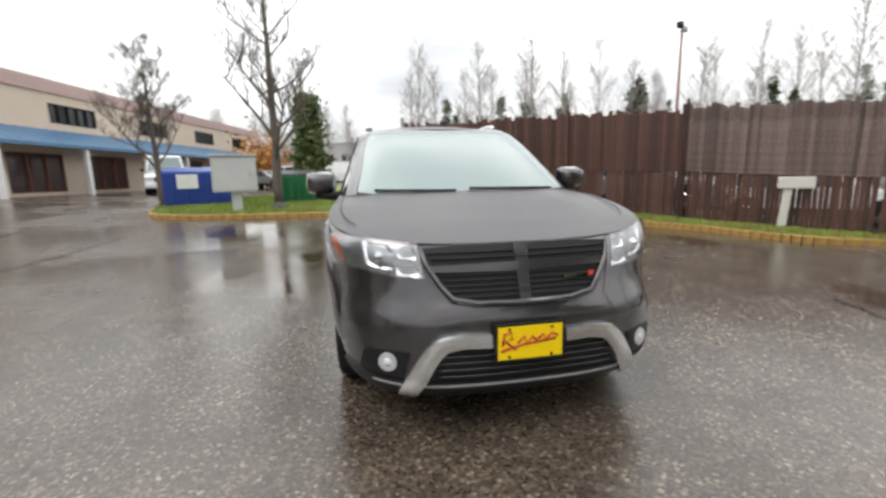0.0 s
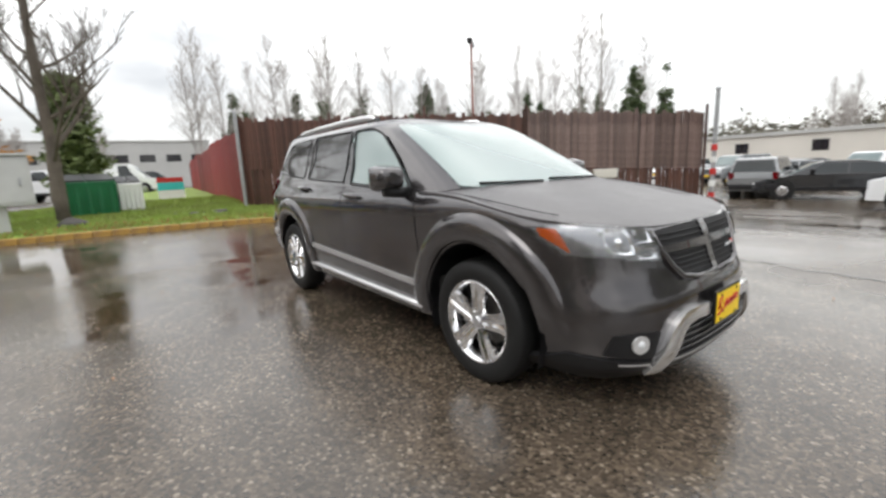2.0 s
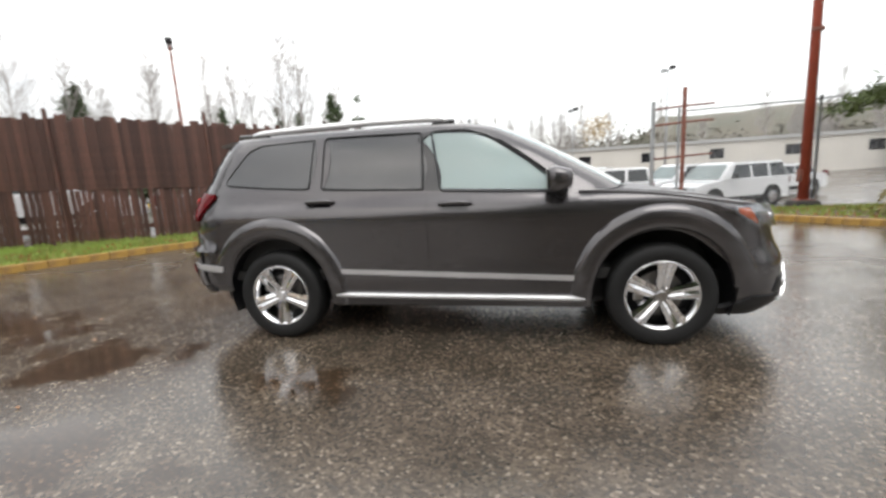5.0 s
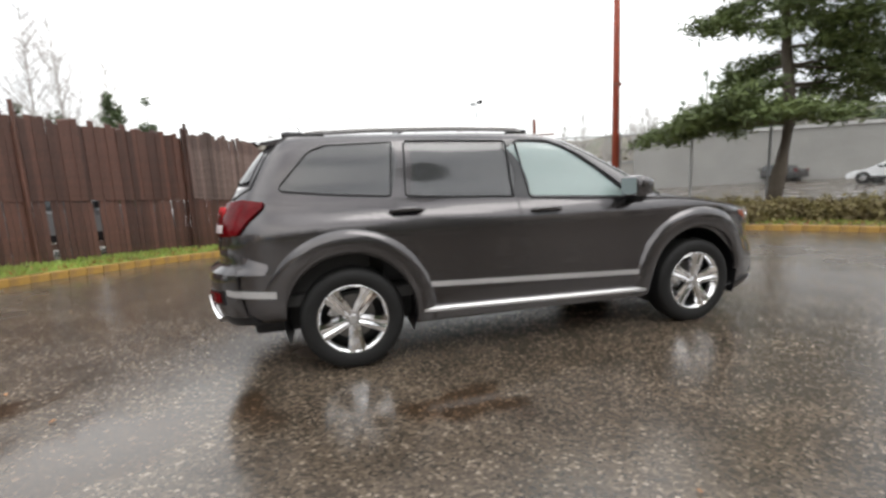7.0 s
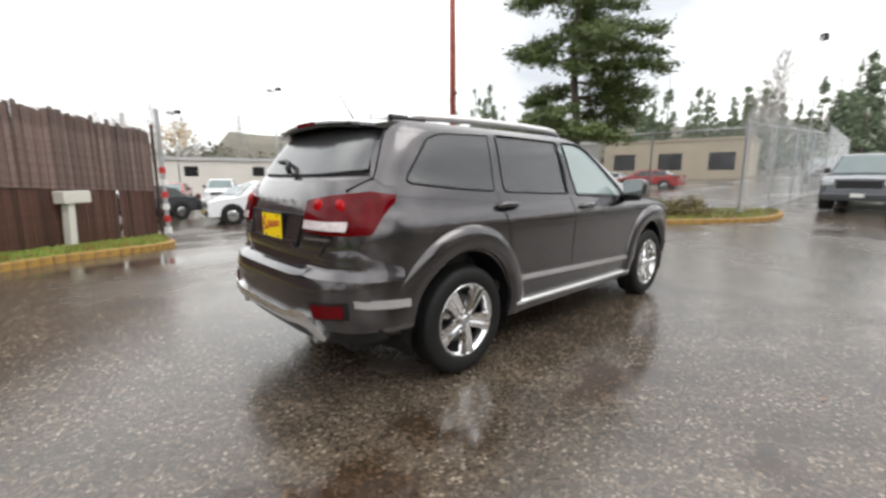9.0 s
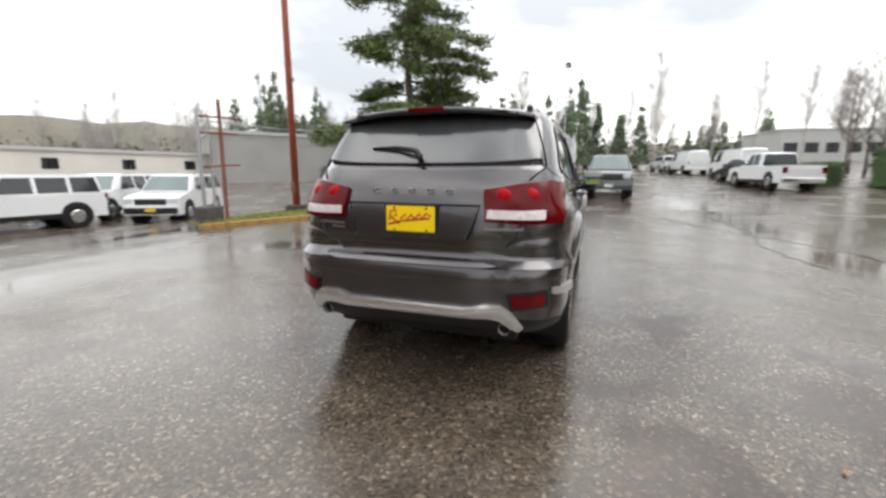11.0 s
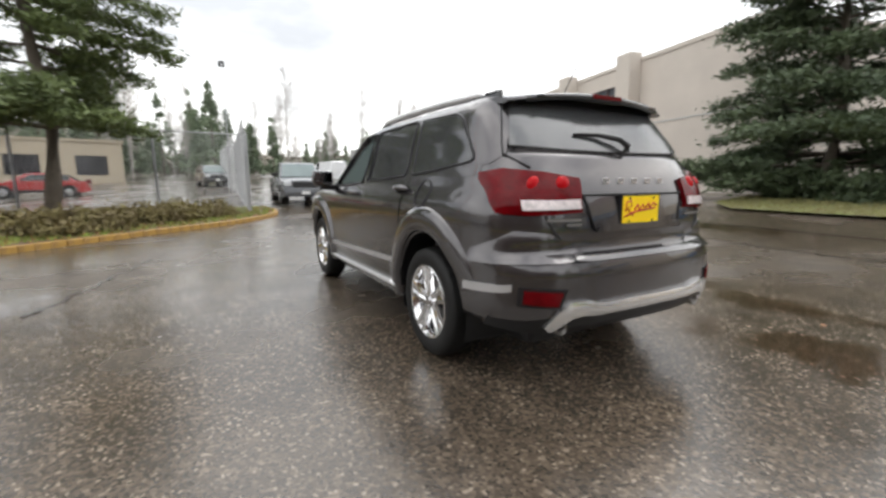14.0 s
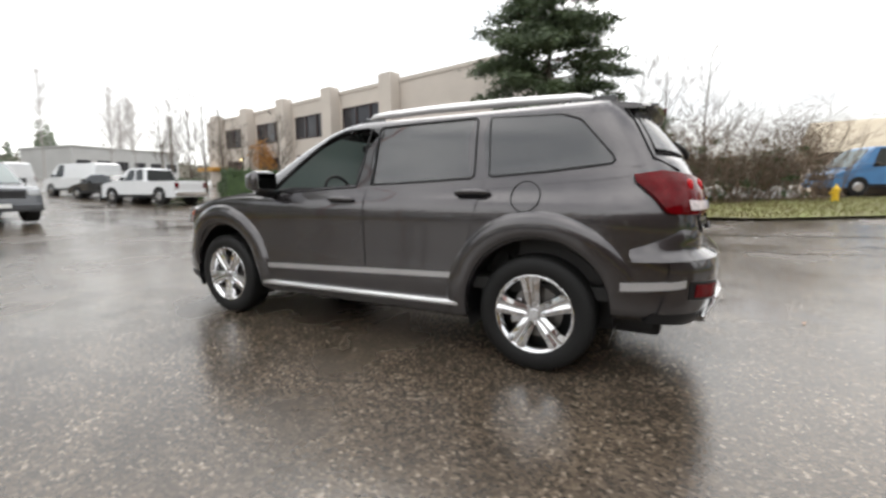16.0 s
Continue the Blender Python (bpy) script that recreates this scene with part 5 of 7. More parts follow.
GLASS_DARK = glass_mat("wet_privacy_glass", (0.06, 0.062, 0.064), 0.16)
GLASS_DARK.node_tree.nodes["Principled BSDF"].inputs["Transmission Weight"].default_value = 0.2
GLASS_DARK.node_tree.nodes["Principled BSDF"].inputs["IOR"].default_value = 1.95
GLASS_SIDE = glass_mat("side_privacy_glass", (0.085, 0.087, 0.09), 0.05)
GLASS_SIDE.node_tree.nodes["Principled BSDF"].inputs["Transmission Weight"].default_value = 0.5
GLASS_SIDE.node_tree.nodes["Principled BSDF"].inputs["IOR"].default_value = 1.75
FOGGED = glass_mat("fogged_wet_glass", (0.43, 0.53, 0.52), 0.12)
FOGGED.node_tree.nodes["Principled BSDF"].inputs["Transmission Weight"].default_value = 0.5
FOGGED.node_tree.nodes["Principled BSDF"].inputs["Coat Weight"].default_value = 0.6
INTERIOR = mat("dark_cabin_cloth", (0.03, 0.029, 0.028), 0.8, vary=0.3, scale=9, bump=0.2)
AMBER = mat("amber_lens", (0.42, 0.075, 0.012), 0.2, vary=0.15, coat=0.3)
BRIGHTRED = mat("bright_red_lens", (0.36, 0.003, 0.006), 0.12, vary=0.1, spec=0.12)
REDDARK = mat("deep_red_lens", (0.11, 0.004, 0.006), 0.06, vary=0.2, coat=0.8)
REVERSE = mat("pinkish_clear_lens", (0.62, 0.55, 0.55), 0.2, vary=0.3, scale=40, coat=0.4)
HEADLENS = glass_mat("headlamp_lens", (0.93, 0.94, 0.95))
LAMPBASE = mat("lamp_housing_grey", (0.30, 0.30, 0.31), 0.2, metal=0.8, vary=0.15)
PLATE_Y = mat("yellow_plate", (0.95, 0.66, 0.0), 0.4, vary=0.03)
DISC = mat("brake_disc", (0.20, 0.19, 0.18), 0.4, metal=0.8, vary=0.2)


def table(t, pts):
    """A smooth curve through (key, value) pairs."""
    if t <= pts[0][0]:
        return pts[0][1]
    for i in range(len(pts) - 1):
        (a, va), (b, vb) = pts[i], pts[i + 1]
        if t <= b:
            sl = (vb - va) / (b - a)
            s0 = sl if i == 0 else 0.5 * (sl + (va - pts[i - 1][1]) / (a - pts[i - 1][0]))
            s1 = sl if i == len(pts) - 2 else 0.5 * (sl + (pts[i + 2][1] - vb) / (pts[i + 2][0] - b))
            h, u = b - a, (t - a) / (b - a)
            return (2 * u**3 - 3 * u * u + 1) * va + (u**3 - 2 * u * u + u) * h * s0 + (3 * u * u - 2 * u**3) * vb + (u**3 - u * u) * h * s1
    return pts[-1][1]


SIDE = [(0.22, 0.80), (0.30, 0.855), (0.42, 0.885), (0.52, 0.898), (0.62, 0.895), (0.80, 0.903), (0.98, 0.912), (1.04, 0.902), (1.10, 0.868), (1.20, 0.835), (1.3, 0.80), (1.45, 0.760), (1.54, 0.730), (1.60, 0.703), (1.64, 0.660), (1.70, 0.55)]
NOSE = [(0.17, 2.20), (0.23, 2.33), (0.32, 2.385), (0.46, 2.385), (0.54, 2.385), (0.585, 2.384), (0.62, 2.372), (0.66, 2.352), (0.72, 2.325), (0.80, 2.30), (0.88, 2.275), (0.94, 2.235), (1.0, 2.15), (1.08, 2.0)]
TAIL = [(0.28, 2.20), (0.36, 2.34), (0.48, 2.405), (0.60, 2.42), (0.70, 2.42), (0.745, 2.40), (0.765, 2.355), (0.88, 2.35), (1.0, 2.335), (1.1, 2.315), (1.2, 2.275), (1.32, 2.20), (1.45, 2.10), (1.58, 1.985), (1.66, 1.90)]
SCREEN = [(1.02, 1.45), (1.12, 1.29), (1.2, 1.16), (1.35, 0.90), (1.5, 0.62), (1.6, 0.40), (1.66, 0.2)]
XF, XR = 1.35, -1.6


def corner(z):
    """How square the nose's corners are at a height."""
    k = min(1, max(0, (0.66 - z) / 0.14))
    return 4.2 + 0.5 * k, 2.7 + 0.2 * k


def surf(u, z, s=1, upper=False, off=0.0):
    """A point of the skin. u: 0 nose, 1 to 2 along the side, 3 tail; z: height; s: -1 right, 1 left."""
    def at(u, z):
        y = table(z, SIDE)
        if u < 1:
            p = math.sin(u * math.pi / 2), math.cos(u * math.pi / 2)
            if upper:
                x1 = table(z, SCREEN)
                return x1 - 0.75 + 0.75 * max(p[1], 1e-6) ** 0.42, y * max(p[0], 0) ** 0.42
            a, b = corner(z)
            return XF + (table(z, NOSE) - XF) * max(p[1], 1e-6) ** (2 / a), y * max(p[0], 0) ** (2 / b)
        if u <= 2:
            a = (table(z, SCREEN) - 0.75) if upper else XF
            return a + (XR - a) * (u - 1), y
        f = 3 - u
        p = math.sin(f * math.pi / 2), math.cos(f * math.pi / 2)
        return XR - (table(z, TAIL) + XR) * max(p[1], 1e-6) ** 0.5, y * max(p[0], 0) ** 0.5
    x, y = at(u, z)
    if off:
        e = 0.004
        a, b, c, d = at(min(u + e, 3), z), at(max(u - e, 0), z), at(u, z + e), at(u, z - e)
        du = Vector((a[0] - b[0], a[1] - b[1], 0))
        dz = Vector((c[0] - d[0], c[1] - d[1], 2 * e))
        n = du.cross(dz)
        n = n.normalized() if n.length > 1e-9 else Vector((1 if u < 1 else -1, 0, 0))
        if n.dot(Vector((x * 0.2, y + 0.02, 0))) < 0:
            n = -n
        x, y, z = x + n.x * off, y + n.y * off, z + n.z * off
    return (x, s * y, z)


def uu(kind, v, z, upper=False):
    """The skin's u for a place given by x along the side ('x') or by y on the nose ('f') or tail ('r')."""
    y = table(z, SIDE)
    if kind == "f":
        return math.asin(min(1, abs(v) / y) ** ((1 / 0.42) if upper else corner(z)[1] / 2)) * 2 / math.pi
    if kind == "r":
        return 3 - math.asin(min(1, abs(v) / y) ** 2) * 2 / math.pi
    a = (table(z, SCREEN) - 0.75) if upper else XF
    if v > a:
        x1 = table(z, SCREEN) if upper else table(z, NOSE)
        return math.acos(min(1, max(0, (v - a) / (x1 - a))) ** ((1 / 0.42) if upper else corner(z)[0] / 2)) * 2 / math.pi
    if v < XR:
        return 3 - (math.acos(min(1, max(0, (XR - v) / (table(z, TAIL) + XR))) ** 2) * 2 / math.pi)
    return 1 + (v - a) / (XR - a)


def resample(line, n):
    d = [0.0]
    for a, b in zip(line, line[1:]):
        d.append(d[-1] + math.hypot((b[0] - a[0]) * 1.2, b[1] - a[1]))
    out = []
    for i in range(n):
        t = d[-1] * i / (n - 1)
        k = max(j for j in range(len(d) - 1) if d[j] <= t + 1e-9) if d[-1] > 0 else 0
        f = (t - d[k]) / max(d[k + 1] - d[k], 1e-9)
        out.append((line[k][0] + (line[k + 1][0] - line[k][0]) * f, line[k][1] + (line[k + 1][1] - line[k][1]) * f))
    return out


def patch(name, top, bottom, material, parent, s=1, upper=False, off=0.006, thick=0.012, n=14, rows=6, label="", both=False, bulge=0.0, lean=0.0):
    """A panel on the skin between two lines of (kind, place, height); both: it crosses the middle of the car."""
    tl = resample([(uu(k, v, z, upper), z) for k, v, z in top], n)
    bl = resample([(uu(k, v, z, upper), z) for k, v, z in bottom], n)
    cols = []
    for i in range(n):
        cols.append([(tl[i][0] + (bl[i][0] - tl[i][0]) * j / rows, tl[i][1] + (bl[i][1] - tl[i][1]) * j / rows, s) for j in range(rows + 1)])
    if both:
        rev = [[(u, z, -s) for u, z, _ in c] for c in reversed(cols)]
        mid = cols[0][0][0] < 0.002 or cols[0][0][0] > 2.998
        cols = rev[:-1] + cols if mid else rev + cols
    V, F, m, k = [], [], len(cols), rows + 1
    for o in (off, off - thick):
        for i, c in enumerate(cols):
            for j, (u, z, sg) in enumerate(c):
                b = bulge * math.sin(math.pi * i / (m - 1)) * math.sin(math.pi * j / rows) + lean * j / rows if o == off else 0
                V.append(surf(u, z, sg, upper, o + b))
    for i in range(m - 1):
        for j in range(rows):
            a = i * k + j
            F.append((a, a + k, a + k + 1, a + 1))
            F.append(tuple(m * k + q for q in (a, a + 1, a + k + 1, a + k)))
    for i in range(m - 1):
        for j in (0, rows):
            a = i * k + j
            F.append((a, a + m * k, a + k + m * k, a + k) if j == 0 else (a, a + k, a + k + m * k, a + m * k))
    for j in range(rows):
        for i in (0, m - 1):
            a = i * k + j
            F.append((a, a + 1, a + 1 + m * k, a + m * k) if i == 0 else (a, a + m * k, a + 1 + m * k, a + 1))
    ob = obj_from(name, V, F, material, parent, label)
    bm = bmesh.new()
    bm.from_mesh(ob.data)
    bmesh.ops.recalc_face_normals(bm, faces=bm.faces[:])
    for f in bm.faces:
        f.smooth = f.index < 2 * (m - 1) * rows
    for e in bm.edges:
        e.smooth = all(f.smooth for f in e.link_faces)
    bm.to_mesh(ob.data)
    bm.free()
    return ob


def crisp(ob):
    """Keeps the rim of an open panel sharp."""
    bm = bmesh.new()
    bm.from_mesh(ob.data)
    for e in bm.edges:
        e.smooth = not e.is_boundary
    bm.to_mesh(ob.data)
    bm.free()


HUBS = {(i, s): (1.445 * i, 0.79 * s, 0.365) for i in (1, -1) for s in (1, -1)}
ARCH_R, ARCH_Z = 0.455, 0.375


def belt(x):
    return table(-x, [(-1.4, 1.06), (-0.85, 1.10), (0.0, 1.145), (0.95, 1.19), (1.86, 1.27), (2.3, 1.31)])


def hood_edge(x):
    return table(x, [(0.8, 1.105), (1.2, 1.085), (1.6, 1.04), (1.9, 0.988), (2.05, 0.962), (2.15, 0.944), (2.28, 0.922)])


def wheel():
    """Tyre, five-spoke chromed rim, disc and cap; its outer face looks along +y."""
    w = new("wheel")
    V, F = [], []
    prof = [(0.243, -0.105), (0.30, -0.112), (0.335, -0.108), (0.356, -0.09), (0.365, -0.05), (0.366, 0), (0.365, 0.05), (0.356, 0.09), (0.335, 0.108), (0.30, 0.112), (0.255, 0.108), (0.243, 0.098)]
    seg = 56
    for k in range(seg):
        a = 2 * math.pi * k / seg
        V += [(r * math.cos(a), y, r * math.sin(a)) for r, y in prof]
    q = len(prof)
    for k in range(seg):
        for j in range(q - 1):
            a, b = k * q + j, ((k + 1) % seg) * q + j
            F.append((a, a + 1, b + 1, b))
    tyre = obj_from("tyre", V, F, TYRE, w, "black tyre", smooth=True)
    V, F = [], []
    for k in range(72):
        a0 = 2 * math.pi * (k + 0.15) / 72
        for sgn in (-1, 1):
            i = len(V)
            for da, y, r in ((0, 0.012, 0.3665), (0.05, 0.012, 0.3665), (0.07, 0.088, 0.3575), (0.02, 0.088, 0.3575)):
                V.append(((r + 0.003) * math.cos(a0 + da), sgn * y, (r + 0.003) * math.sin(a0 + da)))
            F.append((i, i + 1, i + 2, i + 3))
    obj_from("tread", V, F, TYRE, tyre)
    V, F = [], []
    prof = [(0.243, -0.10), (0.225, -0.09), (0.215, 0.0), (0.222, 0.075), (0.236, 0.09), (0.247, 0.097), (0.249, 0.104), (0.241, 0.106), (0.232, 0.099), (0.224, 0.085)]
    for k in range(seg):
        a = 2 * math.pi * k / seg
        V += [(r * math.cos(a), y, r * math.sin(a)) for r, y in prof]
    q = len(prof)
    for k in range(seg):
        for j in range(q - 1):
            a, b = k * q + j, ((k + 1) % seg) * q + j
            F.append((a, a + 1, b + 1, b))
    obj_from("rim", V, F, CHROME, w, "chromed rim", smooth=True)
    for i in range(5):
        a = math.pi / 2 + i * 2 * math.pi / 5
        c, sn = math.cos(a), math.sin(a)
        V, F = [], []
        rows = [(0.045, 0.034, 0.080), (0.09, 0.042, 0.086), (0.14, 0.047, 0.092), (0.19, 0.054, 0.094), (0.236, 0.068, 0.098)]
        for r, h, y in rows:
            for tq, yo in ((-1.0, -0.022), (-0.92, -0.004), (-0.45, 0.0), (-0.12, -0.008), (0.12, -0.008), (0.45, 0.0), (0.92, -0.004), (1.0, -0.022)):
                V.append((r * c - h * tq * sn, y + yo, r * sn + h * tq * c))
        for j in range(len(rows) - 1):
            for k in range(7):
                p = j * 8 + k
                F.append((p, p + 1, p + 9, p + 8))
        sp = obj_from("spoke", V, F, CHROME, w)
        m = sp.modifiers.new("thick", "SOLIDIFY")
        m.thickness, m.offset = 0.016, 0
        bm = B()
        la = a + math.pi / 5
        cyl(bm, (0.057 * math.cos(la), 0.06, 0.057 * math.sin(la)), (0.057 * math.cos(la), 0.088, 0.057 * math.sin(la)), 0.010, seg=6)
        part("lug_nut", bm, CHROME, w)
    bm = B()
    cyl(bm, (0, 0.05, 0), (0, 0.084, 0), 0.075, 0.07, seg=28)
    part("hub", bm, ALLOY, w)
    bm = B()
    cyl(bm, (0, 0.08, 0), (0, 0.098, 0), 0.034, 0.029, seg=24)
    part("cap", bm, CHROME, w)
    bm = B()
    cyl(bm, (0, 0.0, 0), (0, 0.02, 0), 0.16, seg=36)
    part("brake_disc", bm, DISC, w)
    bm = B()
    box(bm, 0.08, 0.17, -0.02, 0.045, -0.07, 0.09, 0.012)
    part("caliper", bm, ALLOY, w)
    bm = B()
    cyl(bm, (0, -0.09, 0), (0, -0.06, 0), 0.23, seg=32)
    part("backing", bm, BLACKPL, w)
    return w


def crossover():
    car = thing("crossover_car", 0, 0, 0, label="wet dark grey metallic crossover with chrome wheels, parked on the asphalt", category="car")
    # skin under the panels, shaped to the wheel openings
    us = [i / 44 for i in range(44)]
    xs = []
    for xw in (1.445, -1.445):
        xs += [xw + ARCH_R * math.cos(math.radians(a)) for a in range(0, 181, 9)] + [xw + ARCH_R + 0.004, xw - ARCH_R - 0.004]
    xs += list(np.linspace(0.95, -0.95, 20)) + [1.93, 2.0, -1.94, -2.0]
    side_us = sorted({round(uu("x", x, 0.6), 5) for x in xs} | set(us) | {3 - i / 40 for i in range(40)})
    V, F, rows = [], [], 16
    for s in (-1, 1):
        first = len(V)
        for u in side_us:
            x = surf(u, 0.6)[0]
            zb = 0.22 if x > 1.92 else 0.40 if x < -1.9 else 0.27
            for xw in (1.445, -1.445):
                if abs(x - xw) < ARCH_R and 0.3 < u < 2.95:
                    zb = max(zb, ARCH_Z + math.sqrt(max(0, ARCH_R**2 - (x - xw) ** 2)))
            zt = hood_edge(surf(u, 0.9)[0]) if x > 0.85 else belt(x) + 0.02
            if u > 2:
                zt = 1.335
            for j in range(rows + 1):
                V.append(surf(u, zb + (zt - zb) * j / rows, s))
        k = rows + 1
        for i in range(len(side_us) - 1):
            for j in range(rows):
                a = first + i * k + j
                F.append((a, a + 1, a + k + 1, a + k) if s < 0 else (a, a + k, a + k + 1, a + 1))
    o = obj_from("body_shell", V, F, PAINT, car, smooth=True)
    bm = bmesh.new()
    bm.from_mesh(o.data)
    bmesh.ops.remove_doubles(bm, verts=bm.verts[:], dist=0.0008)
    bm.to_mesh(o.data)
    bm.free()
    m = o.modifiers.new("thick", "SOLIDIFY")
    m.thickness, m.offset = 0.02, -1
    # hood
    def hood_at(x, y, z, v, up=0.0):
        crown = 0.048 * min(1, max(0, (2.262 - x) / 1.1)) ** 0.9
        ridge = 0.009 * math.exp(-((abs(v) - 0.62) / 0.09) ** 2) * min(1, max(0, (2.2 - x) / 0.5))
        return (x, v * y, z + crown * (1 - abs(v) ** 3.2) + ridge + 0.010 * min(1, max(0, (2.26 - x) / 0.3)) + up)

    V, F = [], []
    hu = [i / 24 for i in range(25)] + [uu("x", x, 0.95) for x in (1.3, 1.2, 1.1, 1.0, 0.9)]
    nv = 17
    for u in hu:
        x0 = surf(u, 0.9)[0]
        z = hood_edge(x0)
        x, y, _ = surf(u, z)
        for j in range(nv):
            V.append(hood_at(x, y, z, -1 + 2 * j / (nv - 1)))
    for i in range(len(hu) - 1):
        for j in range(nv - 1):
            a = i * nv + j
            F.append((a, a + 1, a + nv + 1, a + nv))
    hood = obj_from("hood", V, F, PAINT_BEADED_LIT, car, "hood beaded with rain, toned lighter for sky light", smooth=True)
    crisp(hood)
    m = hood.modifiers.new("thick", "SOLIDIFY")
    m.thickness, m.offset = 0.015, -1
    for s in (-1, 1):
        line = []
        for k in range(19):
            x = 1.02 + 0.9 * k / 18
            z = hood_edge(x)
            line.append(hood_at(x, surf(uu("x", x, z), z)[1], z, s * (0.95 - 0.05 * (k / 18) ** 2), 0.0))
        tube("hood_gap", line, 0.0026, GAP, car, 5)
    # roof
    V, F = [], []
    ru = [i / 14 for i in range(15)] + [1 + i / 10 for i in range(1, 11)] + [2 + i / 14 for i in range(1, 15)]
    for u in ru:
        x, y, z = surf(u, 1.625, 1, True)
        for j in range(nv):
            v = -1 + 2 * j / (nv - 1)
            V.append((x, v * y, z + 0.004 + 0.078 * (1 - abs(v) ** 2.6) * min(1, max(0, 0.36 - x) / 0.5) * min(1, max(0, x + 1.96) / 0.25)))
    for i in range(len(ru) - 1):
        for j in range(nv - 1):
            a = i * nv + j
            F.append((a, a + 1, a + nv + 1, a + nv))
    roof = obj_from("roof", V, F, PAINT_BEADED_LIT, car, "roof beaded with rain, toned lighter for sky light", smooth=True)
    crisp(roof)
    m = roof.modifiers.new("thick", "SOLIDIFY")
    m.thickness, m.offset = 0.03, -1
    # windscreen, rear window
    G = patch("windscreen", [("f", 0.0, 1.60), ("f", 0.45, 1.60), ("f", 0.625, 1.585)], [("f", 0.0, 1.105), ("f", 0.5, 1.11), ("f", 0.735, 1.135)], FOGGED, car, 1, True, 0.004, 0.005, 12, 8, "wet, misted-up windscreen", both=True)
    G.visible_shadow = False
    patch("windscreen_frame", [("f", 0.0, 1.64), ("f", 0.45, 1.64), ("f", 0.60, 1.63)], [("f", 0.0, 1.59), ("f", 0.45, 1.59), ("f", 0.63, 1.575)], PAINT, car, 1, True, 0.003, 0.03, 12, 3, both=True)
    patch("cowl", [("f", 0.0, 1.125), ("f", 0.5, 1.13), ("f", 0.76, 1.15)], [("f", 0.0, 1.03), ("f", 0.5, 1.03), ("f", 0.82, 1.04)], BLACKPL, car, 1, True, 0.0, 0.03, 12, 3, "black plastic cowl", both=True)
    G = patch("rear_window", [("r", 0.0, 1.605), ("r", 0.4, 1.603), ("r", 0.60, 1.59)], [("r", 0.0, 1.315), ("r", 0.45, 1.322), ("r", 0.70, 1.345)], GLASS_DARK, car, 1, True, 0.010, 0.005, 12, 7, "dark tinted rear window", both=True)
    G.visible_shadow = False
    patch("tailgate_header", [("r", 0.0, 1.64), ("r", 0.62, 1.635)], [("r", 0.0, 1.58), ("r", 0.62, 1.57)], PAINT, car, 1, True, 0.003, 0.03, 12, 3, both=True)
    for s in (-1, 1):
        X = lambda x, z: ("x", x, z)  # noqa: E731
        # pillars and side glass
        patch("front_pillar", [X(0.10, 1.64), ("f", 0.60, 1.60), ("f", 0.63, 1.57), ("f", 0.745, 1.12)], [X(0.0, 1.575), X(0.16, 1.565), X(0.36, 1.50), X(0.86, 1.09)], PAINT, car, s, True, 0.004, 0.04, 16, 4)
        patch("roof_side", [X(0.12, 1.64), X(-1.0, 1.64), X(-1.95, 1.64)], [X(0.10, 1.578), X(-1.0, 1.592), X(-1.86, 1.565)], PAINT, car, s, True, 0.004, 0.04, 20, 4)
        patch("door_pillar", [X(-0.13, 1.585), X(-0.23, 1.585)], [X(-0.075, 1.15), X(-0.22, 1.16)], GLOSSBLACK, car, s, True, 0.005, 0.03, 5, 8, "gloss black pillar")
        patch("rear_pillar", [X(-0.99, 1.595), X(-1.09, 1.595)], [X(-1.01, 1.19), X(-1.17, 1.205)], PAINT, car, s, True, 0.005, 0.03, 5, 8)
        patch("quarter_pillar", [X(-1.50, 1.61), X(-1.93, 1.61), ("r", 0.60, 1.59)], [X(-1.80, 1.25), X(-2.0, 1.25), ("r", 0.72, 1.31)], PAINT, car, s, True, 0.004, 0.04, 12, 8)
        patch("belt_panel", [X(0.90, belt(0.9) + 0.015), X(0.0, belt(0) + 0.012), X(-1.0, belt(-1) + 0.012), X(-1.95, 1.285)], [X(0.90, 1.04), X(0.0, 1.09), X(-1.0, 1.12), X(-1.95, 1.20)], PAINT, car, s, True, 0.003, 0.03, 24, 4)
        fw = patch("front_window", [X(0.80, 1.135), X(0.52, 1.36), X(0.28, 1.52), X(0.12, 1.575), X(-0.14, 1.578)], [X(0.81, 1.105), X(0.5, 1.12), X(-0.075, 1.155)], FOGGED, car, s, True, -0.004, 0.005, 22, 8, "misted pale green front side window")
        rw = patch("rear_window_side", [X(-0.22, 1.58), X(-0.95, 1.588), X(-1.0, 1.58)], [X(-0.21, 1.16), X(-1.02, 1.20)], GLASS_SIDE, car, s, True, -0.002, 0.005, 14, 8, "tinted rear side window")
        qw = patch("quarter_window", [X(-1.08, 1.582), X(-1.55, 1.567), X(-1.66, 1.53), X(-1.86, 1.30)], [X(-1.13, 1.21), X(-1.5, 1.235), X(-1.86, 1.272)], GLASS_SIDE, car, s, True, 0.008, 0.006, 20, 8, "tinted quarter window")
        if s > 0:
            bpy.data.objects.remove(fw)  # the driver's window is wound down
            fw = rw
        for g in (fw, rw, qw):
            g.visible_shadow = False
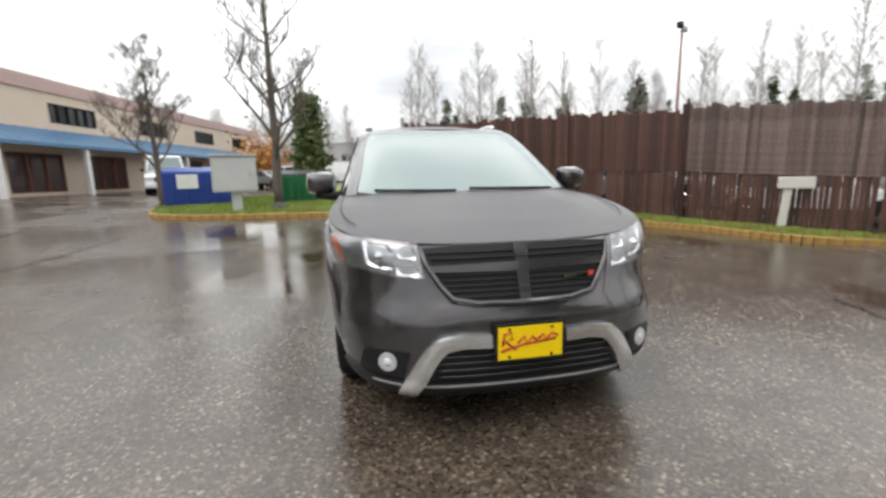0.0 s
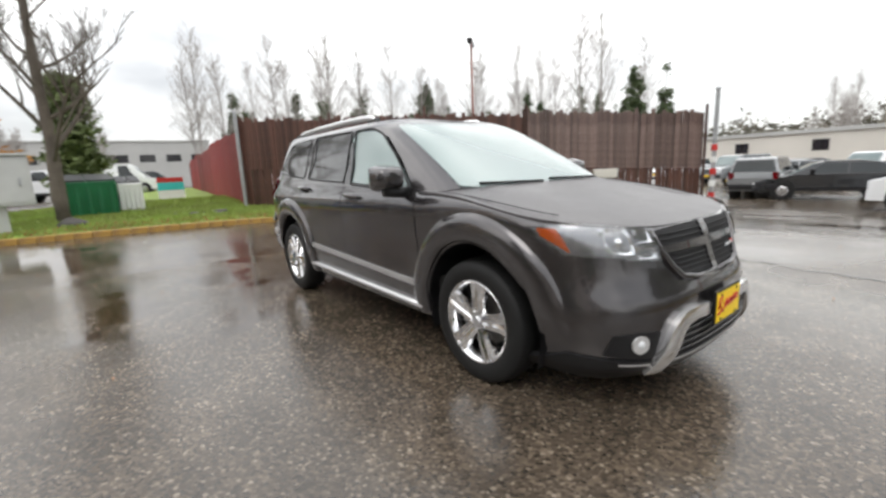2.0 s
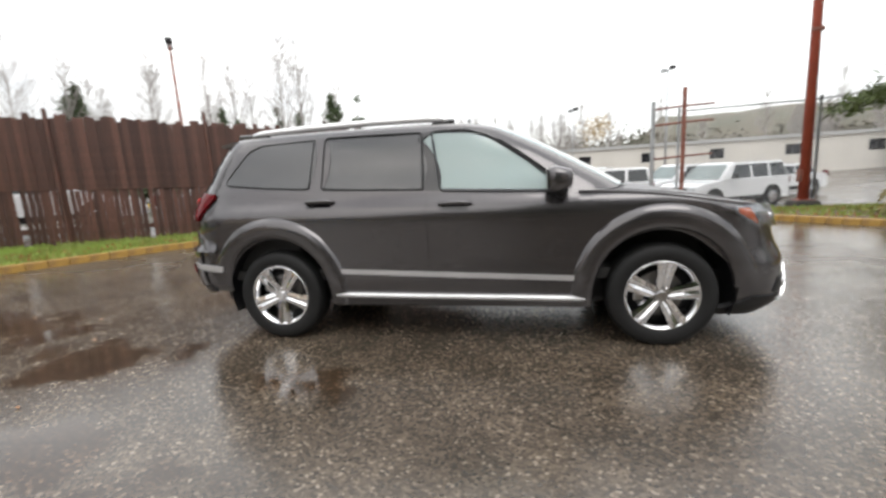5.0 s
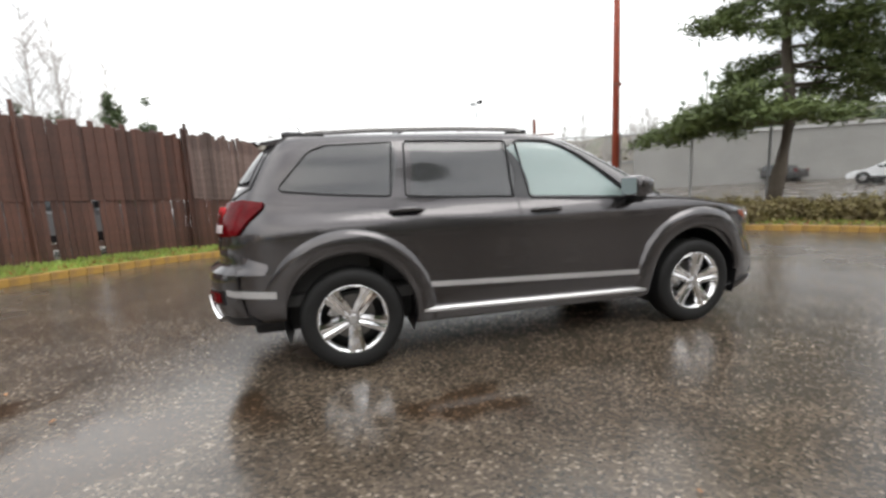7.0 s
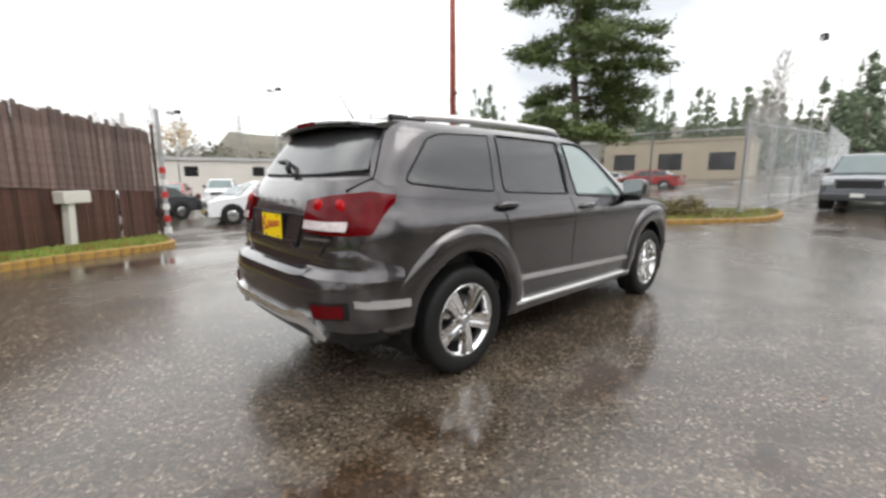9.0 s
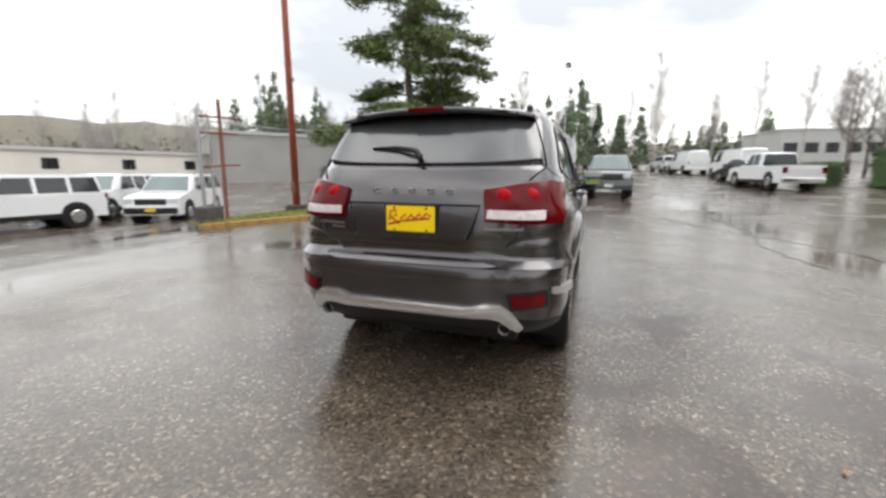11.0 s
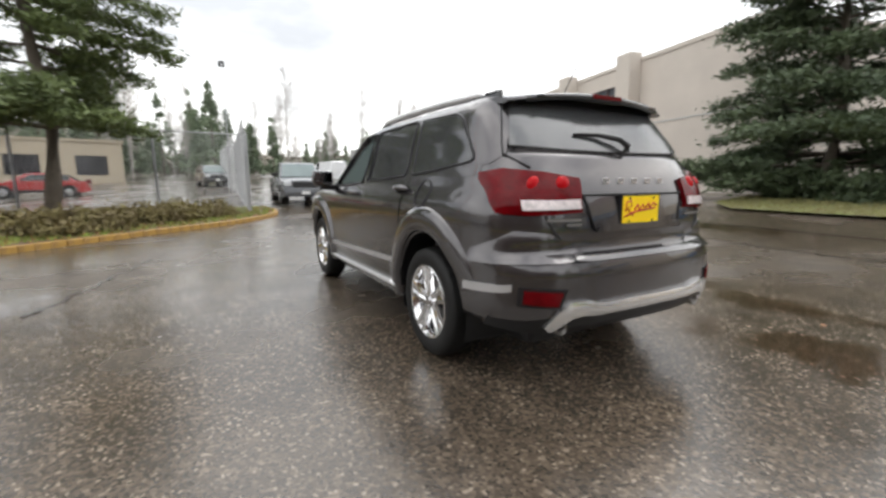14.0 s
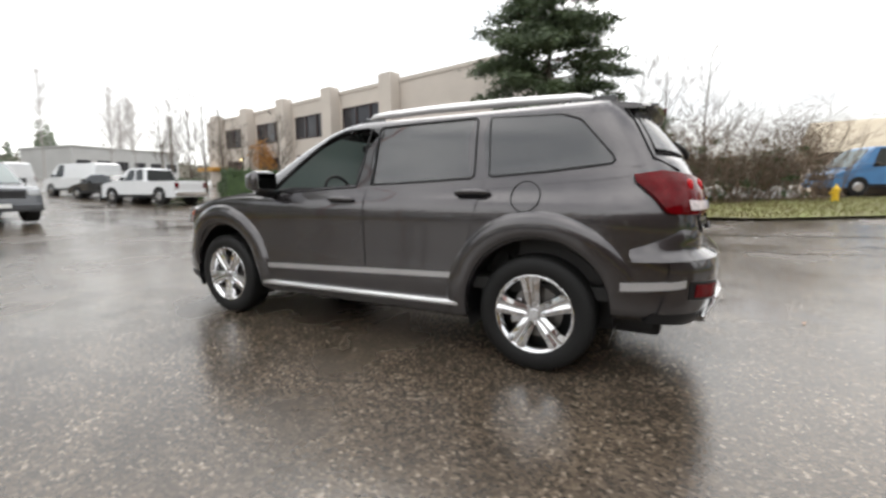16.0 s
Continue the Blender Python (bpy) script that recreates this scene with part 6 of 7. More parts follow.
        for line in ([(-0.205, 1.165), (-0.215, 1.585), (-0.6, 1.592), (-1.0, 1.595), (-1.02, 1.20), (-0.6, 1.18), (-0.205, 1.165)], [(0.83, 1.11), (0.52, 1.37), (0.28, 1.53), (0.12, 1.583), (-0.14, 1.587), (-0.07, 1.15), (0.4, 1.125), (0.83, 1.11)], [(-1.09, 1.586), (-1.55, 1.572), (-1.66, 1.534), (-1.865, 1.30), (-1.865, 1.27), (-1.5, 1.232), (-1.125, 1.207), (-1.09, 1.586)]):
            pts = resample([(x * 0.8, z) for x, z in line], 60)
            tube("window_seal", [surf(uu("x", x / 0.8, z, True), z, s, True, 0.006) for x, z in pts], 0.0075, BLACKPL, car, 5)
        # doors
        df = patch("door", [X(0.90, 1.075), X(0.4, 1.10), X(-0.165, 1.14)], [X(0.93, 0.46), X(0.4, 0.45), X(-0.165, 0.46)], PAINT, car, s, False, 0.006, 0.02, 26, 14, "front door")
        dr = patch("door", [X(-0.178, 1.142), X(-0.7, 1.165), X(-1.10, 1.185)], [X(-0.178, 0.46), X(-0.6, 0.47), X(-0.92, 0.48)], PAINT, car, s, False, 0.006, 0.02, 22, 14, "rear door")
        for d, hx, hz in ((df, 0.035, 1.035), (dr, -1.03, 1.085)):
            patch("handle_recess", [X(hx + 0.10, hz + 0.03), X(hx - 0.10, hz + 0.034)], [X(hx + 0.10, hz - 0.022), X(hx - 0.10, hz - 0.018)], GLOSSBLACK, d, s, False, 0.0075, 0.006, 12, 4, "dark handle recess")
            pts = [surf(uu("x", hx + dx, hz), hz + 0.014, s, False, o) for dx, o in ((0.125, 0.012), (0.10, 0.03), (0.05, 0.042), (-0.05, 0.042), (-0.09, 0.03), (-0.115, 0.012))]
            tube("handle", pts, [0.012, 0.017, 0.019, 0.019, 0.017, 0.012], PAINT, d, 10, "body-coloured pull handle with a bright edge")
        patch("moulding", [X(0.92, 0.517), X(-0.92, 0.585)], [X(0.92, 0.482), X(-0.92, 0.55)], STRIP, car, s, False, 0.020, 0.02, 24, 3, "satin grey side moulding")
        patch("sill", [X(0.98, 0.47), X(-0.97, 0.50)], [X(0.98, 0.27), X(-0.97, 0.29)], PAINT, car, s, False, 0.007, 0.03, 24, 5)
        tube("sill_chrome", [surf(uu("x", x, z), z, s, False, 0.022) for x, z in [(0.94 - 1.88 * k / 12, 0.352 + 0.03 * k / 12) for k in range(13)]], 0.021, SATIN, car, 10, "bright chrome strip along the sill")
        # flares and wheel wells
        for i in (1, -1):
            V, F = [], []
            nth = 34
            prof = [(0.455, -0.03), (0.455, 0.022), (0.47, 0.036), (0.50, 0.040), (0.552, 0.036), (0.592, 0.024), (0.61, 0.0)]
            a0, a1 = (6, 187) if i == 1 else (-7, 160)
            for k in range(nth + 1):
                a = math.radians(a0 + (a1 - a0) * k / nth)
                fade = min(1, 0.15 + 0.85 * (k if i == 1 else nth - k) / 7)
                for r, o in prof:
                    o = o * fade if o > 0 else o
                    x, z = 1.445 * i + r * math.cos(a), ARCH_Z + r * math.sin(a) * (1.03 if math.sin(a) > 0 else 1)
                    V.append(surf(uu("x", x, z), max(z, 0.27), s, False, o))
            q = len(prof)
            for k in range(nth):
                for j in range(q - 1):
                    a = k * q + j
                    F.append((a, a + 1, a + q + 1, a + q) if s > 0 else (a, a + q, a + q + 1, a + 1))
            f = obj_from("wheel_flare", V, F, PAINT, car, "body-coloured wheel arch flare", smooth=True)
            V, F = [], []
            for k in range(19):
                a = math.radians(-20 + 220 * k / 18)
                for y in (0.45, 0.87):
                    V.append((1.445 * i + 0.46 * math.cos(a), s * y, ARCH_Z + 0.46 * math.sin(a)))
            F = [(2 * k, 2 * k + 1, 2 * k + 3, 2 * k + 2) for k in range(18)]
            V += [(1.445 * i + 0.46 * math.cos(math.radians(b)), s * 0.45, ARCH_Z + 0.46 * math.sin(math.radians(b))) for b in range(-20, 201, 20)]
            F.append(tuple(range(38, len(V))))
            obj_from("wheel_well", V, F, BLACKPL, car, "black wheel well liner")
        # mirror
        ma = B()
        box(ma, -0.085, 0.075, -0.10, 0.12, -0.085, 0.085, 0.05)
        for v in ma.verts:
            v.co.y *= 1 - 0.15 * (v.co.x > 0)
            v.co.z *= 1 - 0.2 * (v.co.x > 0)
        mir = part("mirror", ma, PAINT, car, "body-coloured door mirror", smooth=True)
        mir.location = (0.77, s * 1.015, 1.20)
        mg = B()
        box(mg, -0.092, -0.086, -0.08, 0.10, -0.065, 0.065, 0.002)
        part("mirror_glass", mg, mat("mirror_silver", (0.42, 0.43, 0.44), 0.03, metal=1.0, vary=0.02), mir, "mirror glass")
        tube("mirror_arm", [(0.02, -s * 0.17, -0.10), (0.01, -s * 0.08, -0.095), (0.0, s * 0.02, -0.075)], [0.04, 0.035, 0.045], BLACKPL, mir, 8, "black mirror arm")
        # headlamp
        hl = patch("headlamp", [("f", 0.475, 0.919), ("f", 0.62, 0.934), ("f", 0.74, 0.952), X(1.93, 0.958), X(1.86, 0.955)], [("f", 0.455, 0.775), ("f", 0.60, 0.788), ("f", 0.71, 0.814), X(2.0, 0.825), X(1.88, 0.915)], LAMPBASE, car, s, False, 0.006, 0.02, 30, 6, "headlamp with chrome bowls")
        patch("reflector_bowl", [("f", 0.595, 0.923), ("f", 0.66, 0.932), ("f", 0.715, 0.935)], [("f", 0.585, 0.814), ("f", 0.645, 0.820), ("f", 0.70, 0.837)], CHROME, hl, s, False, 0.012, 0.012, 10, 6, "chrome reflector bowl", bulge=-0.03)
        c = Vector(surf(uu("f", 0.65, 0.872), 0.872, s, False, 0.004))
        bm = B()
        bmesh.ops.create_uvsphere(bm, u_segments=16, v_segments=10, radius=0.026, matrix=Matrix.Translation(c))
        part("projector", bm, CHROME, hl, "round projector", smooth=True)
        patch("upper_bowl", [("f", 0.49, 0.911), ("f", 0.57, 0.919)], [("f", 0.485, 0.861), ("f", 0.56, 0.865)], CHROME, hl, s, False, 0.012, 0.01, 8, 4, "chrome upper bowl", bulge=-0.02)
        patch("bowl_trim", [("f", 0.48, 0.840), ("f", 0.58, 0.848)], [("f", 0.47, 0.784), ("f", 0.57, 0.792)], CHROME, hl, s, False, 0.012, 0.01, 8, 4, "chrome turn lamp bowl", bulge=-0.018)
        patch("amber_reflector", [X(1.96, 0.945), X(1.88, 0.948)], [X(2.03, 0.835), X(1.90, 0.915)], AMBER, hl, s, False, 0.008, 0.008, 8, 4, "amber side reflector")
        lens = patch("lens", [("f", 0.475, 0.921), ("f", 0.62, 0.936), ("f", 0.74, 0.954), X(1.93, 0.960), X(1.86, 0.957)], [("f", 0.455, 0.773), ("f", 0.60, 0.786), ("f", 0.71, 0.812), X(2.0, 0.823), X(1.88, 0.913)], HEADLENS, hl, s, False, 0.030, 0.005, 22, 6, "clear lens")
        lens.visible_shadow = False
        # fog lamp in its black recess
        fr = patch("fog_recess", [("f", 0.535, 0.455), ("f", 0.64, 0.462), ("f", 0.735, 0.455)], [("f", 0.565, 0.335), ("f", 0.66, 0.34), ("f", 0.76, 0.36)], BLACKPL, car, s, False, 0.008, 0.02, 16, 5, "black fog lamp recess")
        c = Vector(surf(uu("f", 0.635, 0.408), 0.408, s, False, 0.0))
        n = Vector((0.92, s * 0.4, 0)).normalized()
        bm = B()
        cyl(bm, c - n * 0.03, c + n * 0.014, 0.046, 0.044, 24)
        part("fog_bezel", bm, SATIN, fr, "silver bezel")
        bm = B()
        bmesh.ops.create_uvsphere(bm, u_segments=18, v_segments=10, radius=0.032, matrix=Matrix.Translation(c - n * 0.01))
        part("fog_lamp", bm, LAMPCLEAR, fr, "round clear fog lamp", smooth=True)
        # silver front guard arm
        patch("guard_arm", [("f", 0.175, 0.535), ("f", 0.30, 0.545), ("f", 0.40, 0.535), ("f", 0.46, 0.49), ("f", 0.535, 0.37), ("f", 0.585, 0.265)], [("f", 0.175, 0.474), ("f", 0.30, 0.481), ("f", 0.372, 0.466), ("f", 0.415, 0.415), ("f", 0.470, 0.315), ("f", 0.51, 0.255)], GUARD, car, s, False, 0.032, 0.04, 22, 5, "satin silver bumper guard", bulge=0.008)
        # tail lamp
        tl = patch("tail_lamp", [("r", 0.425, 1.165), ("r", 0.60, 1.195), ("r", 0.75, 1.215), X(-2.10, 1.22), X(-1.965, 1.20)], [("r", 0.44, 0.995), ("r", 0.62, 0.985), ("r", 0.74, 0.985), X(-2.14, 0.995), X(-1.975, 1.165)], LAMPRED, car, s, False, 0.022, 0.03, 30, 8, "large red wrap-round tail lamp", bulge=0.012)
        patch("reverse_lens", [("r", 0.455, 1.058), ("r", 0.60, 1.054), ("r", 0.745, 1.054)], [("r", 0.452, 1.012), ("r", 0.60, 1.008), ("r", 0.745, 1.008)], REVERSE, tl, s, False, 0.032, 0.008, 12, 3, "clear reversing lens")
        for yy in (0.53, 0.67):
            c = Vector(surf(uu("r", yy, 1.13), 1.13, s, False, 0.006))
            bm = B()
            bmesh.ops.create_uvsphere(bm, u_segments=18, v_segments=10, radius=0.052, matrix=Matrix.Translation(c) @ Matrix.Diagonal((0.5, 1, 1, 1)))
            part("bulb_ring", bm, BRIGHTRED, tl, "round lamp", smooth=True)
        patch("rear_reflector", [("r", 0.60, 0.605), ("r", 0.76, 0.615)], [("r", 0.62, 0.535), ("r", 0.765, 0.548)], LAMPRED, car, s, False, 0.034, 0.025, 8, 4, "red bumper reflector")
        patch("reflector_frame", [("r", 0.575, 0.618), ("r", 0.78, 0.632)], [("r", 0.605, 0.522), ("r", 0.785, 0.535)], BLACKPL, car, s, False, 0.024, 0.024, 8, 4, "black frame")
        # bumper ledge coloured light grey for the sky it reflects
        patch("bumper_side_strip", [X(-1.93, 0.612), X(-2.2, 0.632), ("r", 0.80, 0.64)], [X(-1.93, 0.568), X(-2.2, 0.592), ("r", 0.80, 0.602)], STRIP, car, s, False, 0.026, 0.026, 10, 3, "light grey bumper strip for the ledge's sky reflection")
        bm = B()
        cyl(bm, (-2.20, s * 0.575, 0.385), (-2.365, s * 0.575, 0.40), 0.036, seg=24, caps=False)
        e = part("exhaust_tip", bm, DISC, car, "chrome exhaust tip", smooth=True)
        m = e.modifiers.new("thick", "SOLIDIFY")
        m.thickness = 0.006
        bm = B()
        cyl(bm, (-2.25, s * 0.575, 0.387), (-2.30, s * 0.575, 0.39), 0.031, seg=18)
        part("pipe", bm, GAP, e)
        # roof rail
        pts = [(-0.02, 1.682), (-0.08, 1.71), (-0.2, 1.718), (-0.6, 1.724), (-1.2, 1.72), (-1.62, 1.706), (-1.80, 1.672)]
        tube("roof_rail", [(x, s * (0.605 - 0.01 * abs(x + 0.7)), z - 0.022) for x, z in pts], [0.014, 0.024, 0.027, 0.027, 0.027, 0.025, 0.014], SATIN, car, 10, "chrome roof rail")
        for xa, xb in ((0.02, -0.16), (-1.55, -1.84)):
            bm = B()
            box(bm, min(xa, xb), max(xa, xb), s * 0.596 - 0.02, s * 0.596 + 0.02, 1.61, 1.684, 0.018)
            part("rail_foot", bm, GLOSSBLACK, car, "black roof rail foot")
    # fuel flap on the left side
    pts = [surf(uu("x", -1.375 + 0.09 * math.cos(a), 1.085), 1.085 + 0.09 * math.sin(a), 1, False, 0.003) for a in [k * math.pi / 18 for k in range(37)]]
    tube("fuel_flap_gap", pts, 0.004, GAP, car, 5)
    # nose: grille, intake, plate
    patch("grille", [("f", 0.0, 0.918), ("f", 0.25, 0.918), ("f", 0.46, 0.909)], [("f", 0.0, 0.655), ("f", 0.22, 0.660), ("f", 0.345, 0.682)], GAP, car, 1, False, 0.004, 0.02, 12, 8, "black honeycomb grille", both=True)
    for k in range(9):
        z = 0.69 + 0.0245 * k
        if abs(z - 0.812) > 0.02:
            w = 0.33 + 0.115 * (z - 0.68) / 0.23
            tube("grille_slat", [surf(uu("f", abs(v), z), z, 1 if v > 0 else -1, False, 0.012) for v in np.linspace(-w, w, 23)], 0.0045, GAP, car, 5)
    frame_pts = [(0.0, 0.657), (0.22, 0.661), (0.335, 0.682), (0.385, 0.742), (0.44, 0.83), (0.465, 0.912)]
    for s in (-1, 1):
        tube("grille_frame", [surf(uu("f", y, z), z, s, False, 0.012) for y, z in frame_pts], [0.017, 0.017, 0.017, 0.015, 0.014, 0.012], PAINT, car, 8)
    patch("grille_bar", [("f", 0.0, 0.838), ("f", 0.2, 0.836), ("f", 0.43, 0.832)], [("f", 0.0, 0.795), ("f", 0.2, 0.799), ("f", 0.42, 0.803)], PAINT, car, 1, False, 0.018, 0.018, 12, 3, "grey crosshair bar", both=True)
    patch("grille_bar", [("f", 0.0, 0.913), ("f", 0.034, 0.913)], [("f", 0.0, 0.669), ("f", 0.026, 0.669)], PAINT, car, 1, False, 0.016, 0.016, 5, 8, "grey crosshair bar", both=True)
    patch("grille_badge", [("f", 0.20, 0.760), ("f", 0.325, 0.766)], [("f", 0.20, 0.747), ("f", 0.325, 0.751)], CHROME, car, 1, False, 0.022, 0.008, 6, 2, "small chrome badge with a red end")
    patch("badge_tip", [("f", 0.33, 0.771), ("f", 0.36, 0.771)], [("f", 0.328, 0.749), ("f", 0.352, 0.749)], RED_P, car, 1, False, 0.022, 0.008, 4, 2, "red badge end")
    patch("lower_intake", [("f", 0.0, 0.475), ("f", 0.3, 0.47), ("f", 0.42, 0.44)], [("f", 0.0, 0.315), ("f", 0.35, 0.315), ("f", 0.50, 0.32)], BLACKPL, car, 1, False, 0.003, 0.02, 12, 6, "black lower intake", both=True)
    for z in (0.345, 0.375, 0.405, 0.435):
        tube("intake_slat", [surf(uu("f", abs(v), z), z, 1 if v > 0 else -1, False, 0.010) for v in np.linspace(-0.42, 0.42, 21)], 0.006, GLOSSBLACK, car, 5)
    patch("chin", [("f", 0.0, 0.315), ("f", 0.5, 0.315), ("f", 0.83, 0.35)], [("f", 0.0, 0.185), ("f", 0.5, 0.19), ("f", 0.82, 0.215)], BLACKPL, car, 1, False, 0.012, 0.03, 16, 4, "black chin", both=True)
    patch("chin_line", [("f", 0.0, 0.300), ("f", 0.5, 0.302), ("f", 0.70, 0.315)], [("f", 0.0, 0.290), ("f", 0.5, 0.292), ("f", 0.70, 0.307)], STRIP, car, 1, False, 0.016, 0.006, 16, 2, both=True)

    def plate(x, yaw, z, label):
        p = new("plate_holder")
        p.parent, p.matrix_basis = car, pose(x, -0.006, z, 0, 0, yaw)
        p["label"] = label
        bm = B()
        box(bm, -0.012, 0.0, -0.165, 0.165, -0.09, 0.09, 0.004)
        part("plate_frame", bm, BLACKPL, p, "black plate frame")
        bm = B()
        box(bm, 0.0005, 0.004, -0.152, 0.152, -0.076, 0.076, 0.001)
        part("plate_face", bm, PLATE_Y, p, "yellow dealer plate")
        for pts in ([(-0.13, -0.01), (-0.125, 0.045), (-0.09, 0.05), (-0.085, 0.02), (-0.12, 0.012), (-0.07, -0.03)], [(-0.06, 0.0), (-0.03, 0.03), (-0.02, -0.005), (0.01, 0.028), (0.03, 0.0)], [(0.035, 0.01), (0.06, 0.035), (0.07, 0.005), (0.10, 0.035), (0.13, 0.02)], [(-0.14, -0.035), (-0.05, -0.01), (0.12, 0.008)]):
            tube("red_stroke", [(0.004, y, z) for y, z in pts], 0.0058, RED_P, p, 5, "red stroke of unreadable script")
        for yy in (-0.10, 0.10):
            bm = B()
            cyl(bm, (0.003, yy, -0.064), (0.008, yy, -0.064), 0.007, seg=8)
            part("screw", bm, BLACKPL, p)
            bm = B()
            cyl(bm, (0.003, yy, 0.064), (0.008, yy, 0.064), 0.007, seg=8)
            part("screw", bm, BLACKPL, p)
        return p

    plate(2.43, 0, 0.497, "yellow dealer plate in a black frame")
    # tail: panel gap, niche, badges, bumper, guard
    patch("plate_niche", [("r", 0.0, 1.075), ("r", 0.40, 1.075)], [("r", 0.0, 0.905), ("r", 0.345, 0.905)], PAINT, car, 1, False, 0.003, 0.01, 10, 5, "plate niche", both=True)
    for s in (-1, 1):
        tube("niche_edge", [surf(uu("r", y, z), z, s, False, 0.006) for y, z in [(0.0, 1.083), (0.2, 1.083), (0.41, 1.083), (0.385, 1.0), (0.352, 0.90)]], 0.007, GAP, car, 5)
        tube("tailgate_gap", [surf(uu("r", y, z), z, s, False, 0.002) for y, z in [(0.0, 0.768), (0.3, 0.77), (0.47, 0.775), (0.53, 0.83), (0.60, 0.90), (0.64, 0.98)]], 0.009, GAP, car, 5)
        tube("tailgate_gap", [surf(uu("r", y, z, True), z, s, True, 0.006) for y, z in [(0.66, 1.225), (0.735, 1.30), (0.72, 1.36), (0.68, 1.48), (0.63, 1.60)]], 0.006, GAP, car, 5)
        patch("bumper_wing", [("r", 0.50, 0.84), ("r", 0.64, 0.895), ("r", 0.78, 0.91), X(-2.2, 0.90), X(-1.97, 0.80)], [("r", 0.40, 0.745), ("r", 0.60, 0.735), ("r", 0.78, 0.735), X(-2.22, 0.735), X(-1.98, 0.735)], PAINT, car, s, False, 0.006, 0.03, 26, 7, bulge=0.008, lean=0.026)
    patch("niche_ledge", [("r", 0.0, 0.925), ("r", 0.335, 0.925)], [("r", 0.0, 0.89), ("r", 0.35, 0.888)], PAINT, car, 1, False, 0.030, 0.03, 10, 3, "tailgate pull ledge", both=True)
    patch("bumper_step", [("r", 0.0, 0.765), ("r", 0.45, 0.765), ("r", 0.52, 0.775)], [("r", 0.0, 0.735), ("r", 0.45, 0.735), ("r", 0.52, 0.74)], PAINT, car, 1, False, 0.034, 0.034, 12, 3, "load step", both=True)
    patch("rear_bumper", [("r", 0.0, 0.735), ("r", 0.5, 0.735), ("r", 0.70, 0.75), X(-2.15, 0.75)], [("r", 0.0, 0.50), ("r", 0.5, 0.50), ("r", 0.66, 0.47), ("r", 0.74, 0.455), X(-2.12, 0.45)], PAINT, car, 1, False, 0.018, 0.03, 18, 8, "grey rear bumper", both=True)
    patch("rear_valance", [("r", 0.0, 0.50), ("r", 0.55, 0.49), ("r", 0.66, 0.465), X(-2.1, 0.45)], [("r", 0.0, 0.36), ("r", 0.6, 0.365), X(-2.05, 0.39)], BLACKPL, car, 1, False, 0.006, 0.03, 16, 5, "black rear valance", both=True)
    patch("rear_guard", [("r", 0.0, 0.535), ("r", 0.38, 0.535), ("r", 0.46, 0.557), ("r", 0.56, 0.555), ("r", 0.625, 0.50), ("r", 0.665, 0.43)], [("r", 0.0, 0.475), ("r", 0.38, 0.475), ("r", 0.48, 0.485), ("r", 0.54, 0.475), ("r", 0.59, 0.435), ("r", 0.635, 0.405)], GUARD, car, 1, False, 0.042, 0.045, 24, 5, "bright silver rear bumper guard", both=True, bulge=0.012)
    plate(-2.352, 180, 0.998, "yellow dealer plate on the tailgate")
    for k in range(5):
        y = -0.228 + 0.114 * k
        for yy, zz, w, h in ((y, 1.168, 0.040, 0.006), (y, 1.148, 0.040, 0.006), (y - 0.017, 1.158, 0.008, 0.024), (y + 0.017, 1.158, 0.008, 0.024)):
            bm = B()
            x = surf(uu("r", abs(yy), zz), zz)[0]
            box(bm, x - 0.010, x + 0.004, yy - w / 2, yy + w / 2, zz - h / 2, zz + h / 2, 0.001)
            part("badge_bar", bm, CHROME, car)
    for s, z, w in ((1, 0.955, 0.20), (1, 0.93, 0.09), (-1, 0.955, 0.21)):
        patch("model_badge", [("r", 0.44, z + 0.008), ("r", 0.44 + w, z + 0.010)], [("r", 0.44, z - 0.006), ("r", 0.44 + w, z - 0.004)], DISC, car, s, False, 0.010, 0.006, 8, 2, "small chrome badge")
    # spoiler, brake lamp, wiper, aerial
    V, F = [], []
    prof = [(-1.80, 1.672), (-1.95, 1.670), (-2.07, 1.648), (-2.082, 1.632), (-2.05, 1.622), (-1.94, 1.632)]
    nv = 21
    for j in range(nv):
        v = -1 + 2 * j / (nv - 1)
        for x, z in prof:
            V.append((x + 0.10 * abs(v) ** 3, v * 0.655, z - 0.045 * v * v + 0.008))
    q = len(prof)
    F = [(j * q + k, j * q + (k + 1) % q, (j + 1) * q + (k + 1) % q, (j + 1) * q + k) for j in range(nv - 1) for k in range(q)]
    F += [tuple(range(q)), tuple((nv - 1) * q + k for k in reversed(range(q)))]
    sp = obj_from("spoiler", V, F, PAINT, car, "roof spoiler", smooth=False)
    # added black tube gives the back-facing edge its shade
    tube("spoiler_edge", [(-2.066 + 0.10 * abs(v) ** 3, v * 0.64, 1.641 - 0.045 * v * v) for v in np.linspace(-0.86, 0.86, 19)], 0.019, GLOSSBLACK, sp, 8, "trailing edge blackened for its shade")
    bm = B()
    box(bm, -2.094, -2.05, -0.115, 0.115, 1.630, 1.656, 0.004)
    part("brake_lamp", bm, LAMPRED, sp, "red high brake lamp")
    bm = B()
    box(bm, -2.055, -1.98, -0.50, 0.50, 1.618, 1.630, 0.004)
    part("spoiler_underside", bm, GLOSSBLACK, sp, "black underside")
    wp = [surf(uu("r", abs(y), z, True), z, 1 if y > 0 else -1, True, o) for y, z, o in ((-0.02, 1.315, 0.02), (-0.02, 1.33, 0.045), (0.02, 1.365, 0.045), (0.16, 1.395, 0.03), (0.33, 1.40, 0.018))]
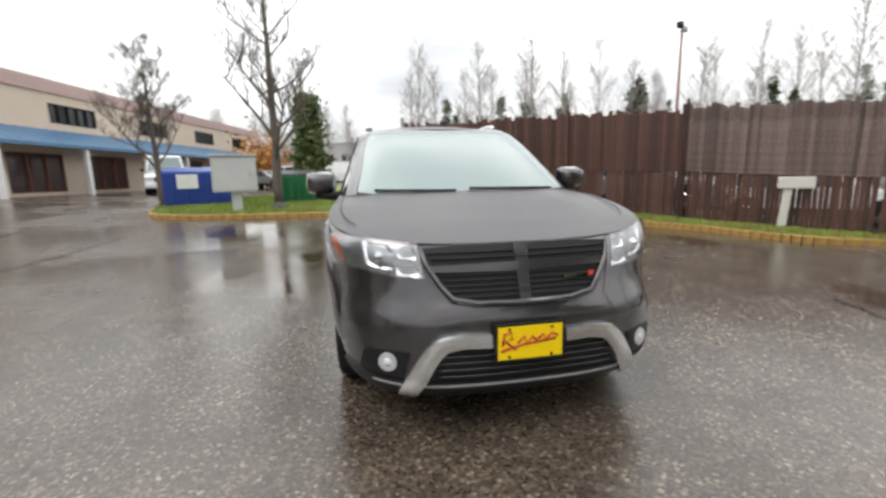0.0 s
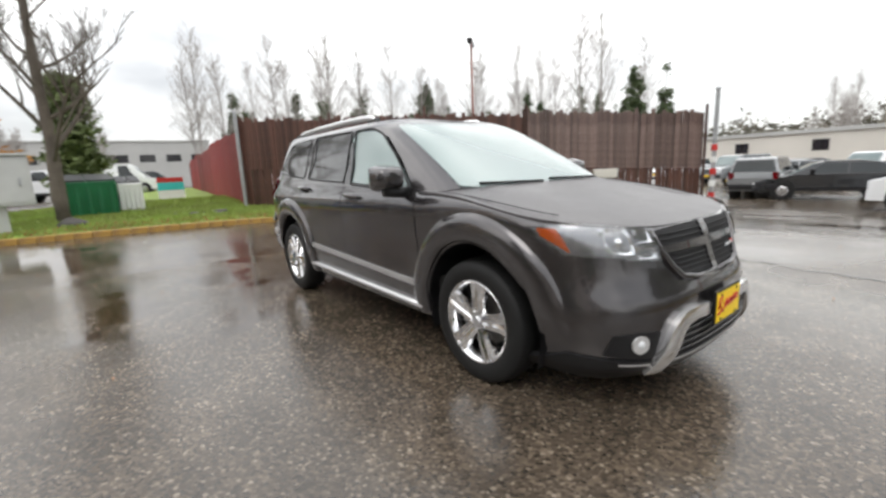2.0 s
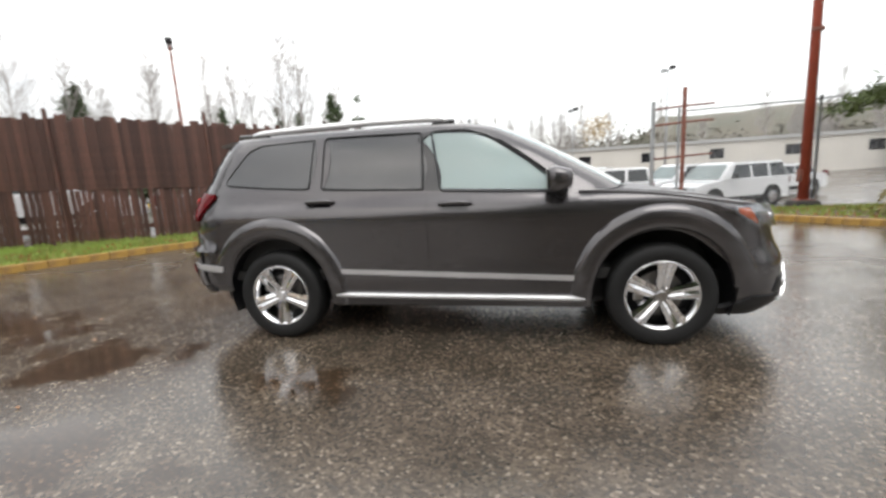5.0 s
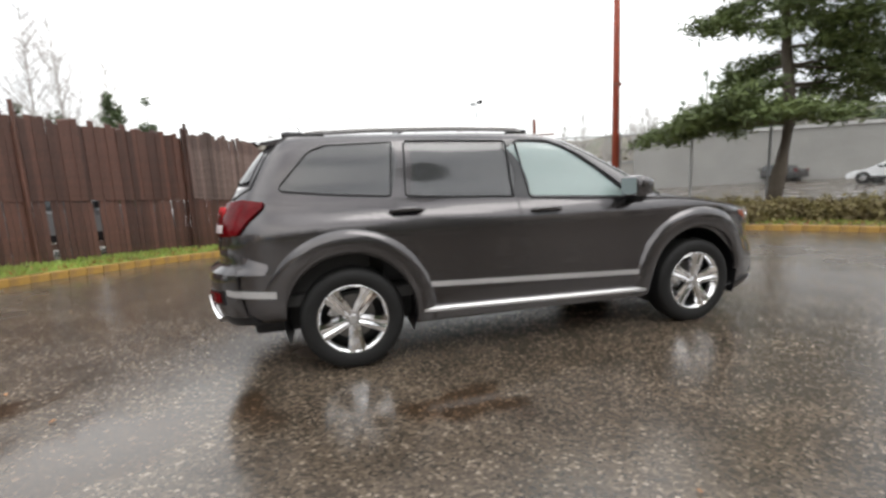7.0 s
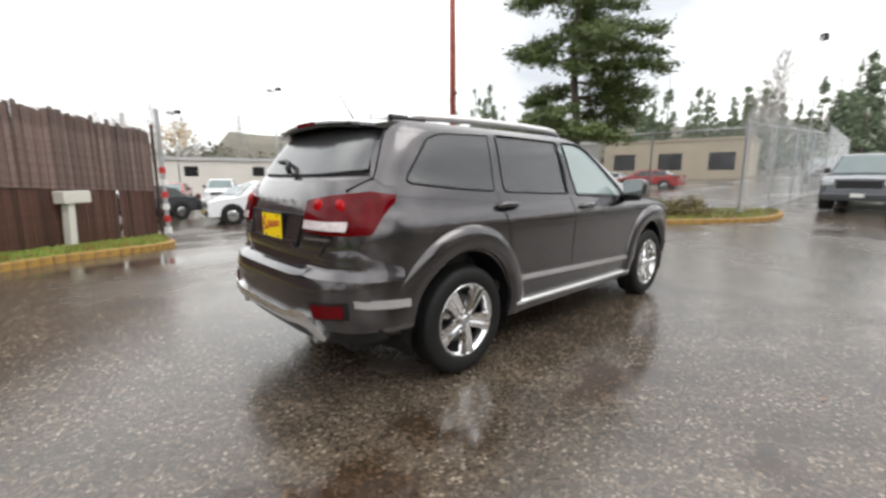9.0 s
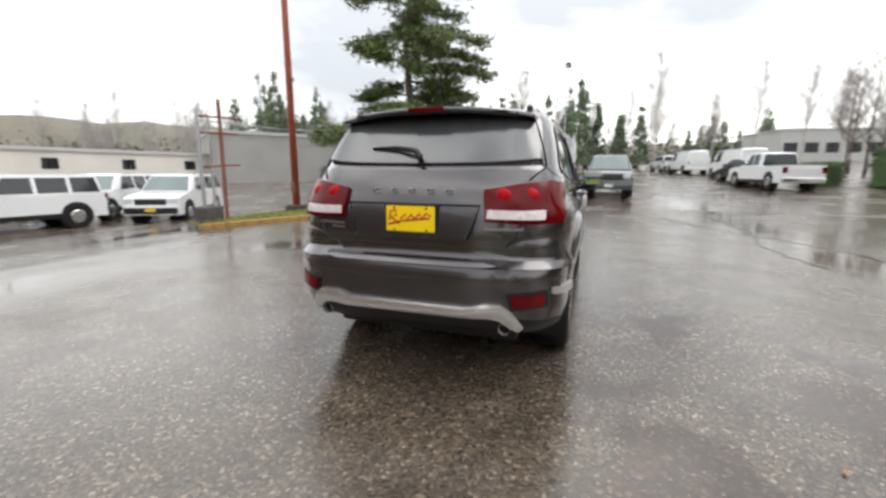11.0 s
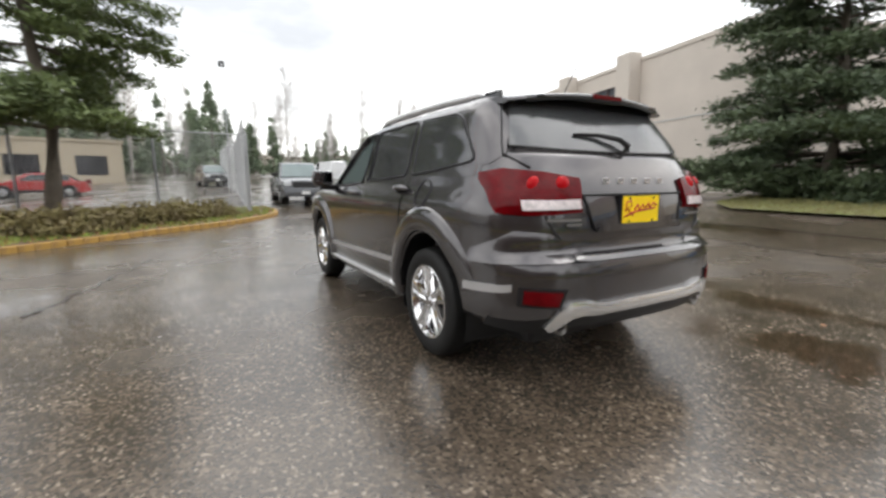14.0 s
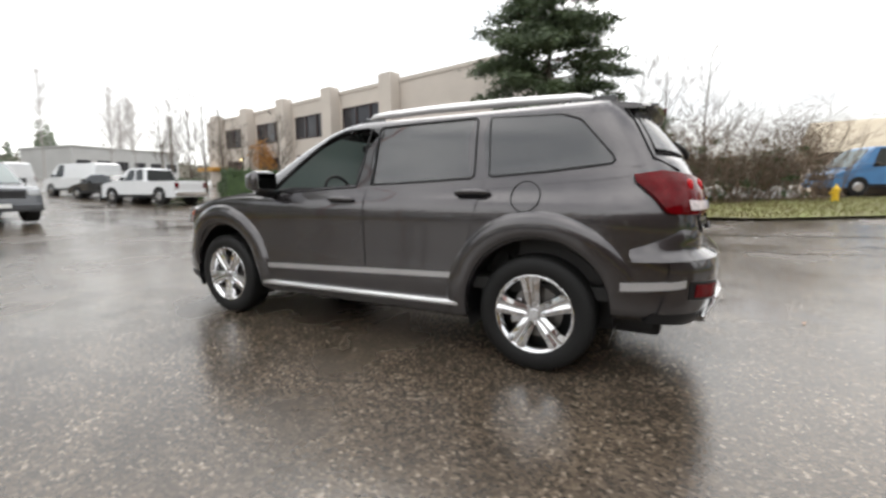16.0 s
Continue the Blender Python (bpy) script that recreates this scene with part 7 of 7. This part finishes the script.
    tube("rear_wiper", wp, [0.02, 0.02, 0.016, 0.013, 0.007], BLACKPL, car, 8, "black rear wiper")
    for y0, y1 in ((0.62, 0.02), (-0.08, -0.62)):
        pts = [surf(uu("f", abs(y), z, True), z, 1 if y > 0 else -1, True, 0.014) for y, z in [(y0 + (y1 - y0) * k / 8, 1.125 + 0.012 * k / 8) for k in range(9)]]
        tube("wiper", pts, 0.009, BLACKPL, car, 6, "black windscreen wiper")
    tube("aerial", [(-1.70, 0.0, 1.685), (-1.74, 0.0, 1.75), (-1.83, 0.0, 1.88)], [0.008, 0.004, 0.003], BLACKPL, car, 6, "thin roof aerial")
    # underbody and cabin
    bm = B()
    box(bm, -2.15, 2.1, -0.62, 0.62, 0.24, 0.50, 0.05)
    box(bm, -0.95, 0.95, -0.84, 0.84, 0.26, 0.45, 0.03)
    part("underbody", bm, BLACKPL, car, "black underbody")
    bm = B()
    box(bm, -2.1, 1.2, -0.80, 0.80, 0.47, 0.55, 0.01)
    box(bm, -2.1, -1.3, -0.76, 0.76, 0.55, 1.05, 0.03)
    part("cabin_floor", bm, INTERIOR, car, "dark cabin floor")
    bm = B()
    box(bm, 0.68, 1.2, -0.74, 0.74, 0.75, 1.085, 0.06)
    part("dashboard", bm, INTERIOR, car, "dark dashboard")
    for xx in (0.02, -0.95):
        for s in (-1, 1):
            bm = B()
            box(bm, xx - 0.25, xx + 0.27, s * 0.38 - 0.25, s * 0.38 + 0.25, 0.55, 0.80, 0.06)
            box(bm, xx - 0.38, xx - 0.22, s * 0.38 - 0.24, s * 0.38 + 0.24, 0.65, 1.26, 0.06)
            box(bm, xx - 0.40, xx - 0.30, s * 0.38 - 0.13, s * 0.38 + 0.13, 1.29, 1.46, 0.04)
            part("seat", bm, INTERIOR, car, "dark cloth seat")
    pts = [(0.50 + 0.06 * math.sin(a), 0.38 + 0.18 * math.cos(a), 1.08 + 0.17 * math.sin(a)) for a in [k * math.pi / 12 for k in range(25)]]
    tube("steering_wheel", pts, 0.014, BLACKPL, car, 8, "black steering wheel")
    bm = B()
    box(bm, 0.42, 0.45, -0.11, 0.11, 1.48, 1.54, 0.012)
    part("inside_mirror", bm, BLACKPL, car)
    proto = wheel()
    for (i, s), (x, y, z) in HUBS.items():
        w = proto if (i, s) == (1, 1) else copy_thing(proto, Matrix())
        w.parent = car
        w.matrix_basis = pose(x, y, z, 0, 13 * i + 20 * s, 0 if s > 0 else 180)
    return car


crossover()
